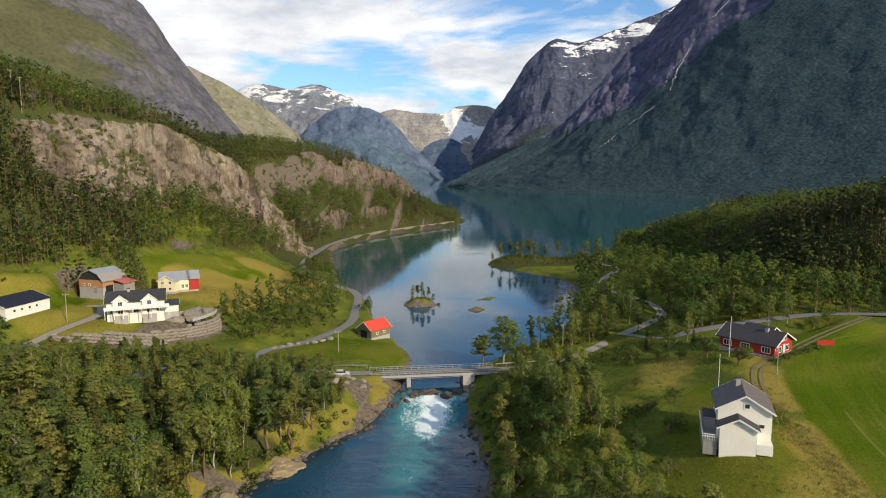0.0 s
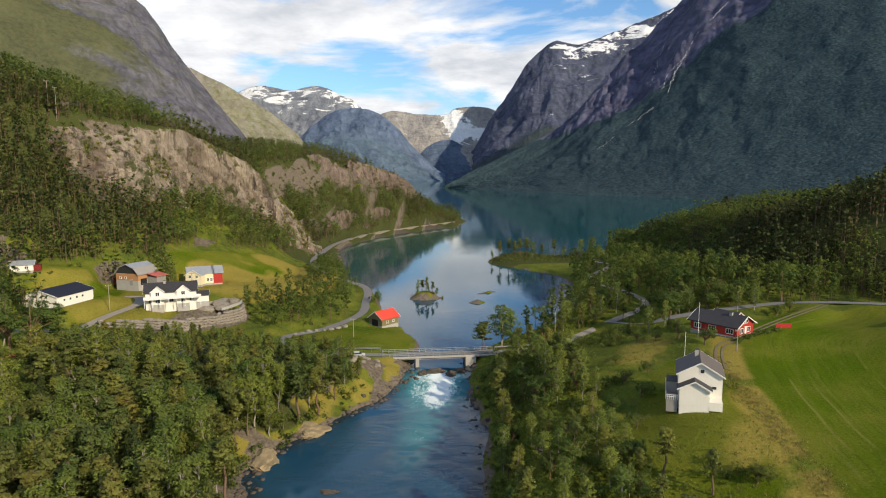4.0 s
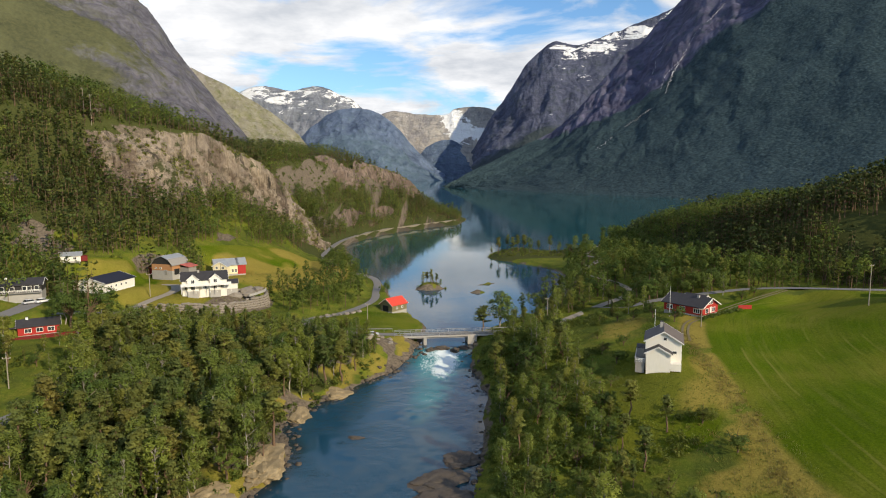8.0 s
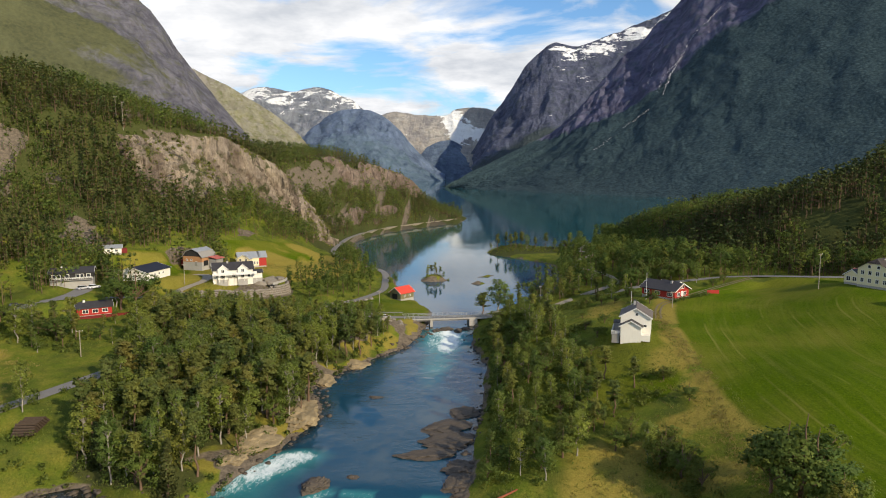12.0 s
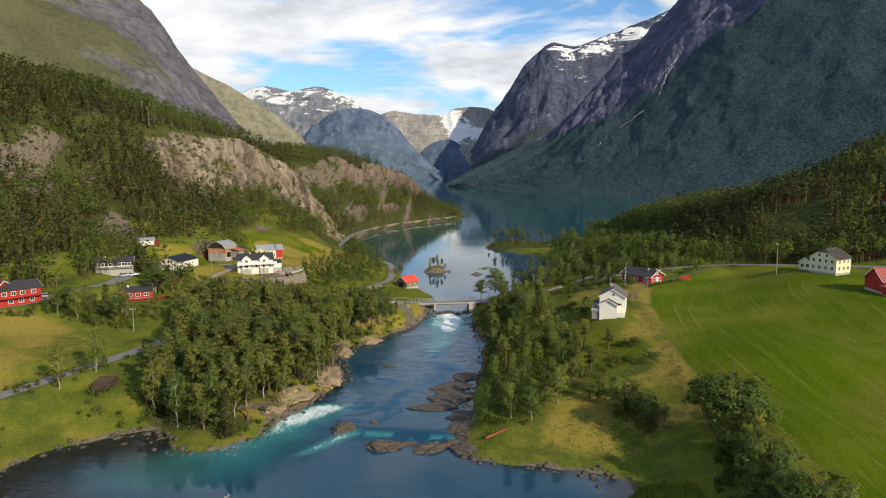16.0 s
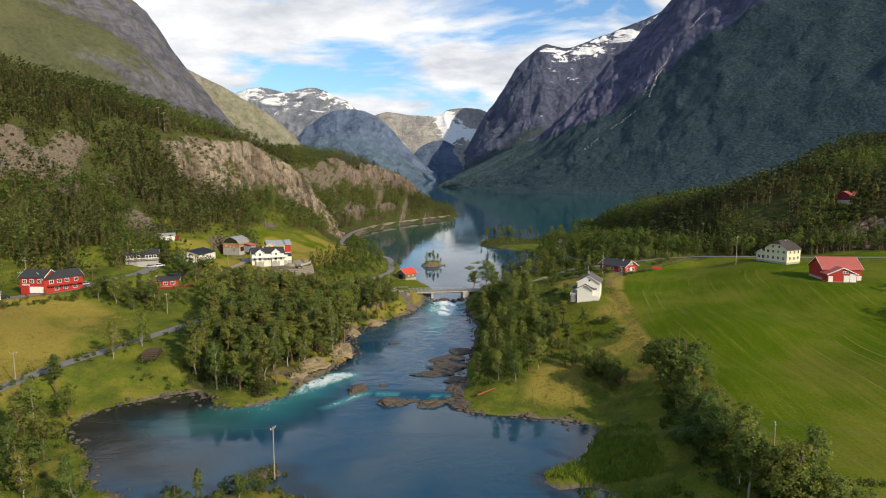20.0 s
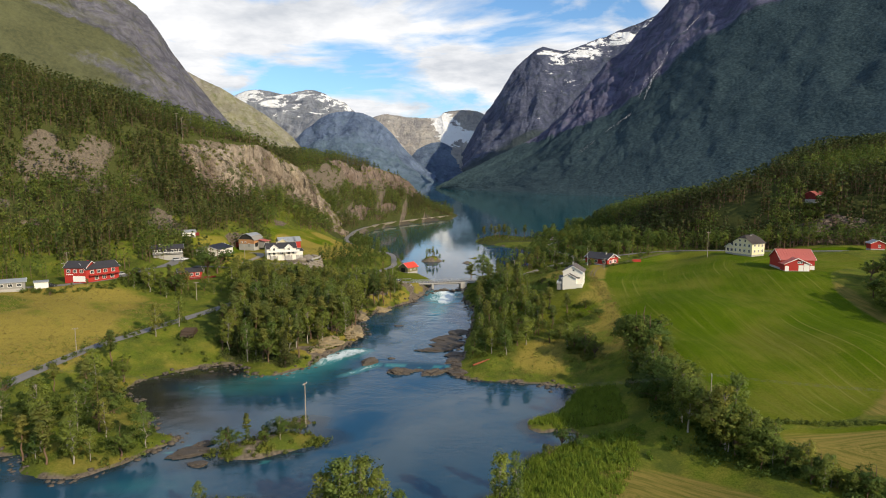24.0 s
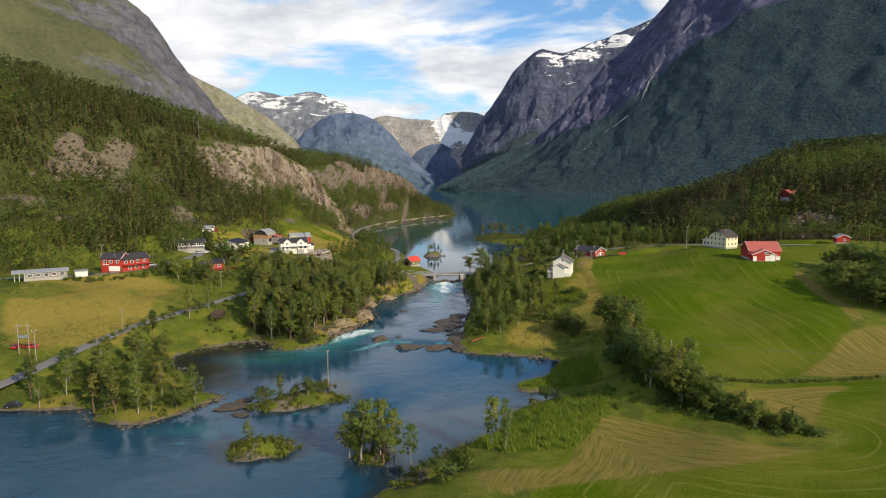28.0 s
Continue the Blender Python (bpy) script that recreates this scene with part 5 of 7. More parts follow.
# trees that stand alone or in small rows
for k, x, y, h in [("broad", 54, 20, 15.5), ("broad", 55.5, 18.5, 13), ("broad", 52.5, 21, 14), ("broad", 51, 24, 9), ("broad", 40, 36, 8), ("broad", 37, 40, 7.5), ("broad", 39, 44, 7), ("birch", 35, 42, 9), ("broad", 42, 31, 6), ("broad", 47, 72, 4.5), ("broad", 22, -27, 5), ("broad", 25, -30, 4.5), ("broad", 18, -34, 4), ("birch", 9, -50, 9), ("broad", 61, 134, 5.5), ("broad", 38, 108, 4.5), ("broad", 36, 116, 4), ("broad", 43, 121, 3.5), ("broad", 31, 104, 5), ("birch", 29, 112, 7), ("broad", 34, 96, 4), ("birch", 27, 122, 8), ("birch", 24, 132, 8), ("broad", 30, 136, 4.5), ("broad", 38, 132, 3.5), ("broad", 48, 150, 4), ("broad", 52, 146, 3.5), ("broad", 44, 158, 4.5), ("birch", 54, 160, 8), ("birch", 60, 164, 8), ("spruce", 50, 166, 6), ("spruce", 58, 154, 5), ("birch", 84, 170, 9), ("birch", 90, 172, 8), ("broad", 95, 168, 4), ("broad", 100, 170, 4), ("pine", 30, 68, 9), ("pine", 34, 78, 9), ("pine", 27, 56, 8), ("birch", -75, -30, 11), ("birch", -86, -40, 11), ("pine", -92, -40, 10), ("birch", -106, -38, 9), ("birch", -112, -28, 11), ("broad", -108, -20, 7), ("birch", -98, -14, 9), ("birch", -100, -4, 8), ("broad", -104, 16, 8), ("birch", -116, -20, 10), ("birch", -103, -26, 14), ("birch", -110, 11, 11), ("pine", -121, -30, 12),
                   ("birch", -108, 46, 12), ("birch", -104, 56, 12), ("pine", -112, 24, 12), ("pine", -96, -34, 11), 
                   ("birch", -84, -30, 10), ("birch", -92, -28, 11), ("pine", -100, -36, 11), ("birch", -116, -34, 9), ("pine", -52, -28, 7),
                   ("birch", -44, -28, 6), ("birch", -57, -30, 5), ("birch", -51, -58, 5), ("birch", -24, -64, 14.5), ("birch", -20, -62, 13.5), ("broad", -22, -60, 11), ("broad", -19, -65, 9), ("birch", -17, -61, 11), ("birch", -27, -62, 11),
                   ("broad", -25, -60, 8), ("birch", -13, -66, 10), ("birch", 5, -60, 12), ("birch", 8, -64, 8), ("broad", -6, -77, 7), ("pine", 33, 62, 9), ("pine", 40, 72, 8), ("broad", 50, 62, 5),
                   ("broad", 57, 142, 6), ("broad", -125, 138, 15), ("broad", -121.5, 141.5, 14), ("birch", -127.5, 139, 14), ("broad", -148, 166, 11),
                   ("birch", -23, 271, 6), ("pine", -19, 271, 7), ("pine", -16, 270, 6), ("pine", -21, 273, 6.5), ("birch", -14, 271, 4), ("pine", -18, 268, 5), ("pine", 22, 392, 12), ("pine", 28, 395, 12), ("pine", 36, 396, 12), ("birch", 44, 392, 11), ("pine", 40, 398, 12), ("pine", 58, 394, 12), ("pine", 32, 391, 11), ("birch", 76, 396, 11), ("birch", 84, 402, 12),
                   ("pine", 50, 392, 9), ("birch", 64, 390, 8), ("broad", 72, 388, 8), ("pine", 17, 391, 7), ("broad", -72, 268, 9), ("broad", -44, 238, 7), ("birch", -40, 246, 8)]:
    if dry_land(x, y, -3.0):
        plant(k, x, y, h, rng, "single trees", z=max(h_at(x, y), float(water_level(x, y))))
for x, y, h in ((199, 194, 9), (194, 199, 10), (206, 192, 8), (201, 189, 11), (212, 195, 12), (190, 204, 12), (196, 208, 13), (208, 211, 14), (214, 205, 13), (186, 196, 11), (193, 190, 10), (206, 184, 9)):
    plant("pine" if h > 9 else "broad", x, y, h, rng, "trees round the hill cabin")
for k, x, y, h in (("pine", 5.1, 174, 10.5), ("birch", 11.6, 176.5, 14), ("birch", 14.5, 178.5, 11)):
    plant(k, x, y, h, rng, "trees by the bridge", wide=1.5)
for x, y, h in ((199, 199, 6), (203, 197, 6), (207, 198, 6), (196, 196, 7), (210, 200, 7)):
    plant("broad", x, y, h, rng, "trees round the hill cabin", wide=1.2)
# the tree row along the ditch and the clump beside the field
for t in np.linspace(0, 1, 64):
    p = np.array([np.interp(t, [0, 0.15, 0.4, 0.55, 0.7, 1], [54, 51, 50, 52, 59, 76]), np.interp(t, [0, 0.15, 0.4, 0.55, 0.7, 1], [18, 2, -18, -36, -46, -59])]) + rng.randn(2) * (2.6 - 1.4 * t)
    k = rng.choice(["broad", "birch"], p=[0.75, 0.25])
    plant(k, p[0], p[1], rng.uniform(6.5, 11.5) * np.interp(t, [0, 0.3, 0.6, 0.75, 1], [0.9, 1.15, 1.4, 0.95, 0.6]) * (0.85 if k == "broad" else 1.0), rng, "tree row along the ditch")
for x, y in scatter(smooth_line([(145, 60), (152, 76), (174, 74), (192, 50), (174, 20), (148, 14), (143, 32)], 4), 64, 3.4, 8):
    plant(rng.choice(["broad", "birch"], p=[0.85, 0.15]), x, y, rng.uniform(8, 12), rng, "trees beside the field")
# shore trees on both sides of the lake's end
STAND = []
for ring, n, sd in (([(20, 205), (34, 222), (52, 262), (58, 330), (80, 330), (84, 262), (70, 222), (40, 186), (26, 180)], 70, 12),
                    ([(-34, 240), (-60, 300), (-80, 330), (-70, 250), (-88, 212), (-62, 182), (-46, 216)], 70, 13),
                    ([(-170, 60), (-130, 150), (-112, 140), (-100, 118), (-112, 100), (-150, 108)], 26, 14),
                    ([(-72, -36), (-80, -42), (-100, -40), (-120, -34), (-127, -8), (-112, 10), (-98, -4), (-84, -16)], 15, 17),
                    ([(-58, -33), (-46, -30), (-38, -24), (-40, -20), (-56, -27)], 9, 18),
                    ([(62, 215), (78, 290), (100, 300), (104, 230), (92, 190), (74, 184)], 90, 19),
                    ([(22, 50), (26, 96), (34, 84), (36, 60), (32, 46)], 12, 14),
                    ([(-118, 96), (-128, 92), (-140, 96), (-150, 106), (-138, 112), (-122, 108)], 16, 20),
                    ([(14, 172), (24, 186), (40, 200), (52, 212), (60, 200), (46, 184), (30, 176)], 46, 16),
                    ([(92, 178), (112, 176), (150, 172), (190, 165), (180, 178), (120, 200), (96, 196)], 34, 15),
                    ([(56, 178), (66, 182), (92, 188), (98, 180), (70, 174)], 22, 21),
                    ([(66, 196), (96, 182), (120, 178), (112, 200), (92, 230), (78, 224)], 46, 22),
                    ([(70, 290), (84, 330), (86, 380), (110, 440), (126, 440), (118, 360), (112, 290), (96, 262)], 120, 23)):
    for x, y in scatter(smooth_line(ring + ring[:1], 3), n, 4.0, sd, lambda x, y: dry_land(x, y, 1.0) and math.hypot(x + 131, y - 130) > 15):
        if sd in (12, 13, 15, 19, 22, 23):
            STAND.append((x, y))
            continue
        k = rng.choice(["birch", "broad", "pine"], p=[0.42, 0.34, 0.24])
        plant(k, x, y, rng.uniform(6, 12) if sd not in (14, 18) else rng.uniform(3, 6), rng, "trees by the lake")


# ---- far woods ----
def forest(name, label, pts, kinds, seed, leaf, lo=8.0, hi=13.0, detail=0.18):
    """Thousands of small trees as one thing."""
    r = np.random.RandomState(seed)
    shapes = [tree_shape(k, 70 + i, 12.0, detail) for i, k in enumerate(kinds)]
    vs, fs, ns, ws, wf, tones, n, m = [], [], [], [], [], [], 0, 0
    stub = tube([(0, 0, -0.6), (0, 0, 9.0)], [0.16, 0.05], 3)
    pts = np.asarray(pts)
    zz = sample(gz_, pts[:, 0], pts[:, 1])
    for (x, y), z in zip(pts, zz):
        (tv, tf), (cv, cf, cn) = shapes[r.randint(len(shapes))]
        s, a = r.uniform(lo, hi) / 12.0, r.rand() * 6.3
        rot = np.array([[math.cos(a), -math.sin(a), 0], [math.sin(a), math.cos(a), 0], [0, 0, 1]]) * s
        vs.append((cv @ rot.T + (x, y, z)).astype(np.float32))
        fs.append(cf + n)
        ns.append((cn @ rot.T / s).astype(np.float32))
        n += len(cv)
        tones.append(np.full(len(cv), r.rand(), np.float32))
        tv, tf = stub
        ws.append((tv @ rot.T + (x, y, z)).astype(np.float32))
        wf.append(tf + m)
        m += len(tv)
    ob = tagged(from_arrays(name, np.vstack(vs), np.vstack(fs), leaf, normals=np.vstack(ns)), label, "forest", kind="stuff")
    set_attr(ob, "tone", np.concatenate(tones))
    trunks = from_arrays("trunks", np.vstack(ws), np.vstack(wf), BARK)
    trunks.parent = ob
    return ob


forest("shore_trees_west", "birches and alders along the western lake shore", [p for p in STAND if p[0] < 0], ["birch", "broad", "birch", "pine"], 35, BROAD, 6, 12, 0.5)
forest("shore_trees_east", "dense birches and pines along the farm roads", [p for p in STAND if p[0] > 0], ["birch", "broad", "pine", "pine"], 37, BROAD, 8, 15, 0.5)


def wood_points(n, x0, x1, y0, y1, seed, test, steep=1.5):
    r = np.random.RandomState(seed)
    p = np.stack([r.uniform(x0, x1, n), r.uniform(y0, y1, n)], -1)
    x, y = p[:, 0], p[:, 1]
    e = 3.0
    slope = np.hypot(sample(gz_, x + e, y) - sample(gz_, x - e, y), sample(gz_, x, y + e) - sample(gz_, x, y - e)) / (2 * e)
    ok = test(x, y, r) & (sample(gd_, x, y) > 3) & (slope < steep - 0.4 * r.rand(n))
    for line, half in ROAD_LINES.values():
        ok &= line_distance(x, y, line)[0] > half + 2.5
    for ring in (FIELD, LAWN, MEADOW, NEAR_FIELD, GREEN):
        ok &= ring_distance(x, y, ring) > 3
    return p[ok]


def on_face(x, y):
    """On the bare rock of the western cliff."""
    d, s, side = line_distance(x, y, CLIFF_LINE)
    return (d * side > -3) & (d * side < 0.85 * np.interp(s, CLIFF_S, CLIFF_WIDTH)) & (s > 0.36) & (s < 0.9)


def on_west(x, y, r):
    return (west_hill(x, y) > 12) & (~on_face(x, y) | (r.rand(len(x)) < 0.10)) & (x < -96) | ((y > 460) & (west_hill(x, y) > 6))


PATCHY = lambda x, y, r: fbm(x, y, 24, 3) + 0.25 * (r.rand(len(x)) - 0.5) > 0.33
west = np.vstack([wood_points(13500, -330, -80, 90, 500, 21, lambda x, y, r: on_west(x, y, r) & PATCHY(x, y, r), 1.75), wood_points(4600, -300, 10, 470, 760, 23, on_west, 1.3),
                  wood_points(5200, -190, 10, 430, 730, 27, lambda x, y, r: (line_distance(x, y, CAPE_LINE)[0] < 23) & PATCHY(x, y, r), 9.0)])
half = fbm(west[:, 0], west[:, 1], 50, 3) + 0.0015 * (sample(gz_, west[:, 0], west[:, 1]) - 45) > 0.52
forest("forest_west_pine", "pine forest over the western hillside", west[half], ["pine", "spruce", "spruce", "pine", "birch"], 31, HILL_PINE, 8, 15, 0.2)
forest("forest_west_birch", "birch and alder woods on the western slope", west[~half], ["birch", "birch", "broad", "birch"], 32, BIRCH_WOOD, 6, 13, 0.2)
east = np.vstack([wood_points(9000, 84, 340, 150, 420, 22, lambda x, y, r: (east_hill(x, y) > 8) & (fbm(x, y, 24, 3) > 0.24), 2.2), wood_points(2600, 100, 420, 400, 820, 24, lambda x, y, r: east_hill(x, y) > 4, 1.8)])
half = fbm(east[:, 0], east[:, 1], 50, 3) > 0.50
forest("forest_east_pine", "dark conifer forest on the eastern hill", east[half], ["pine", "spruce", "pine"], 33, SPRUCE, 9, 16)
forest("forest_east_birch", "birch woods on the eastern hill", east[~half], ["birch", "broad", "birch"], 34, BROAD, 7, 13)
ridge = wood_points(5200, 300, 820, 700, 1010, 25, lambda x, y, r: (spruce_ridge(x, y) > 0) & (east_hill(x, y) < 60), 2.5)
forest("forest_ridge", "black-green spruce forest on the far ridge", ridge, ["spruce", "spruce", "pine"], 36, SPRUCE, 9, 16, 0.15)

# ---- buildings ----
def box(bm, x0, x1, y0, y1, z0, z1):
    v = [bm.verts.new(p) for p in ((x0, y0, z0), (x1, y0, z0), (x1, y1, z0), (x0, y1, z0), (x0, y0, z1), (x1, y0, z1), (x1, y1, z1), (x0, y1, z1))]
    for f in ((3, 2, 1, 0), (4, 5, 6, 7), (0, 1, 5, 4), (1, 2, 6, 5), (2, 3, 7, 6), (3, 0, 4, 7)):
        bm.faces.new([v[i] for i in f])
    return v


def box_part(name, dims, material, parent, label=""):
    bm = bmesh.new()
    box(bm, *dims)
    return part(name, bm, material, parent, label)


def prism(name, outline, y0, y1, material, parent, label=""):
    """An outline in x and z drawn out along y."""
    bm = bmesh.new()
    a, b = [bm.verts.new((x, y0, z)) for x, z in outline], [bm.verts.new((x, y1, z)) for x, z in outline]
    n = len(outline)
    bm.faces.new(a)
    bm.faces.new(b[::-1])
    for i in range(n):
        bm.faces.new((a[i - 1], b[i - 1], b[i], a[i]))
    bmesh.ops.recalc_face_normals(bm, faces=bm.faces)
    return part(name, bm, material, parent, label)


def place(ob, side, x0, x1, y0, y1, u, z):
    """Turn a wall piece, made on the plane y = 0, onto a side of a block."""
    m = {"s": pose(u, y0, z, 0, 0, 0), "n": pose(u, y1, z, 0, 0, 180), "e": pose(x1, u, z, 0, 0, 90), "w": pose(x0, u, z, 0, 0, -90)}[side]
    ob.matrix_basis = WING[-1] @ m
    return ob


def window(parent, side, blk, u, z, w=1.2, h=1.3, bars=1):
    """A frame standing out of the wall, a dark pane and its glazing bars."""
    bm = bmesh.new()
    t = 0.13
    for d in ((-w / 2 - t, w / 2 + t, h, h + t), (-w / 2 - t, w / 2 + t, -t, 0), (-w / 2 - t, -w / 2, 0, h), (w / 2, w / 2 + t, 0, h)):
        box(bm, d[0], d[1], -0.09, 0.02, d[2], d[3])
    for k in range(bars):
        x = -w / 2 + w * (k + 1) / (bars + 1)
        box(bm, x - 0.04, x + 0.04, -0.07, 0.0, 0, h)
    ob = place(part("window", bm, TRIM, parent), side, *blk, u, z)
    pane = box_part("pane", (-w / 2, w / 2, -0.03, 0.01, 0, h), GLASS, ob)
    return ob


def door(parent, side, blk, u, z, w=1.0, h=2.05, material=None):
    ob = place(box_part("door", (-w / 2, w / 2, -0.07, 0.02, 0, h), material or TRIM, parent), side, *blk, u, z)
    box_part("door_frame", (-w / 2 - 0.1, w / 2 + 0.1, -0.05, 0.0, h, h + 0.12), TRIM, ob)
    return ob


def roof_slopes(parent, x0, x1, y0, y1, z, rise, material, over=0.5, thick=0.22, trim=True, ridge=0.5):
    """Two slabs that meet at the ridge, with white boards along the gables."""
    xm = x0 + (x1 - x0) * ridge
    for xe, sgn in ((x0, -1), (x1, 1)):
        run = abs(xm - xe)
        drop = rise / run * over
        out = xe + sgn * over
        prism("roof", [(xm, z + rise), (out, z - drop), (out, z - drop + thick), (xm, z + rise + thick)], y0 - over, y1 + over, material, parent)
        if trim:
            for y in (y0 - over - 0.06, y1 + over):
                prism("bargeboard", [(xm, z + rise - 0.02), (out, z - drop - 0.05), (out, z - drop + thick + 0.03), (xm, z + rise + thick + 0.03)], y, y + 0.06, TRIM, parent)


def block(parent, x0, x1, y0, y1, wall_h, rise, wall, roof, base=0.5, over=0.5, z=0.0, trim=True, roofed=True, foot=CONCRETE):
    """Foundation, walls with gables, and the roof over them."""
    if base > 0:
        box_part("foundation", (x0 + 0.05, x1 - 0.05, y0 + 0.05, y1 - 0.05, z - 2.2, z + base), foot, parent)
    xm = (x0 + x1) / 2
    prism("wall", [(x0, z + base), (x1, z + base), (x1, z + wall_h), (xm, z + wall_h + rise), (x0, z + wall_h)], y0, y1, wall, parent)
    if roofed:
        roof_slopes(parent, x0, x1, y0, y1, z + wall_h + 0.02, rise, roof, over, trim=trim)
    return (x0, x1, y0, y1)


def chimney(parent, x, y, z0, z1, material=CONCRETE, s=0.35):
    ob = box_part("chimney", (x - s, x + s, y - s, y + s, z0, z1), material, parent)
    box_part("chimney_cap", (x - s - 0.08, x + s + 0.08, y - s - 0.08, y + s + 0.08, z1, z1 + 0.12), SLATE, ob)


def railing(parent, pts, h=1.0, material=TRIM, gap=0.5, solid=False):
    """Posts, a top rail and thin balusters between them."""
    for (xa, ya, za), (xb, yb, zb) in zip(pts, pts[1:]):
        ln = math.hypot(xb - xa, yb - ya)
        bm = bmesh.new()
        n = max(1, int(ln / gap))
        for i in range(n + 1):
            box(bm, ln * i / n - 0.04, ln * i / n + 0.04, -0.04, 0.04, 0, h)
        box(bm, 0, ln, -0.06, 0.06, h - 0.1, h)
        box(bm, 0, ln, -0.03, 0.03, h * 0.5, h * 0.5 + 0.12)
        if solid:
            box(bm, 0, ln, -0.02, 0.02, 0.1, h - 0.1)
        ob = part("railing", bm, material, parent)
        ob.matrix_basis = WING[-1] @ pose(xa, ya, za, 0, 0, math.degrees(math.atan2(yb - ya, xb - xa)))


def building(name, label, category, x, y, rz, z=None, group=""):
    ob = tagged(new(name), label, category, group)
    ob.matrix_world = pose(x, y, h_at(x, y) if z is None else z, 0, 0, rz)
    return ob


def row(parent, side, blk, us, z, w=1.2, h=1.3, bars=1):
    for u in us:
        window(parent, side, blk, u, z, w, h, bars)


# white house by the field
b = building("white_house", "white wooden house with dark tiled roof and side deck", "house", 47.8, 101.3, -17, 13.9)
k = block(b, -4.1, 4.1, -4.5, 4.5, 5.7, 2.4, WHITE, BROWN_ROOF, 0.15, foot=WHITE)
window(b, "s", k, 0.3, 6.1, 0.7, 0.7, 0)
row(b, "w", k, (-2.4, 0.2, 2.6), 3.4)
row(b, "e", k, (-2.6, 0.4, 2.8), 3.4)
row(b, "e", k, (-2.6, 2.8), 1.0)
k2 = block(b, -3.9, 1.7, -7.0, -4.5, 3.4, 1.5, WHITE, SLATE, 0.15, foot=WHITE)
box_part("low_wall", (1.7, 4.1, -7.0, -4.52, -0.6, 1.1), WHITE, b)
window(b, "s", k, 2.6, 3.0, 0.8, 0.6, 0)
chimney(b, -0.6, 1.6, 7.2, 9.3)
box_part("deck", (-6.4, -4.15, -6.6, 4.2, 0.6, 0.8), GREY_WOOD, b)
box_part("deck_skirt", (-6.3, -4.2, -6.5, 4.1, -1.8, 0.6), GREY_WOOD, b)
railing(b, [(-4.2, -6.6, 0.8), (-6.4, -6.6, 0.8), (-6.4, 4.2, 0.8)], 1.0, TRIM, 0.35)
box_part("porch_wall", (-6.1, -4.15, -2.4, 1.2, 0.8, 3.2), GREY_WOOD, b)
box_part("porch_roof", (-6.3, -4.12, -2.6, 1.4, 3.2, 3.35), SLATE, b)

# red house with the flagpole
b = building("red_house", "long red wooden house with black roof and white trim", "house", 69.6, 145.6, 41, 15.9)
k = block(b, -4.5, 4.5, -6.5, 6.5, 3.5, 2.2, RED, SLATE, 0.9, 0.7)
row(b, "s", k, (-2.0, 1.9), 1.5, 1.5, 1.2)
row(b, "s", k, (-0.7, 0.8), 4.0, 0.9, 0.8, 0)
row(b, "w", k, (-4.6, 0.2, 4.4), 1.5, 1.8, 1.2, 2)
row(b, "w", k, (-3.0, -1.5), -0.2, 1.0, 0.7, 1)
door(b, "s", k, 0.2, 0.9)
chimney(b, -0.8, -3.0, 4.6, 6.4)
k = block(b, 4.5, 10.5, -1.0, 5.5, 3.1, 1.6, RED, SLATE, 0.6, 0.5)
row(b, "s", k, (6.0, 8.6), 1.3, 1.3, 1.2)
hedge_box = building("garden_fence", "bright red board fence beside the house", "fence", 87.5, 148.0, 8, 16.5)
for i in range(9):
    box_part("board", (-2.2 + i * 0.5, -1.76 + i * 0.5, -0.05, 0.05, 0, 1.6), RED, hedge_box)
box_part("rail", (-2.2, 2.3, 0.05, 0.12, 1.1, 1.22), RED, hedge_box)

# red barn
b = building("red_barn", "big red barn with faded red roof and white doors", "barn", 136.5, 99.0, 86, 21.2)
k = block(b, -5.5, 5.5, -8.8, 4.6, 4.4, 3.6, RED, PINK_ROOF, 1.0, 0.5)
box_part("plinth_wall", (-5.56, -5.5, -8.8, -5.4, 0.2, 1.9), TRIM, b, "white plastered wall foot")
WING.append(pose(-5.0, -0.3, 0, 0, 0, -90))
k = block(b, -5.0, 5.0, -4.2, 0.0, 3.0, 2.2, RED, PINK_ROOF, 0.3, 0.5)
for u, w, h in ((-4.0, 1.5, 2.0), (1.5, 1.9, 2.3), (3.7, 2.2, 3.0)):
    door(b, "s", k, u, 0.1, w, h)
row(b, "s", k, (0.5, 1.5), 3.3, 0.6, 0.7, 0)
WING.pop()
# roof sheets of the barn overlap along raised seams
for i in range(13):
    y = -8.7 + i * 1.1
    for sgn in (-1, 1):
        prism("roof_seam", [(sgn * 0.05, 8.27), (sgn * 5.9, 4.42), (sgn * 5.9, 4.50), (sgn * 0.05, 8.36)], y, y + 0.08, PINK_ROOF, b)

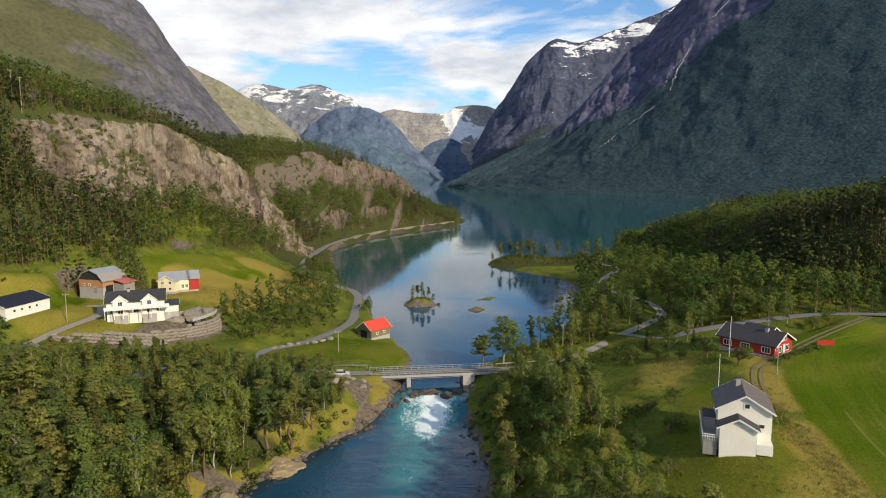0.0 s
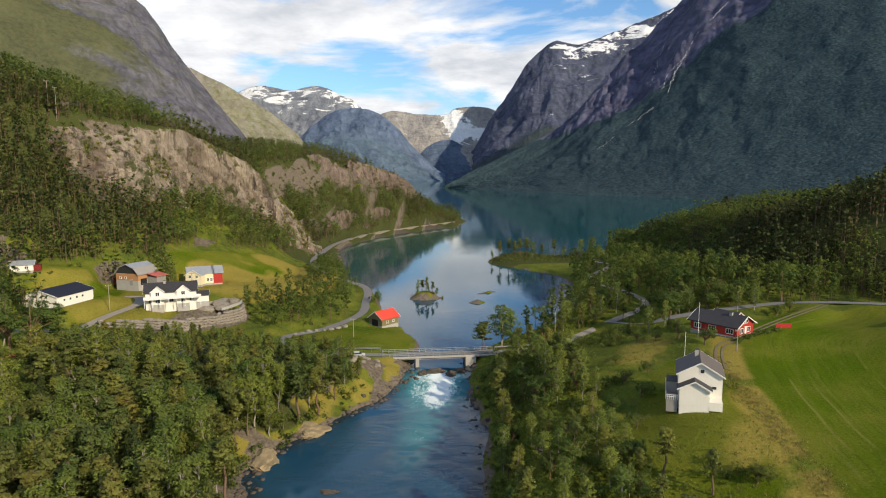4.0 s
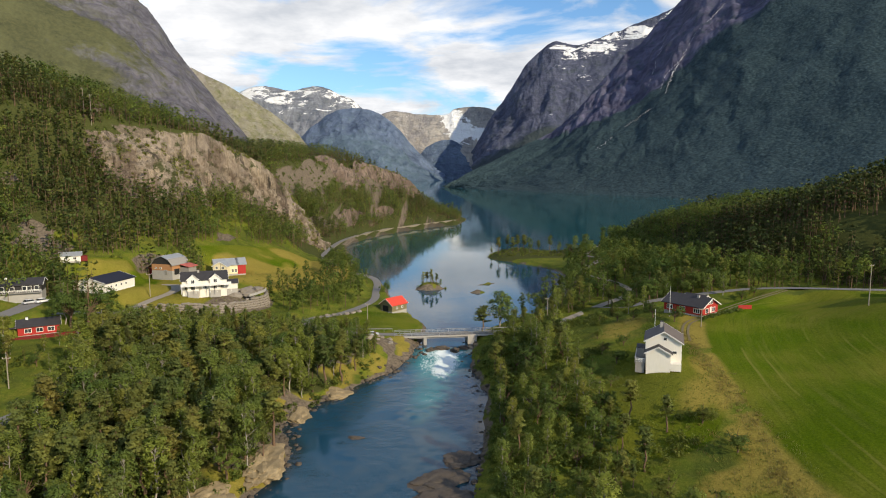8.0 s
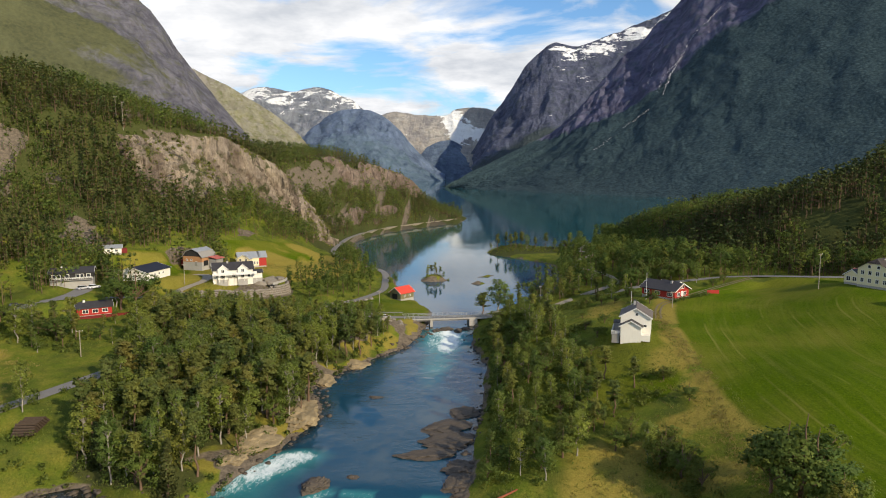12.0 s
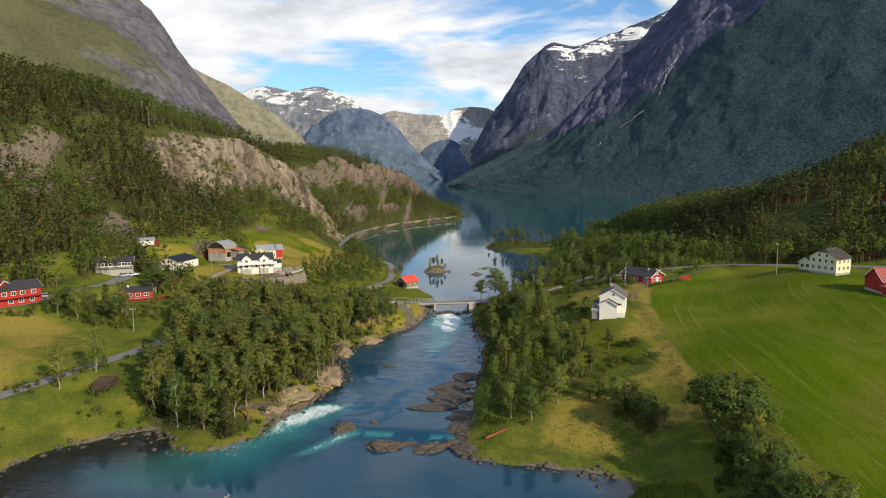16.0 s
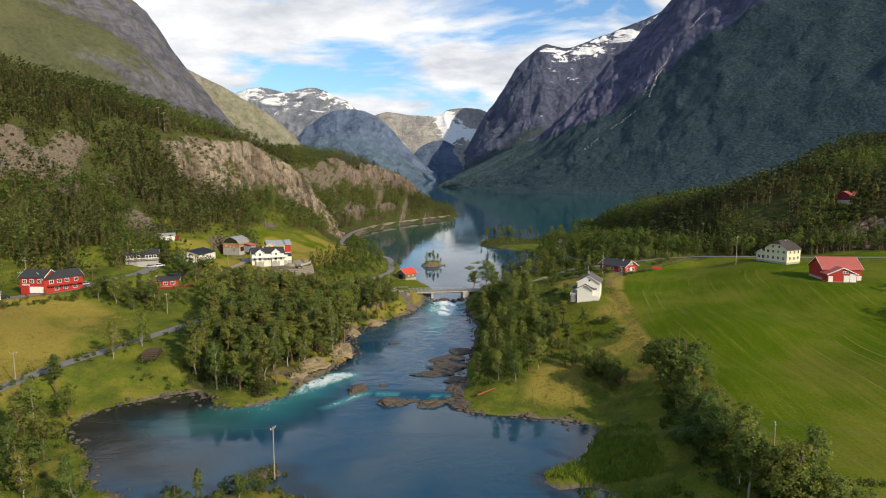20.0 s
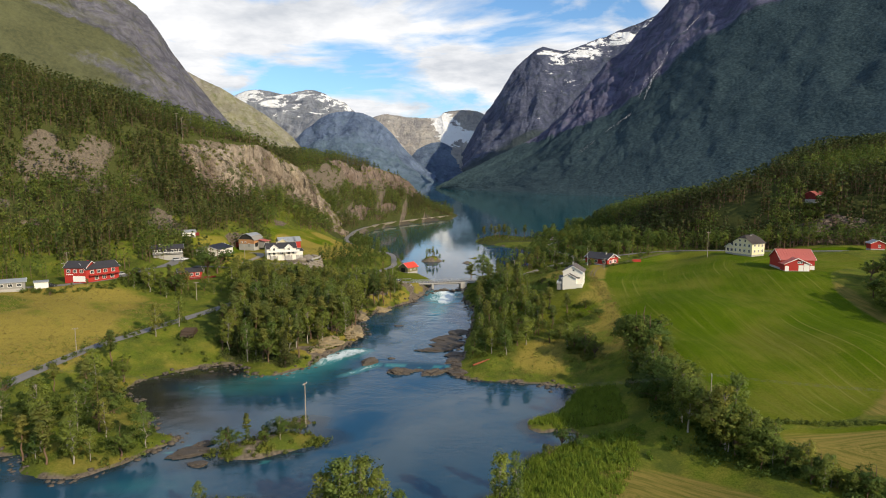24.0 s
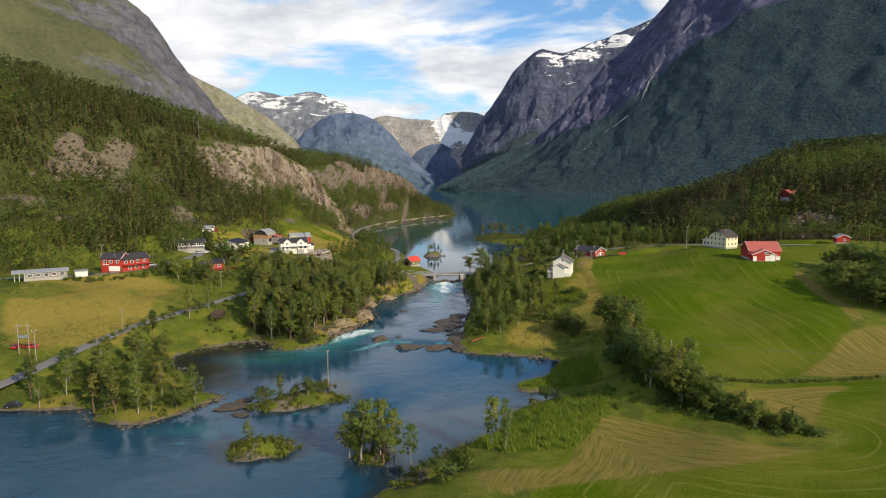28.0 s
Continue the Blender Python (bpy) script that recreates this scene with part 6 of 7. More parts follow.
# cream farmhouse with a hipped roof
b = building("cream_house", "tall cream farmhouse with a grey half-hipped roof", "house", 133.5, 128.0, -60, 23.2)
CREAM_PALE = boards("pale cream boards", (0.76, 0.70, 0.46), (0.68, 0.62, 0.38))
box_part("foundation", (-4.9, 4.9, -4.4, 4.4, -2.0, 0.6), CONCRETE, b)
box_part("wall", (-5, 5, -4.5, 4.5, 0.6, 6.0), CREAM_PALE, b)
k = (-5, 5, -4.5, 4.5)
bm = bmesh.new()
rim = {}
for sy in (-1, 1):
    for sx in (-1, 1):
        rim["eave", sx, sy] = bm.verts.new((sx * 5.6, sy * 5.0, 5.6))
        rim["clip", sx, sy] = bm.verts.new((sx * 2.2, sy * 5.0, 7.95))
    rim["ridge", sy] = bm.verts.new((0, sy * 3.2, 9.47))
    bm.faces.new([rim["clip", -sy, sy], rim["ridge", sy], rim["clip", sy, sy]][::-1])
for sx in (-1, 1):
    loop = [rim["eave", sx, -1], rim["eave", sx, 1], rim["clip", sx, 1], rim["ridge", 1], rim["ridge", -1], rim["clip", sx, -1]]
    bm.faces.new(loop if sx > 0 else loop[::-1])
bmesh.ops.solidify(bm, geom=bm.faces[:], thickness=0.2)
prism("gable", [(-5, 6.0), (5, 6.0), (2.3, 7.75), (-2.3, 7.75)], -4.5, 4.5, CREAM_PALE, b)
row(b, "s", k, (-1.4, 1.4), 6.3, 0.8, 0.9, 0)
part("roof", bm, BROWN_ROOF, b, "grey half-hipped roof")
for z in (1.6, 4.1):
    row(b, "s", k, (-3.4, -1.1, 1.2, 3.5), z, 0.9, 1.2)
    row(b, "e", k, (-2.6, 0.2, 2.8), z, 0.9, 1.2)
    row(b, "w", k, (-2.6, 2.6), z, 0.9, 1.2)
chimney(b, 0.4, 0.2, 8.2, 9.4)
k = block(b, -10.0, -5.0, -3.0, 3.0, 3.0, 1.8, CREAM_PALE, SLATE, 0.5, 0.4)
row(b, "s", k, (-8.6, -6.6), 1.2)
b = building("small_barn", "small barn with a red tiled roof behind the farmhouse", "barn", 136.5, 143, 10, 22.5)
block(b, -2.6, 2.6, -3, 3, 2.4, 1.6, RED, PINK_ROOF, 0.4)
b = building("small_shed", "small red shed with grey tin roof", "shed", 205, 148, -10, 23.6)
k = block(b, -3.2, 3.2, -2.6, 2.6, 3.0, 1.4, RED, TIN, 0.4)
window(b, "s", k, 0.6, 1.2, 0.9, 1.0)
b = building("hill_cabin", "red-roofed cabin among the hillside trees", "cabin", 204, 203, -60)
k = block(b, -3.0, 3.0, -4.5, 4.5, 3.2, 1.6, DARK_RED, PINK_ROOF, 0.4, trim=False)
row(b, "e", k, (-2.4, 0, 2.4), 1.3)

# west farm
b = building("white_garage", "long white garage with a blue-black roof", "garage", -136.0, 177.0, -9, 16.6)
k = block(b, -6.6, 6.6, -8.0, 8.0, 3.3, 1.9, WHITE, NAVY_ROOF, 0.5, 0.4, foot=TRIM)
row(b, "e", k, (-5.0, -2.4, 0.4, 3.0), 1.5, 0.8, 0.7, 0)
row(b, "s", k, (-2.5, 2.0), 1.5, 0.8, 0.7, 0)
b = building("ochre_barn", "orange-brown wooden barn with grey tin roof", "barn", -126.0, 209.0, -16, 17.2)
k = block(b, -5.2, 5.2, -4.8, 4.8, 4.6, 0.0, OCHRE, TIN, 2.0, 0.5, roofed=False)
prism("gable", [(-5.2, 4.6), (5.2, 4.6), (3.4, 6.6), (0, 7.9), (-3.4, 6.6)], -4.8, 4.8, BLACK_WOOD, b, "dark upper gable boards")
for sgn in (-1, 1):
    prism("roof", [(0, 7.95), (sgn * 3.45, 6.62), (sgn * 3.45, 6.84), (0, 8.17)], -5.4, 5.4, TIN, b)
    prism("roof", [(sgn * 3.45, 6.62), (sgn * 5.75, 4.1), (sgn * 5.75, 4.34), (sgn * 3.45, 6.86)], -5.4, 5.4, GREY_WOOD, b)
box_part("barn_door", (5.2, 5.28, -3.6, -0.6, 0.2, 2.6), GAP_SHADE, b, "black panel as the shade in an open doorway")
door(b, "s", k, 2.0, 0.2, 1.4, 2.0, GREY_WOOD)
row(b, "s", k, (-3.0, -0.6), 2.6, 0.7, 0.6, 0)
box_part("annex_wall", (5.25, 9.6, -0.2, 4.6, -0.6, 3.0), GREY_WOOD, b)
prism("annex_roof", [(5.0, 4.2), (10.2, 3.2), (10.2, 3.4), (5.0, 4.45)], -0.8, 5.2, PINK_ROOF, b, "rusty red lean-to roof")
box_part("lean_to", (-8.6, -5.25, -2.4, 3.4, -0.4, 2.2), DARK_RED, b)
prism("lean_to_roof", [(-9.0, 2.2), (-5.1, 3.0), (-5.1, 3.2), (-9.0, 2.4)], -2.8, 3.8, PINK_ROOF, b)

b = building("white_farmhouse", "white farmhouse with black roof, front gables and veranda", "house", -102.0, 186.0, -66, 14.6)
k = block(b, -4.0, 4.0, -8.0, 8.0, 4.8, 2.4, WHITE, SLATE, 0.6, 0.6, foot=WHITE)
row(b, "e", k, (-6.4, -3.6, 0.0, 3.6, 6.4), 1.3, 1.3, 1.3)
row(b, "s", k, (-1.8, 1.8), 1.4)
row(b, "s", k, (-1.2, 1.2), 3.9, 0.9, 0.9, 0)
for y in (-4.2, 3.8):
    WING.append(pose(0.6, y, 0, 0, 0, 90))
    kk = block(b, -2.0, 2.0, -4.4, 0.0, 5.0, 1.7, WHITE, SLATE, 0.6, 0.35)
    window(b, "s", kk, 0, 3.6, 1.1, 1.2)
    window(b, "s", kk, 0, 1.2, 1.3, 1.2)
    WING.pop()
box_part("veranda", (4.8, 7.2, -8.4, 9.4, 2.7, 2.9), TRIM, b)
for i in range(8):
    box_part("post", (7.0, 7.16, -8.3 + i * 2.5, -8.14 + i * 2.5, 0, 2.7), TRIM, b)
railing(b, [(7.15, -8.4, 2.9), (7.15, 9.4, 2.9)], 0.95, TRIM, 0.5, True)
chimney(b, 0.4, -2.0, 6.4, 8.0)
k3 = block(b, -3.4, 3.4, 8.0, 12.0, 2.6, 0.9, WHITE, SLATE, 0.4, 0.4)

b = building("yellow_house", "cream yellow house with grey roof and red end", "house", -109.5, 231.5, -62, 13.4)
k = block(b, -4.0, 4.0, -6.5, 3.4, 4.8, 2.3, CREAM, TIN, 0.6, 0.5, trim=False)
k2 = block(b, -4.0, 4.0, 3.4, 7.0, 4.8, 2.3, RED, TIN, 0.4, 0.5, trim=False)
WING.append(pose(0.5, -1.6, 0, 0, 0, 62))
kk = block(b, -3.2, 3.2, -6.2, 0.0, 4.6, 1.9, CREAM, TIN, 0.6, 0.4)
for z in (1.2, 3.5):
    row(b, "s", kk, (-1.4, 1.4), z, 0.9, 1.0)
WING.pop()
row(b, "e", k, (1.2, 2.6), 1.4, 0.8)

b = building("black_house", "black and white house with long upper windows", "house", -150.5, 151.6, -64.5, 17.8)
box_part("lower_wall", (-3.8, 3.8, -6.4, 6.4, -1.5, 2.7), CONCRETE, b, "pale plastered ground floor")
k = block(b, -4.2, 4.2, -7.0, 7.0, 5.2, 1.5, BLACK_WOOD, SLATE, 2.7, 0.6, foot=CONCRETE)
row(b, "e", k, (-5.6, -4.2, -1.4, 2.2, 3.4, 5.6), 3.4, 1.2, 1.2, 0)
row(b, "s", k, (-2.6, -0.4, 1.8), 3.4, 1.3, 1.3, 0)
box_part("dark_entry", (3.8, 3.86, -3.4, -1.4, -0.4, 2.1), GAP_SHADE, b, "black panel as the shade of a recessed entrance")
row(b, "e", (-3.8, 3.8, -6.4, 6.4), (-4.6, 0.4, 3.6), 0.5, 1.4, 1.2, 1)
railing(b, [(5.2, -7.0, 2.7), (5.2, 7.0, 2.7)], 0.9, TRIM, 0.6)
box_part("balcony", (4.2, 5.3, -7.0, 7.0, 2.5, 2.7), GREY_WOOD, b)
chimney(b, 0.3, -3.6, 5.8, 7.4, TRIM)

b = building("red_bungalow", "low red house with dark roof and brown terrace", "house", -133.4, 133.5, -57, 10.8)
k = block(b, -3.6, 3.6, -4.4, 6.4, 2.9, 1.5, RED, SLATE, 0.3, 0.5)
row(b, "e", k, (-1.8, 1.2, 4.2), 1.1, 1.6, 1.1)
prism("porch_roof", [(-2.6, 2.5), (3.0, 2.5), (3.0, 2.75), (-2.6, 2.75)], -9.0, -4.5, SLATE, b)
for x in (-2.3, 2.6):
    box_part("post", (x, x + 0.16, -8.8, -8.64, 0, 2.5), TRIM, b)
box_part("terrace", (3.6, 7.2, -8.6, 12.0, -2.6, 0.1), DARK_RED, b)
railing(b, [(7.1, -8.6, 0.1), (7.1, 12.0, 0.1)], 0.6, DARK_RED, 0.6, True)
chimney(b, 0.2, -2.0, 4.0, 5.2, TRIM)

b = building("red_guesthouse", "large red guesthouse with black roofs and white windows", "house", -159.7, 94.0, -35, 15.2)
k = block(b, -8.4, 0.0, 0.0, 14.0, 5.2, 2.2, RED, SLATE, 2.2, 0.5, foot=RED)
row(b, "e", k, (2.6, 5.4, 8.2, 11.6), 3.3, 1.3, 1.2)
row(b, "e", k, (4.4, 7.6, 11.0), 0.6, 1.3, 1.3)
box_part("balcony", (0.0, 1.5, 1.0, 13.6, 2.3, 2.5), DARK_RED, b)
railing(b, [(1.4, 1.0, 2.5), (1.4, 13.6, 2.5)], 0.9, RED, 0.5, True)
chimney(b, -4.2, 3.0, 6.6, 8.6, RED)
WING.append(pose(0, 0, 0, 0, 0, 125))
k = block(b, 0.0, 8.0, 0.0, 9.2, 6.0, 2.2, RED, SLATE, 2.4, 0.5, foot=RED)
WING.pop()
WING.append(pose(0, 0, 0, 0, 0, 35))
k = (-9.2, 0.0, 0.0, 8.0)
box_part("plinth", (-5.6, -0.3, -0.08, 0.0, 0, 2.4), TRIM, b)
row(b, "s", k, (-7.4, -4.6, -1.8), 3.9, 1.3, 1.2)
# plain bars stand for the lettering on the wall
for u, w in ((-8.4, 0.5), (-7.7, 0.7), (-6.8, 0.5), (-6.1, 0.6)):
    box_part("sign_bar", (u, u + w, -0.08, 0.0, 2.9, 3.3), TRIM, b)
WING.pop()

b = building("grey_motel", "long low grey building with an open carport", "house", -186.5, 77.0, -57, 14.2)
k = (-3.6, 3.6, -10.0, 10.0)
box_part("foundation", (-3.5, 3.5, -6.0, 10.0, -2.0, 1.0), CONCRETE, b)
box_part("wall", (-3.6, 3.6, -6.0, 10.0, 1.0, 3.6), GREY_WOOD, b)
roof_slopes(b, -3.6, 3.6, -10.0, 10.0, 3.6, 0.8, TIN, 0.6)
row(b, "e", k, (-4.0, -1.0, 2.0, 5.0, 8.0), 1.8, 1.4, 1.1)
for u in (-9.8, -8.0, -6.2):
    box_part("post", (3.4, 3.56, u, u + 0.16, 0, 3.6), TRIM, b)
box_part("white_shed", (-2.0, 2.6, 13.0, 18.0, -1.0, 2.6), WHITE, b)
box_part("shed_roof", (-2.4, 3.0, 12.7, 18.3, 2.6, 2.8), TIN, b)

b = building("boathouse", "boathouse with bright red roof and dark open front", "boathouse", -31.3, 209.1, -38, 2.2)
OLIVE = boards("olive brown boards", (0.20, 0.18, 0.09), (0.15, 0.135, 0.07))
k = block(b, -3.4, 3.4, -4.4, 4.4, 3.0, 2.3, OLIVE, RED_ROOF, 0.3, 0.5)
box_part("opening", (-1.9, 1.3, -4.48, -4.38, 0.0, 2.5), GAP_SHADE, b, "black panel as the shade in the boathouse door")
row(b, "e", k, (-1.6, 1.6), 1.2, 0.8, 0.7, 0)
b = building("hillside_shed", "small grey-roofed shed with a red porch", "shed", -154, 186, -60, 25.5)
k = block(b, -2.6, 2.6, -3.4, 3.4, 2.5, 1.0, WHITE, TIN, 0.3)
row(b, "e", k, (-1.6, 1.4), 1.0, 1.0, 0.8)
box_part("porch", (-1.6, 1.8, 3.4, 5.6, 0, 2.0), DARK_RED, b)

# ---- roads and bridge ----
def ribbon(name, label, line, half, material, lift=0.06):
    d = np.gradient(line[:, :2], axis=0)
    d /= np.linalg.norm(d, axis=1)[:, None]
    nrm = np.stack([-d[:, 1], d[:, 0]], -1)
    offs = np.linspace(-half, half, 5)
    p = np.stack([np.stack([line[:, 0] + nrm[:, 0] * o, line[:, 1] + nrm[:, 1] * o, line[:, 2] + lift - 0.03 * abs(o)], -1) for o in offs], 1)
    ob = from_arrays(name, p.reshape(-1, 3), grid_faces(len(line), 5), material, True)
    return tagged(ob, label, "road", kind="structure")


WORN = plain("trodden earth and grass", (0.13, 0.105, 0.055), (0.22, 0.18, 0.10), 0.5, 0.95, 0.4, fine=6.0)
for name, (line, half) in ROAD_LINES.items():
    if name == "field_track":
        d = np.gradient(line[:, :2], axis=0)
        d /= np.linalg.norm(d, axis=1)[:, None]
        for rut, off in (("field_track_1", -0.75), ("field_track_2", 0.75)):
            ribbon(rut, "worn wheel rut of an earth field track", np.column_stack([line[:, 0] - d[:, 1] * off, line[:, 1] + d[:, 0] * off, line[:, 2]]), 0.32, WORN, 0.04)
        continue
    gravel = name in ("farm_drive", "hill_road")
    ribbon(name, "narrow gravel track" if gravel else "narrow grey asphalt road", line, half, GRAVEL if gravel else ASPHALT)

bridge = tagged(new("bridge"), "concrete road bridge with grey rails over the rapids", "bridge")
bridge.matrix_world = pose(-8.5, 166.2, 3.3, 0, 0, 9)
box_part("deck", (-18.0, 17.5, -2.7, 2.7, -0.55, 0.0), CONCRETE, bridge)
box_part("roadway", (-17.9, 17.4, -2.2, 2.2, 0.0, 0.06), ASPHALT, bridge)
for x in (-16.6, 9.5):
    box_part("abutment", (x - 1.6, x + 1.6, -2.9, 2.9, -5.0, -0.55), CONCRETE, bridge)
box_part("pier", (-7.6, -6.5, -2.6, 2.6, -5.6, -0.55), CONCRETE, bridge)
box_part("beam", (-16, 9.5, -2.0, -1.5, -1.1, -0.55), CONCRETE, bridge)
box_part("beam", (-16, 9.5, 1.5, 2.0, -1.1, -0.55), CONCRETE, bridge)
for y in (-2.55, 2.55):
    for i in range(19):
        x = -17.6 + i * 1.94
        box_part("rail_post", (x - 0.06, x + 0.06, y - 0.06, y + 0.06, 0, 1.05), METAL, bridge)
    for z in (0.45, 0.95):
        box_part("rail", (-17.7, 17.4, y - 0.05, y + 0.05, z, z + 0.14), METAL, bridge)
for i, (x0, y0, x1, y1) in enumerate([(9, 170.9, 26, 173.2), (8, 166.2, 25, 168.6), (-42, 167.2, -27, 166.6)]):
    g = tagged(new("guard_rail"), "grey steel guard rail beside the road", "guard rail", "guard rails")
    a = math.degrees(math.atan2(y1 - y0, x1 - x0))
    ln = math.hypot(x1 - x0, y1 - y0)
    g.matrix_world = pose(x0, y0, 3.6, 0, -2, a)
    box_part("rail", (0, ln, -0.04, 0.04, 0.5, 0.85), METAL, g)
    for k in range(int(ln / 3) + 1):
        box_part("post", (k * 3, k * 3 + 0.1, -0.05, 0.05, -0.6, 0.7), METAL, g)

# low wall between the lake road and the water
road_wall = tagged(new("road_wall"), "pale concrete kerb wall between lake road and water", "wall")
kerb = ROAD_LINES["lake_road"][0]
kerb = kerb[kerb[:, 1] > 395]
kt = np.gradient(kerb[:, :2], axis=0)
kt /= np.linalg.norm(kt, axis=1)[:, None]
kerb = np.column_stack([kerb[:, 0] - kt[:, 1] * 2.4, kerb[:, 1] + kt[:, 0] * 2.4, kerb[:, 2]])
for a, c in zip(kerb[:-1], kerb[1:]):
    ob = box_part("kerb_block", (0, float(np.linalg.norm(c[:2] - a[:2])) - 0.03, -0.2, 0.2, -2.4, 0.30), PALE_CONCRETE, road_wall)
    ob.matrix_basis = pose(a[0], a[1], a[2], 0, 0, math.degrees(math.atan2(c[1] - a[1], c[0] - a[0])))

# ---- terrace wall of blasted stone ----
wall = tagged(new("stone_wall"), "dry-stacked wall of pale blasted stone below the farmhouse", "wall")
wline = smooth_line([(-116, 166, 11.5), (-106, 168, 10.8), (-97, 170, 9.8), (-89, 174, 8.6), (-83, 184, 7.4), (-80.5, 195, 6.6), (-83, 204, 7.0)], 8)
wr = np.random.RandomState(4)
wn_ = len(wline) - 1
for level in range(6):
    for i in range(44):
        if level > 1.4 + 4.6 * i / 44 + 0.8 * wr.rand():
            continue
        t = (i + 0.5 * (level % 2) + wr.rand() * 0.3) / 44.6 * wn_
        j = min(int(t), wn_ - 1)
        p = wline[j] * (1 - (t - j)) + wline[j + 1] * (t - j)
        d = wline[j + 1] - wline[j]
        st = new("stone", PALE[wr.randint(3)])
        st.parent = wall
        st.matrix_basis = pose(p[0] - level * 0.22, p[1] + level * 0.22, p[2] - 0.4 + level * 0.85, 0, 0, math.degrees(math.atan2(d[1], d[0])) + wr.uniform(-12, 12)) @ Matrix.Diagonal((0.9 + 0.6 * wr.rand(), 0.8, 0.62 + 0.30 * wr.rand(), 1))
cap = tagged(new("parapet"), "pale concrete parapet on the stone terrace", "wall")
for i in range(32, wn_ - 5):
    a, c = wline[i], wline[i + 1]
    ob = box_part("parapet_block", (0, float(np.linalg.norm(c[:2] - a[:2])) + 0.02, -0.2, 0.2, 0, 0.9), CONCRETE, cap)
    ob.matrix_basis = pose(a[0] - 1.4, a[1] + 1.4, 12.2, 0, 0, math.degrees(math.atan2(c[1] - a[1], c[0] - a[0])))
for i, (x, y, s) in enumerate([(-91, 188, 3.2), (-88, 194, 3.6), (-86, 200, 2.8), (-90, 202, 2.6), (-93, 196, 2.4), (-86, 190, 2.4)]):
    rock("rock_outcrop", "bare pale rock knoll beside the farmhouse", x, y, 12.0, s, s * 0.9, s * 0.75, i * 50, PALE[i % 3], "rocks by the farmhouse")
for i, (x, y) in enumerate([(-57, 187), (-55, 189), (-53, 190.5), (-50.5, 191.5), (-48, 192.5), (-46, 194), (-59, 185), (-44, 197), (-31, 158), (-33, 156), (-29, 155), (-35, 158), (-27, 158), (-30, 151), (-33, 150), (-26, 153)]):
    s = 0.7 + 0.5 * ((i * 37) % 10) / 10
    rock("field_stone", "pale loose stone beside the road", x, y, h_at(x, y) + 0.1, s * 1.3, s, s, i * 41, PALE[i % 3], "stones by the bridge")


# ---- poles and wires ----
def rod(bm, a, b, r0, r1, sides=8):
    v, f = tube([a, b], [r0, r1], sides)
    vs = [bm.verts.new(p) for p in v]
    for t in f:
        bm.faces.new([vs[i] for i in t])
    bm.faces.new(vs[-sides:])


def power_pole(x, y, z, h, turn=0, lean=0.0):
    ob = tagged(new("power_pole"), "grey wooden power pole with a crossarm", "pole", "power poles")
    ob.matrix_world = pose(x, y, z, 0, lean, turn)
    bm = bmesh.new()
    rod(bm, (0, 0, -0.8), (0, 0, h), 0.15, 0.10)
    part("shaft", bm, POLE_WOOD, ob)
    box_part("crossarm", (-0.9, 0.9, -0.06, 0.06, h - 0.35, h - 0.2), POLE_WOOD, ob)
    for k in (-0.8, 0, 0.8):
        bm = bmesh.new()
        rod(bm, (k, 0, h - 0.2), (k, 0, h + 0.08), 0.05, 0.04, 6)
        part("insulator", bm, TRIM, ob)
    return ob


POLES = [(-41, -15.5, -2.0, 10.6), (56.4, -26, 5.6, 9.2), (140, -40, 5.0, 10), (-135, -6, 2.0, 10), (67, 129, 15.0, 6.0), (117, 134, 21.8, 11.5), (-120, 179, 14.5, 7.5), (-102, 203, 15, 7.5),
         (-38, 181, 3.2, 7.5), (30, 185, 5.5, 7), (-112, 92, 7.6, 8), (-170, 96, 15, 8), (-123, 24, 3.6, 9), (-176, 108, 18, 8)]
for i, (x, y, z, h) in enumerate(POLES):
    power_pole(x, y, min(z, h_at(x, y)) if i != 0 else z, h + max(0, z - h_at(x, y)) if i else h, 70 if i < 4 else 20)


def wire(a, b, sag, offset):
    a, b = Vector(a), Vector(b)
    pts = []
    for k in range(25):
        t = k / 24
        p = a.lerp(b, t)
        p.z -= sag * 4 * t * (1 - t)
        pts.append((p.x, p.y + offset, p.z))
    v, f = tube(pts, [0.012] * 25, 4)
    ob = from_arrays("wire", v, f, WIRE)
    return tagged(ob, "thin overhead power line across the river", "wire", "power lines")


for off in (-0.8, 0.0, 0.8):
    wire((-41, -15.5, 8.6), (56.4, -26, 14.8), 2.2, off)
    wire((56.4, -26, 14.8), (140, -40, 15.0), 1.6, off)
    wire((-135, -6, 12.0), (-41, -15.5, 8.6), 2.0, off)


def flagpole(x, y, z, h):
    ob = tagged(new("flagpole"), "tall white flagpole in the garden", "flagpole", "flagpoles")
    ob.matrix_world = pose(x, y, z)
    bm = bmesh.new()
    rod(bm, (0, 0, -0.5), (0, 0, h), 0.09, 0.045)
    part("shaft", bm, TRIM, ob)
    bm = bmesh.new()
    bmesh.ops.create_uvsphere(bm, u_segments=10, v_segments=6, radius=0.12, matrix=Matrix.Translation((0, 0, h + 0.08)))
    part("finial", bm, METAL, ob)
    bm = bmesh.new()
    rod(bm, (0, 0, -0.5), (0, 0, 0.5), 0.16, 0.16)
    part("base", bm, CONCRETE, ob)
    return ob


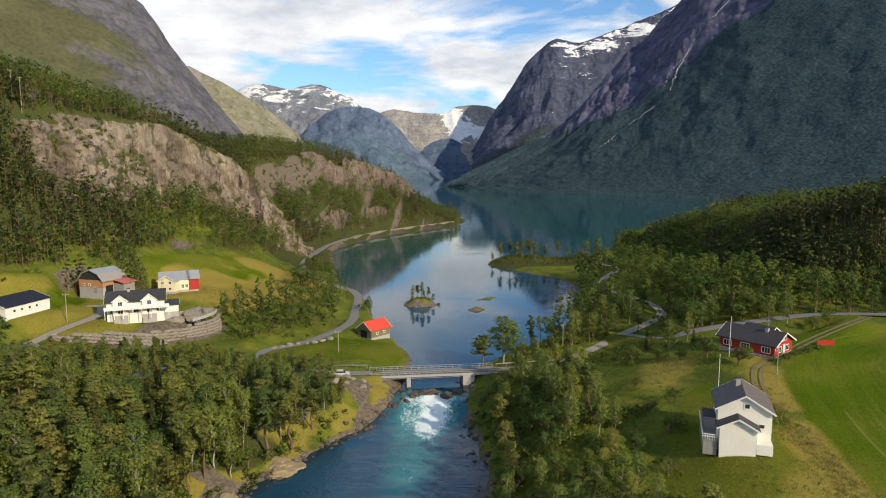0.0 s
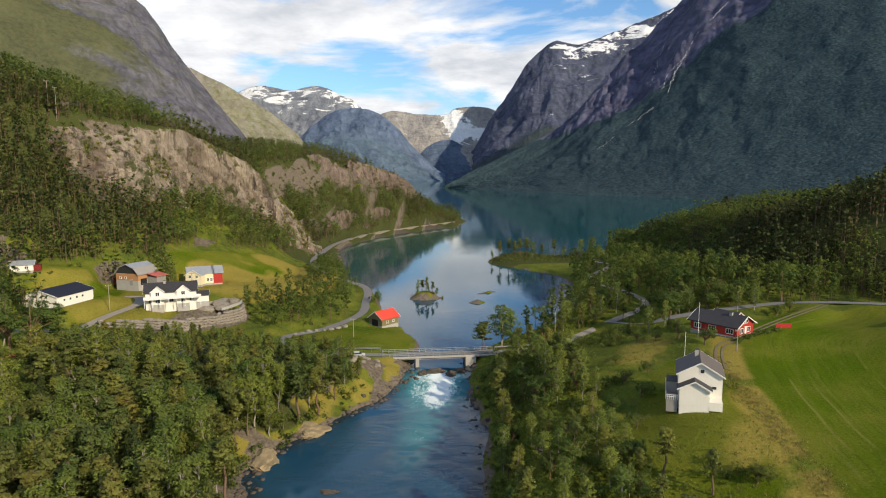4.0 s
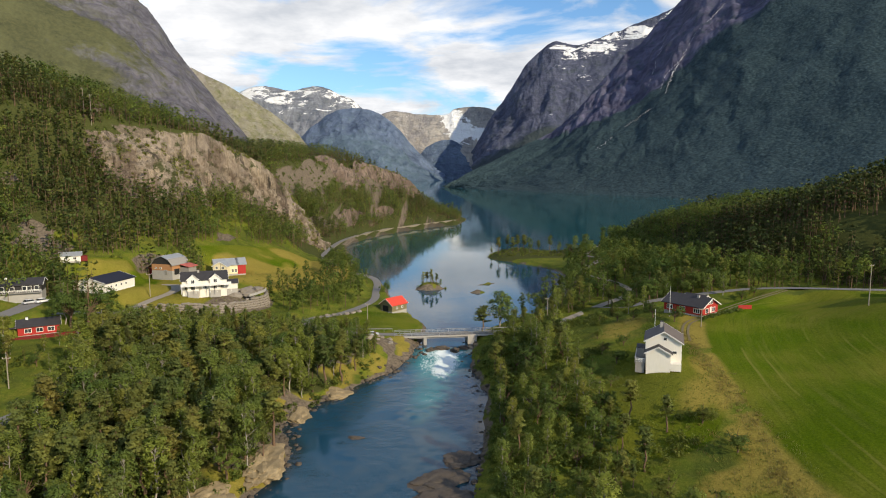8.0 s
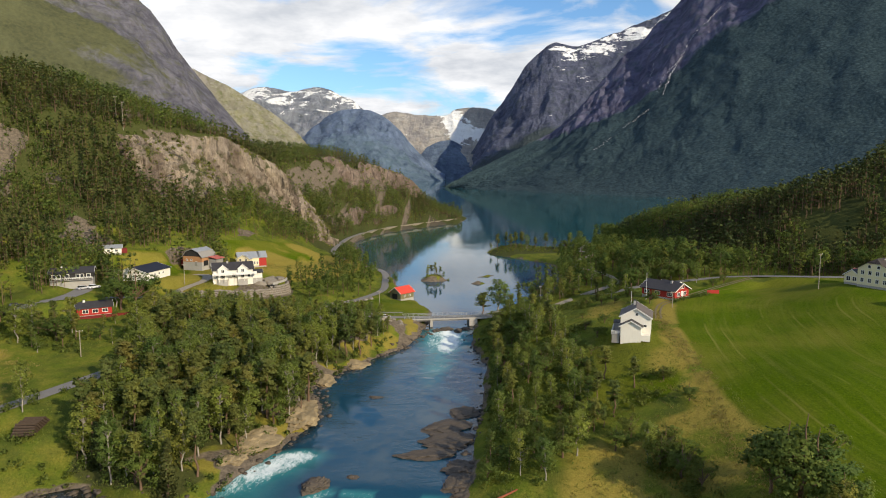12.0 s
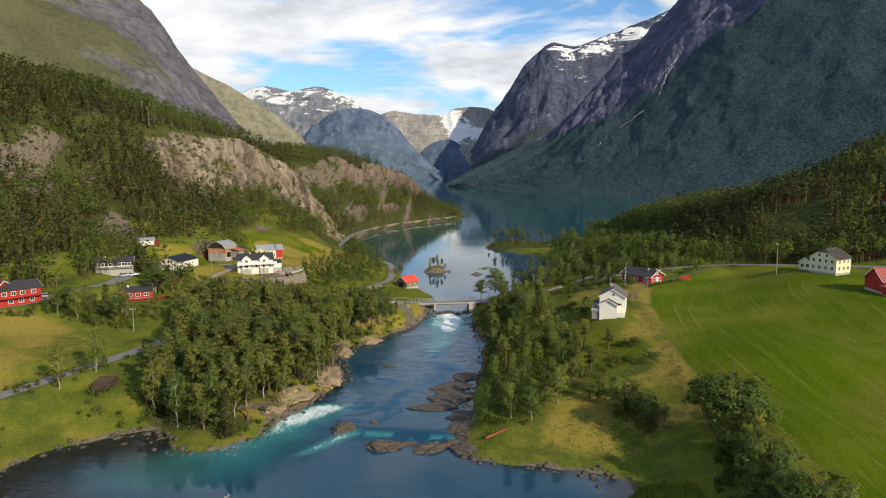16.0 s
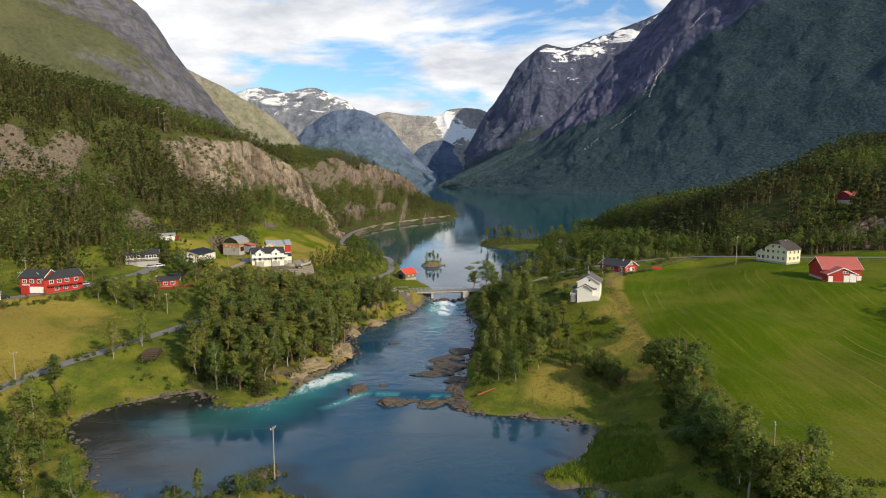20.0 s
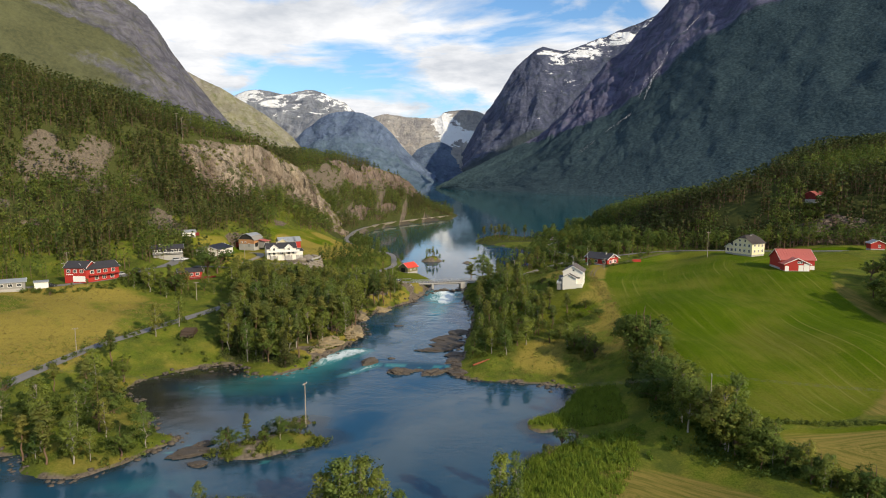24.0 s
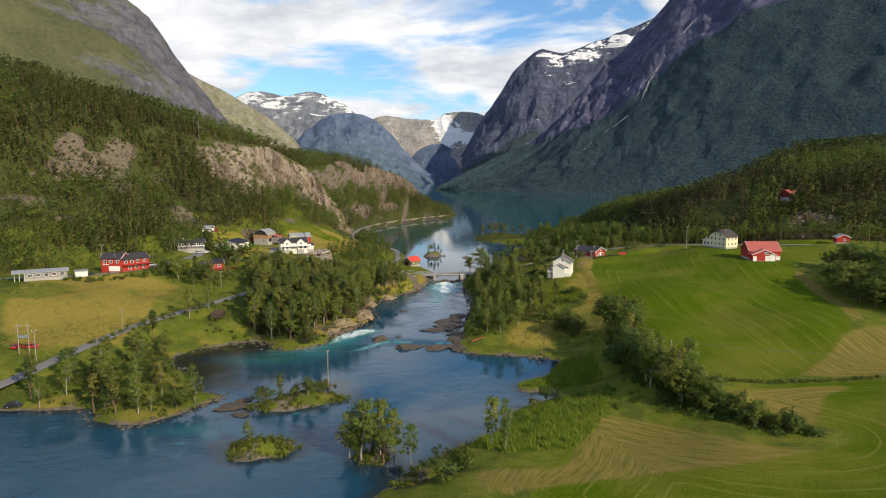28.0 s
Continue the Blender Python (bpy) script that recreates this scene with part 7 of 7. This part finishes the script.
flagpole(61.5, 140.4, h_at(61.5, 140.4), 25.3 - h_at(61.5, 140.4))
flagpole(50.8, 119, h_at(50.8, 119), 22.6 - h_at(50.8, 119))
for x, y, z, w in ((-140, -4, 2, 1.5),):
    ob = tagged(new("pylon"), "two-legged wooden power pylon beside the road", "pylon")
    ob.matrix_world = pose(x, y, h_at(x, y), 0, 0, 10)
    for sx in (-w, w):
        bm = bmesh.new()
        rod(bm, (sx, 0, -0.6), (sx, 0, 10), 0.16, 0.12)
        part("leg", bm, POLE_WOOD, ob)
    box_part("crossarm", (-w - 1, w + 1, -0.08, 0.08, 9.2, 9.4), POLE_WOOD, ob)
    box_part("platform", (-w, w, -0.3, 0.3, 5.4, 6.2), METAL, ob)
for x, y in ((-187.5, 263), (-190.5, 262)):
    power_pole(x, y, h_at(x, y), 15, 30)


# ---- vehicles ----
def car_paint(name, c):
    return plain(name, c, tuple(v * 1.15 for v in c), 1.0, 0.3, 0.02, 0.0, 0.6)


PAINTS = {"black": car_paint("black car paint", (0.015, 0.016, 0.02)), "silver": car_paint("silver car paint", (0.45, 0.46, 0.48)), "red": car_paint("red car paint", (0.40, 0.02, 0.02)),
          "white": car_paint("white car paint", (0.75, 0.75, 0.75))}
TYRE = plain("tyre rubber", (0.015, 0.015, 0.015), (0.03, 0.03, 0.03), 2.0, 0.8, 0.2)


def car(colour, x, y, turn, z=None):
    ob = tagged(new("car"), f"parked {colour} car beside the road", "car", "parked cars")
    ob.matrix_world = pose(x, y, h_at(x, y) + 0.12 if z is None else z, 0, 0, turn)
    prism("body", [(-2.15, 0.35), (2.15, 0.35), (2.2, 0.75), (1.3, 0.95), (-2.05, 0.98), (-2.2, 0.7)], -0.88, 0.88, PAINTS[colour], ob)
    prism("cabin", [(-1.9, 0.96), (1.15, 0.94), (0.45, 1.44), (-1.3, 1.48)], -0.76, 0.76, GLASS, ob)
    prism("car_roof", [(-1.35, 1.47), (0.5, 1.43), (0.4, 1.5), (-1.25, 1.54)], -0.74, 0.74, PAINTS[colour], ob)
    for wx in (-1.35, 1.35):
        for wy in (-0.8, 0.8):
            bm = bmesh.new()
            bmesh.ops.create_cone(bm, cap_ends=True, segments=14, radius1=0.33, radius2=0.33, depth=0.22)
            w = part("wheel", bm, TYRE, ob)
            w.matrix_basis = pose(wx, wy, 0.33, 90, 0, 0)
            bm = bmesh.new()
            bmesh.ops.create_cone(bm, cap_ends=True, segments=10, radius1=0.19, radius2=0.19, depth=0.24)
            part("rim", bm, METAL, w)
    for wy in (-0.6, 0.6):
        box_part("headlight", (2.1, 2.19, wy - 0.18, wy + 0.18, 0.6, 0.75), TRIM, ob)
    return ob


for args in (("black", -123, -34, 20), ("red", -141, 1, 10), ("red", -145, 0, 100), ("black", -170, 86, 30), ("black", -148, 113, 75), ("silver", -144, 147, 60), ("white", -141, 149, 60),
             ("black", -190, 90, 10), ("silver", -154, 112, 70), ("silver", -33, 159.8, 10), ("black", -152, 122, 70)):
    car(*args)

# ---- wood pile and drift log ----
OLD_LOG = plain("weathered dark wood", (0.035, 0.024, 0.016), (0.10, 0.07, 0.05), 1.5, 0.9, 0.5)
pile = tagged(new("log_pile"), "weathered brown log pile in the meadow", "log pile")
pile.matrix_world = pose(-98, 50, h_at(-98, 50), 0, 0, 8)
for i in range(5):
    for k in range(9 - i):
        bm = bmesh.new()
        rod(bm, (-2.0 + 0.2 * (k % 2), -4.0 + k * 0.95 + i * 0.47, 0.3 + i * 0.42), (2.4, -4.0 + k * 0.95 + i * 0.47, 0.3 + i * 0.42), 0.3, 0.26, 7)
        part("log", bm, OLD_LOG, pile)
drift = tagged(new("drift_log"), "reddish fallen trunk lying on the river bank", "log")
drift.matrix_world = pose(5.5, 31, h_at(5.5, 31) + 0.35, 0, -8, 28)
bm = bmesh.new()
rod(bm, (-3.2, 0, 0), (3.2, 0.3, 0.2), 0.32, 0.14)
part("trunk", bm, plain("red rotten wood", (0.22, 0.06, 0.03), (0.32, 0.10, 0.05), 1.0, 0.9, 0.4), drift)
for k in (-1.0, 0.6, 1.8):
    bm = bmesh.new()
    rod(bm, (k, 0, 0.1), (k + 0.5, 0.9, 0.7), 0.08, 0.03, 5)
    part("branch_stub", bm, BARK, drift)


# ---- bushes, reeds and grass ----
def tufts(name, label, pts, leaf, seed, clump, per, size, squash, category, rise=0.5):
    r = np.random.RandomState(seed)
    pts = np.asarray(pts)
    z = np.maximum(sample(gz_, pts[:, 0], pts[:, 1]), water_level(pts[:, 0], pts[:, 1]) - 0.1)
    rad = clump * (0.6 + 0.8 * r.rand(len(pts)))
    v, f, nr = leaf_cloud(r, np.column_stack([pts, z + rise * rad]), rad, per, size, squash, False)
    return tagged(from_arrays(name, v, f, leaf, normals=nr), label, category, kind="stuff")


def blades(name, label, pts, leaf, seed, per, tall, wide, category):
    """Upright grass blades in tufts."""
    r = np.random.RandomState(seed)
    p = np.repeat(np.asarray(pts), per, 0) + r.randn(len(pts) * per, 2) * 0.35
    n = len(p)
    z = np.maximum(sample(gz_, p[:, 0], p[:, 1]), water_level(p[:, 0], p[:, 1]) - 0.1)
    a, h = r.rand(n) * 6.3, tall * (0.5 + 0.8 * r.rand(n))
    base = np.column_stack([p, z - 0.05])
    w = np.column_stack([np.cos(a), np.sin(a), 0 * a]) * (wide * (0.6 + 0.8 * r.rand(n)))[:, None]
    tip = base + np.column_stack([r.randn(n) * 0.3 * h, r.randn(n) * 0.3 * h, h])
    v = np.stack([base - w, base + w, tip], 1).reshape(-1, 3)
    return tagged(from_arrays(name, v, np.arange(3 * n).reshape(-1, 3), leaf), label, category, kind="stuff")


def fill(ring, n, seed, margin=0.5, keep=None):
    r = np.random.RandomState(seed)
    ring = np.asarray(ring, float)
    lo, hi = ring.min(0), ring.max(0)
    p = lo + (hi - lo) * r.rand(n, 2)
    ok = inside(p[:, 0], p[:, 1], ring) & (sample(gd_, p[:, 0], p[:, 1]) > margin)
    for line, half in ROAD_LINES.values():
        ok &= line_distance(p[:, 0], p[:, 1], line)[0] > half + 1.2
    if keep:
        ok &= keep(p[:, 0], p[:, 1])
    return p[ok]


def along(pts, n, spread_by, seed):
    r = np.random.RandomState(seed)
    line = smooth_line(pts, 8)
    t = r.rand(n) * (len(line) - 1)
    i = t.astype(int)
    return line[i] + (line[np.minimum(i + 1, len(line) - 1)] - line[i]) * (t - i)[:, None] + r.randn(n, 2) * spread_by


patch = lambda x, y: fbm(x, y, 14, 3) > 0.5
blades("reed_bed", "bright green reeds at the edge of the pool", np.vstack([fill([(15, -13), (26, -3), (33, 12), (42, 6), (40, -16), (24, -17)], 1300, 1, -0.8),
       fill([(12, -34), (28, -22), (40, -22), (36, -40), (24, -62), (8, -66), (0, -58)], 2200, 2, -0.5)]), REED, 1, 14, 1.1, 0.10, "reeds")
tufts("bushes_east", "low green willow scrub on the eastern bank", np.vstack([fill([(6, 150), (20, 190), (50, 200), (60, 150), (40, 120), (26, 110), (12, 120)], 420, 3, 1, patch),
      fill([(34, 30), (36, 48), (44, 44), (44, 28)], 60, 4, 1), fill([(24, 60), (34, 96), (46, 80), (50, 66)], 60, 4, 1, patch)]), BROAD, 2, 1.5, 80, 0.22, 0.75, "bushes")
tufts("bushes_west", "low green scrub beside the western roads", np.vstack([fill([(-120, 108), (-150, 112), (-150, 98), (-112, 92)], 130, 5, 1), fill([(-60, 165), (-80, 200), (-92, 225), (-60, 240), (-48, 215)], 120, 6, 1, patch),
      fill([(-70, -38), (-90, 8), (-110, 20), (-122, -30), (-96, -42)], 330, 7, 0.5), along([(-210, 70), (-182, 78), (-164, 82), (-148, 97), (-143, 112)], 130, 1.3, 44), along([(-128, 6), (-119, 36), (-108, 56), (-96, 74)], 60, 2.4, 45), fill([(-92, 20), (-62, 30), (-84, 60), (-106, 60)], 110, 8, 1, patch), fill([(-150, 172), (-180, 230), (-140, 240), (-128, 212)], 90, 18, 1, patch)]), BUSH, 3, 1.1, 60, 0.22, 0.75, "bushes")
tufts("bushes_bank", "bushes under the trees along the river", np.vstack([along([(-54, 34), (-46, 62), (-50, 92), (-40, 116), (-28, 146)], 90, 1.6, 9), along([(4, 40), (6, 80), (8, 120), (4, 150)], 110, 1.4, 10)]), BROAD, 4, 1.0, 60, 0.2, 0.8, "bushes")
tufts("undergrowth", "dense undergrowth of young birch and alder in the bank woods", np.vstack([fill(BANK_WOOD, 620, 31, 2), fill(EAST_WOOD, 330, 32, 1)]), BROAD, 41, 1.9, 90, 0.24, 1.0, "bushes", 0.6)
tufts("hill_scrub", "scrub and young trees between the pines of the western hill", np.vstack([fill([(-330, 120), (-205, 180), (-160, 200), (-140, 260), (-120, 330), (-150, 360), (-210, 320), (-330, 260)], 2600, 33, 2, lambda x, y: west_hill(x, y) > 16),
      fill([(-180, 430), (-112, 460), (-122, 540), (-100, 600), (-190, 540)], 700, 34, 2)]), BROAD, 42, 1.5, 34, 0.42, 0.9, "bushes", 0.5)
tufts("ditch_hedge", "dense dark hedge growing along the ditch", along([(52, 16), (50, -6), (48, -22), (52, -38), (62, -49), (78, -60)], 230, 2.2, 11), BROAD, 5, 1.5, 80, 0.24, 0.85, "hedge")
tufts("pool_scrub", "bright green willow scrub between pool and tree row", np.vstack([fill([(22, -2), (34, 12), (46, 6), (46, -16), (30, -16)], 90, 46, 0.2, patch), fill([(18, -26), (30, -22), (42, -24), (44, -40), (28, -40), (16, -52), (8, -50)], 110, 47, 0.2)]), REED, 48, 1.0, 60, 0.2, 0.7, "bushes")
tufts("field_hedge", "low green hedge between two fields", along([(63, -31), (86, -29), (113, -27), (150, -25)], 170, 0.5, 12), BUSH, 6, 0.7, 40, 0.18, 0.8, "hedge")
tufts("garden_hedge", "clipped hedge in front of the red house", along([(70, 136), (77, 141), (85, 146)], 60, 0.4, 13), BROAD, 7, 0.8, 50, 0.16, 1.0, "hedge")
tufts("island_heath", "heather and small shrubs on the islets", np.vstack([fill([(-64, -40), (-34, -28), (-30, -12), (-46, -6), (-64, -24)], 420, 14, 0.3), fill([(-56, -64), (-38, -64), (-38, -52), (-56, -52)], 120, 15, 0.3),
      fill([(-30, 268), (-10, 268), (-10, 280), (-30, 280)], 60, 16, 0.5), fill([(12, 380), (90, 375), (90, 425), (20, 425)], 700, 17, 0.5), fill([(-28, -76), (0, -76), (0, -56), (-28, -56)], 240, 19, 0.2)]), BUSH, 8, 0.9, 50, 0.18, 0.8, "heath")
blades("dry_grass", "tall yellow grass along the field edges", np.vstack([along([(60, 124), (58, 100), (56, 70), (52, 40), (54, 10)], 600, 1.4, 20), fill([(24, 40), (46, 84), (52, 60), (50, 20), (26, 20), (12, 24)], 500, 21, 0.8, patch),
       fill(MEADOW, 2500, 22, 1)]), HAY, 9, 10, 0.42, 0.08, "grass")
blades("rough_grass", "rough green grass on the banks and verges", np.vstack([fill([(-140, -40), (-66, -40), (-60, 40), (-110, 70), (-150, 20)], 4500, 23, 0.2), fill([(2, 20), (60, 20), (60, 200), (2, 200)], 4500, 24, 0.8),
       fill([(-130, 80), (-40, 150), (-20, 220), (-100, 240), (-130, 150)], 3000, 25, 0.8)]), BUSH, 10, 8, 0.38, 0.08, "grass")

# shrubs and small trees that cling to the cliff ledges
ledge = np.vstack(LEDGES)
lr = np.random.RandomState(6)
pick = ledge[lr.choice(len(ledge), 520, replace=False)]
v, f, nr = leaf_cloud(lr, pick + (0, 0, 0.6), 0.9 + 1.5 * lr.rand(len(pick)), 60, 0.34, 0.9, False)
tagged(from_arrays("cliff_shrubs", v, f, PINE, normals=nr), "shrubs and stunted pines clinging to the cliff", "bushes", kind="stuff")


# ---- waterfalls on the eastern mountain ----
def waterfall(name, pts, width):
    """A narrow veil of water that hugs the mountainside."""
    rocks = np.array([v.co for v in mountain_east.data.vertices])
    line, r, vs = smooth_line(pts, 22), random.Random(len(pts)), []
    for p in line:
        d = np.linalg.norm(rocks - p, axis=1)
        near = np.argsort(d)[:6]
        q = np.average(rocks[near], axis=0, weights=1 / (d[near] + 1))
        x, y, z = p[0], q[1] - 10.0, p[2]
        w, x = width * (0.15 + 0.85 * r.random() ** 1.5), x + r.uniform(-5, 5)
        vs += [(x - w, y, z), (x + w, y, z)]
    f = [(2 * i, 2 * i + 1, 2 * i + 3, 2 * i + 2) for i in range(len(line) - 1)]
    return tagged(from_arrays(name, vs, f, FALL_WATER), "thin white waterfall streaming down the dark rock", "waterfall", kind="structure")


FALL_WATER = plain("falling water", (0.30, 0.31, 0.34), (0.50, 0.52, 0.55), 0.05, 0.6, 0.3, fine=0.3)
waterfall("waterfall", [(928, 2385, 657), (871, 2374, 597), (823, 2355, 551), (755, 2285, 456), (711, 2229, 400), (649, 2111, 312)], 1.7)
waterfall("waterfall", [(823, 2355, 551), (742, 2285, 440), (690, 2229, 395), (630, 2111, 318)], 1.0)
waterfall("waterfall", [(761, 2537, 552), (699, 2418, 450), (639, 2266, 350)], 0.7)
waterfall("waterfall", [(600, 2090, 262), (570, 2073, 242), (540, 2070, 220), (509, 2069, 199)], 1.3)
waterfall("waterfall", [(470, 2050, 170), (440, 2030, 148), (410, 2009, 127)], 0.8)
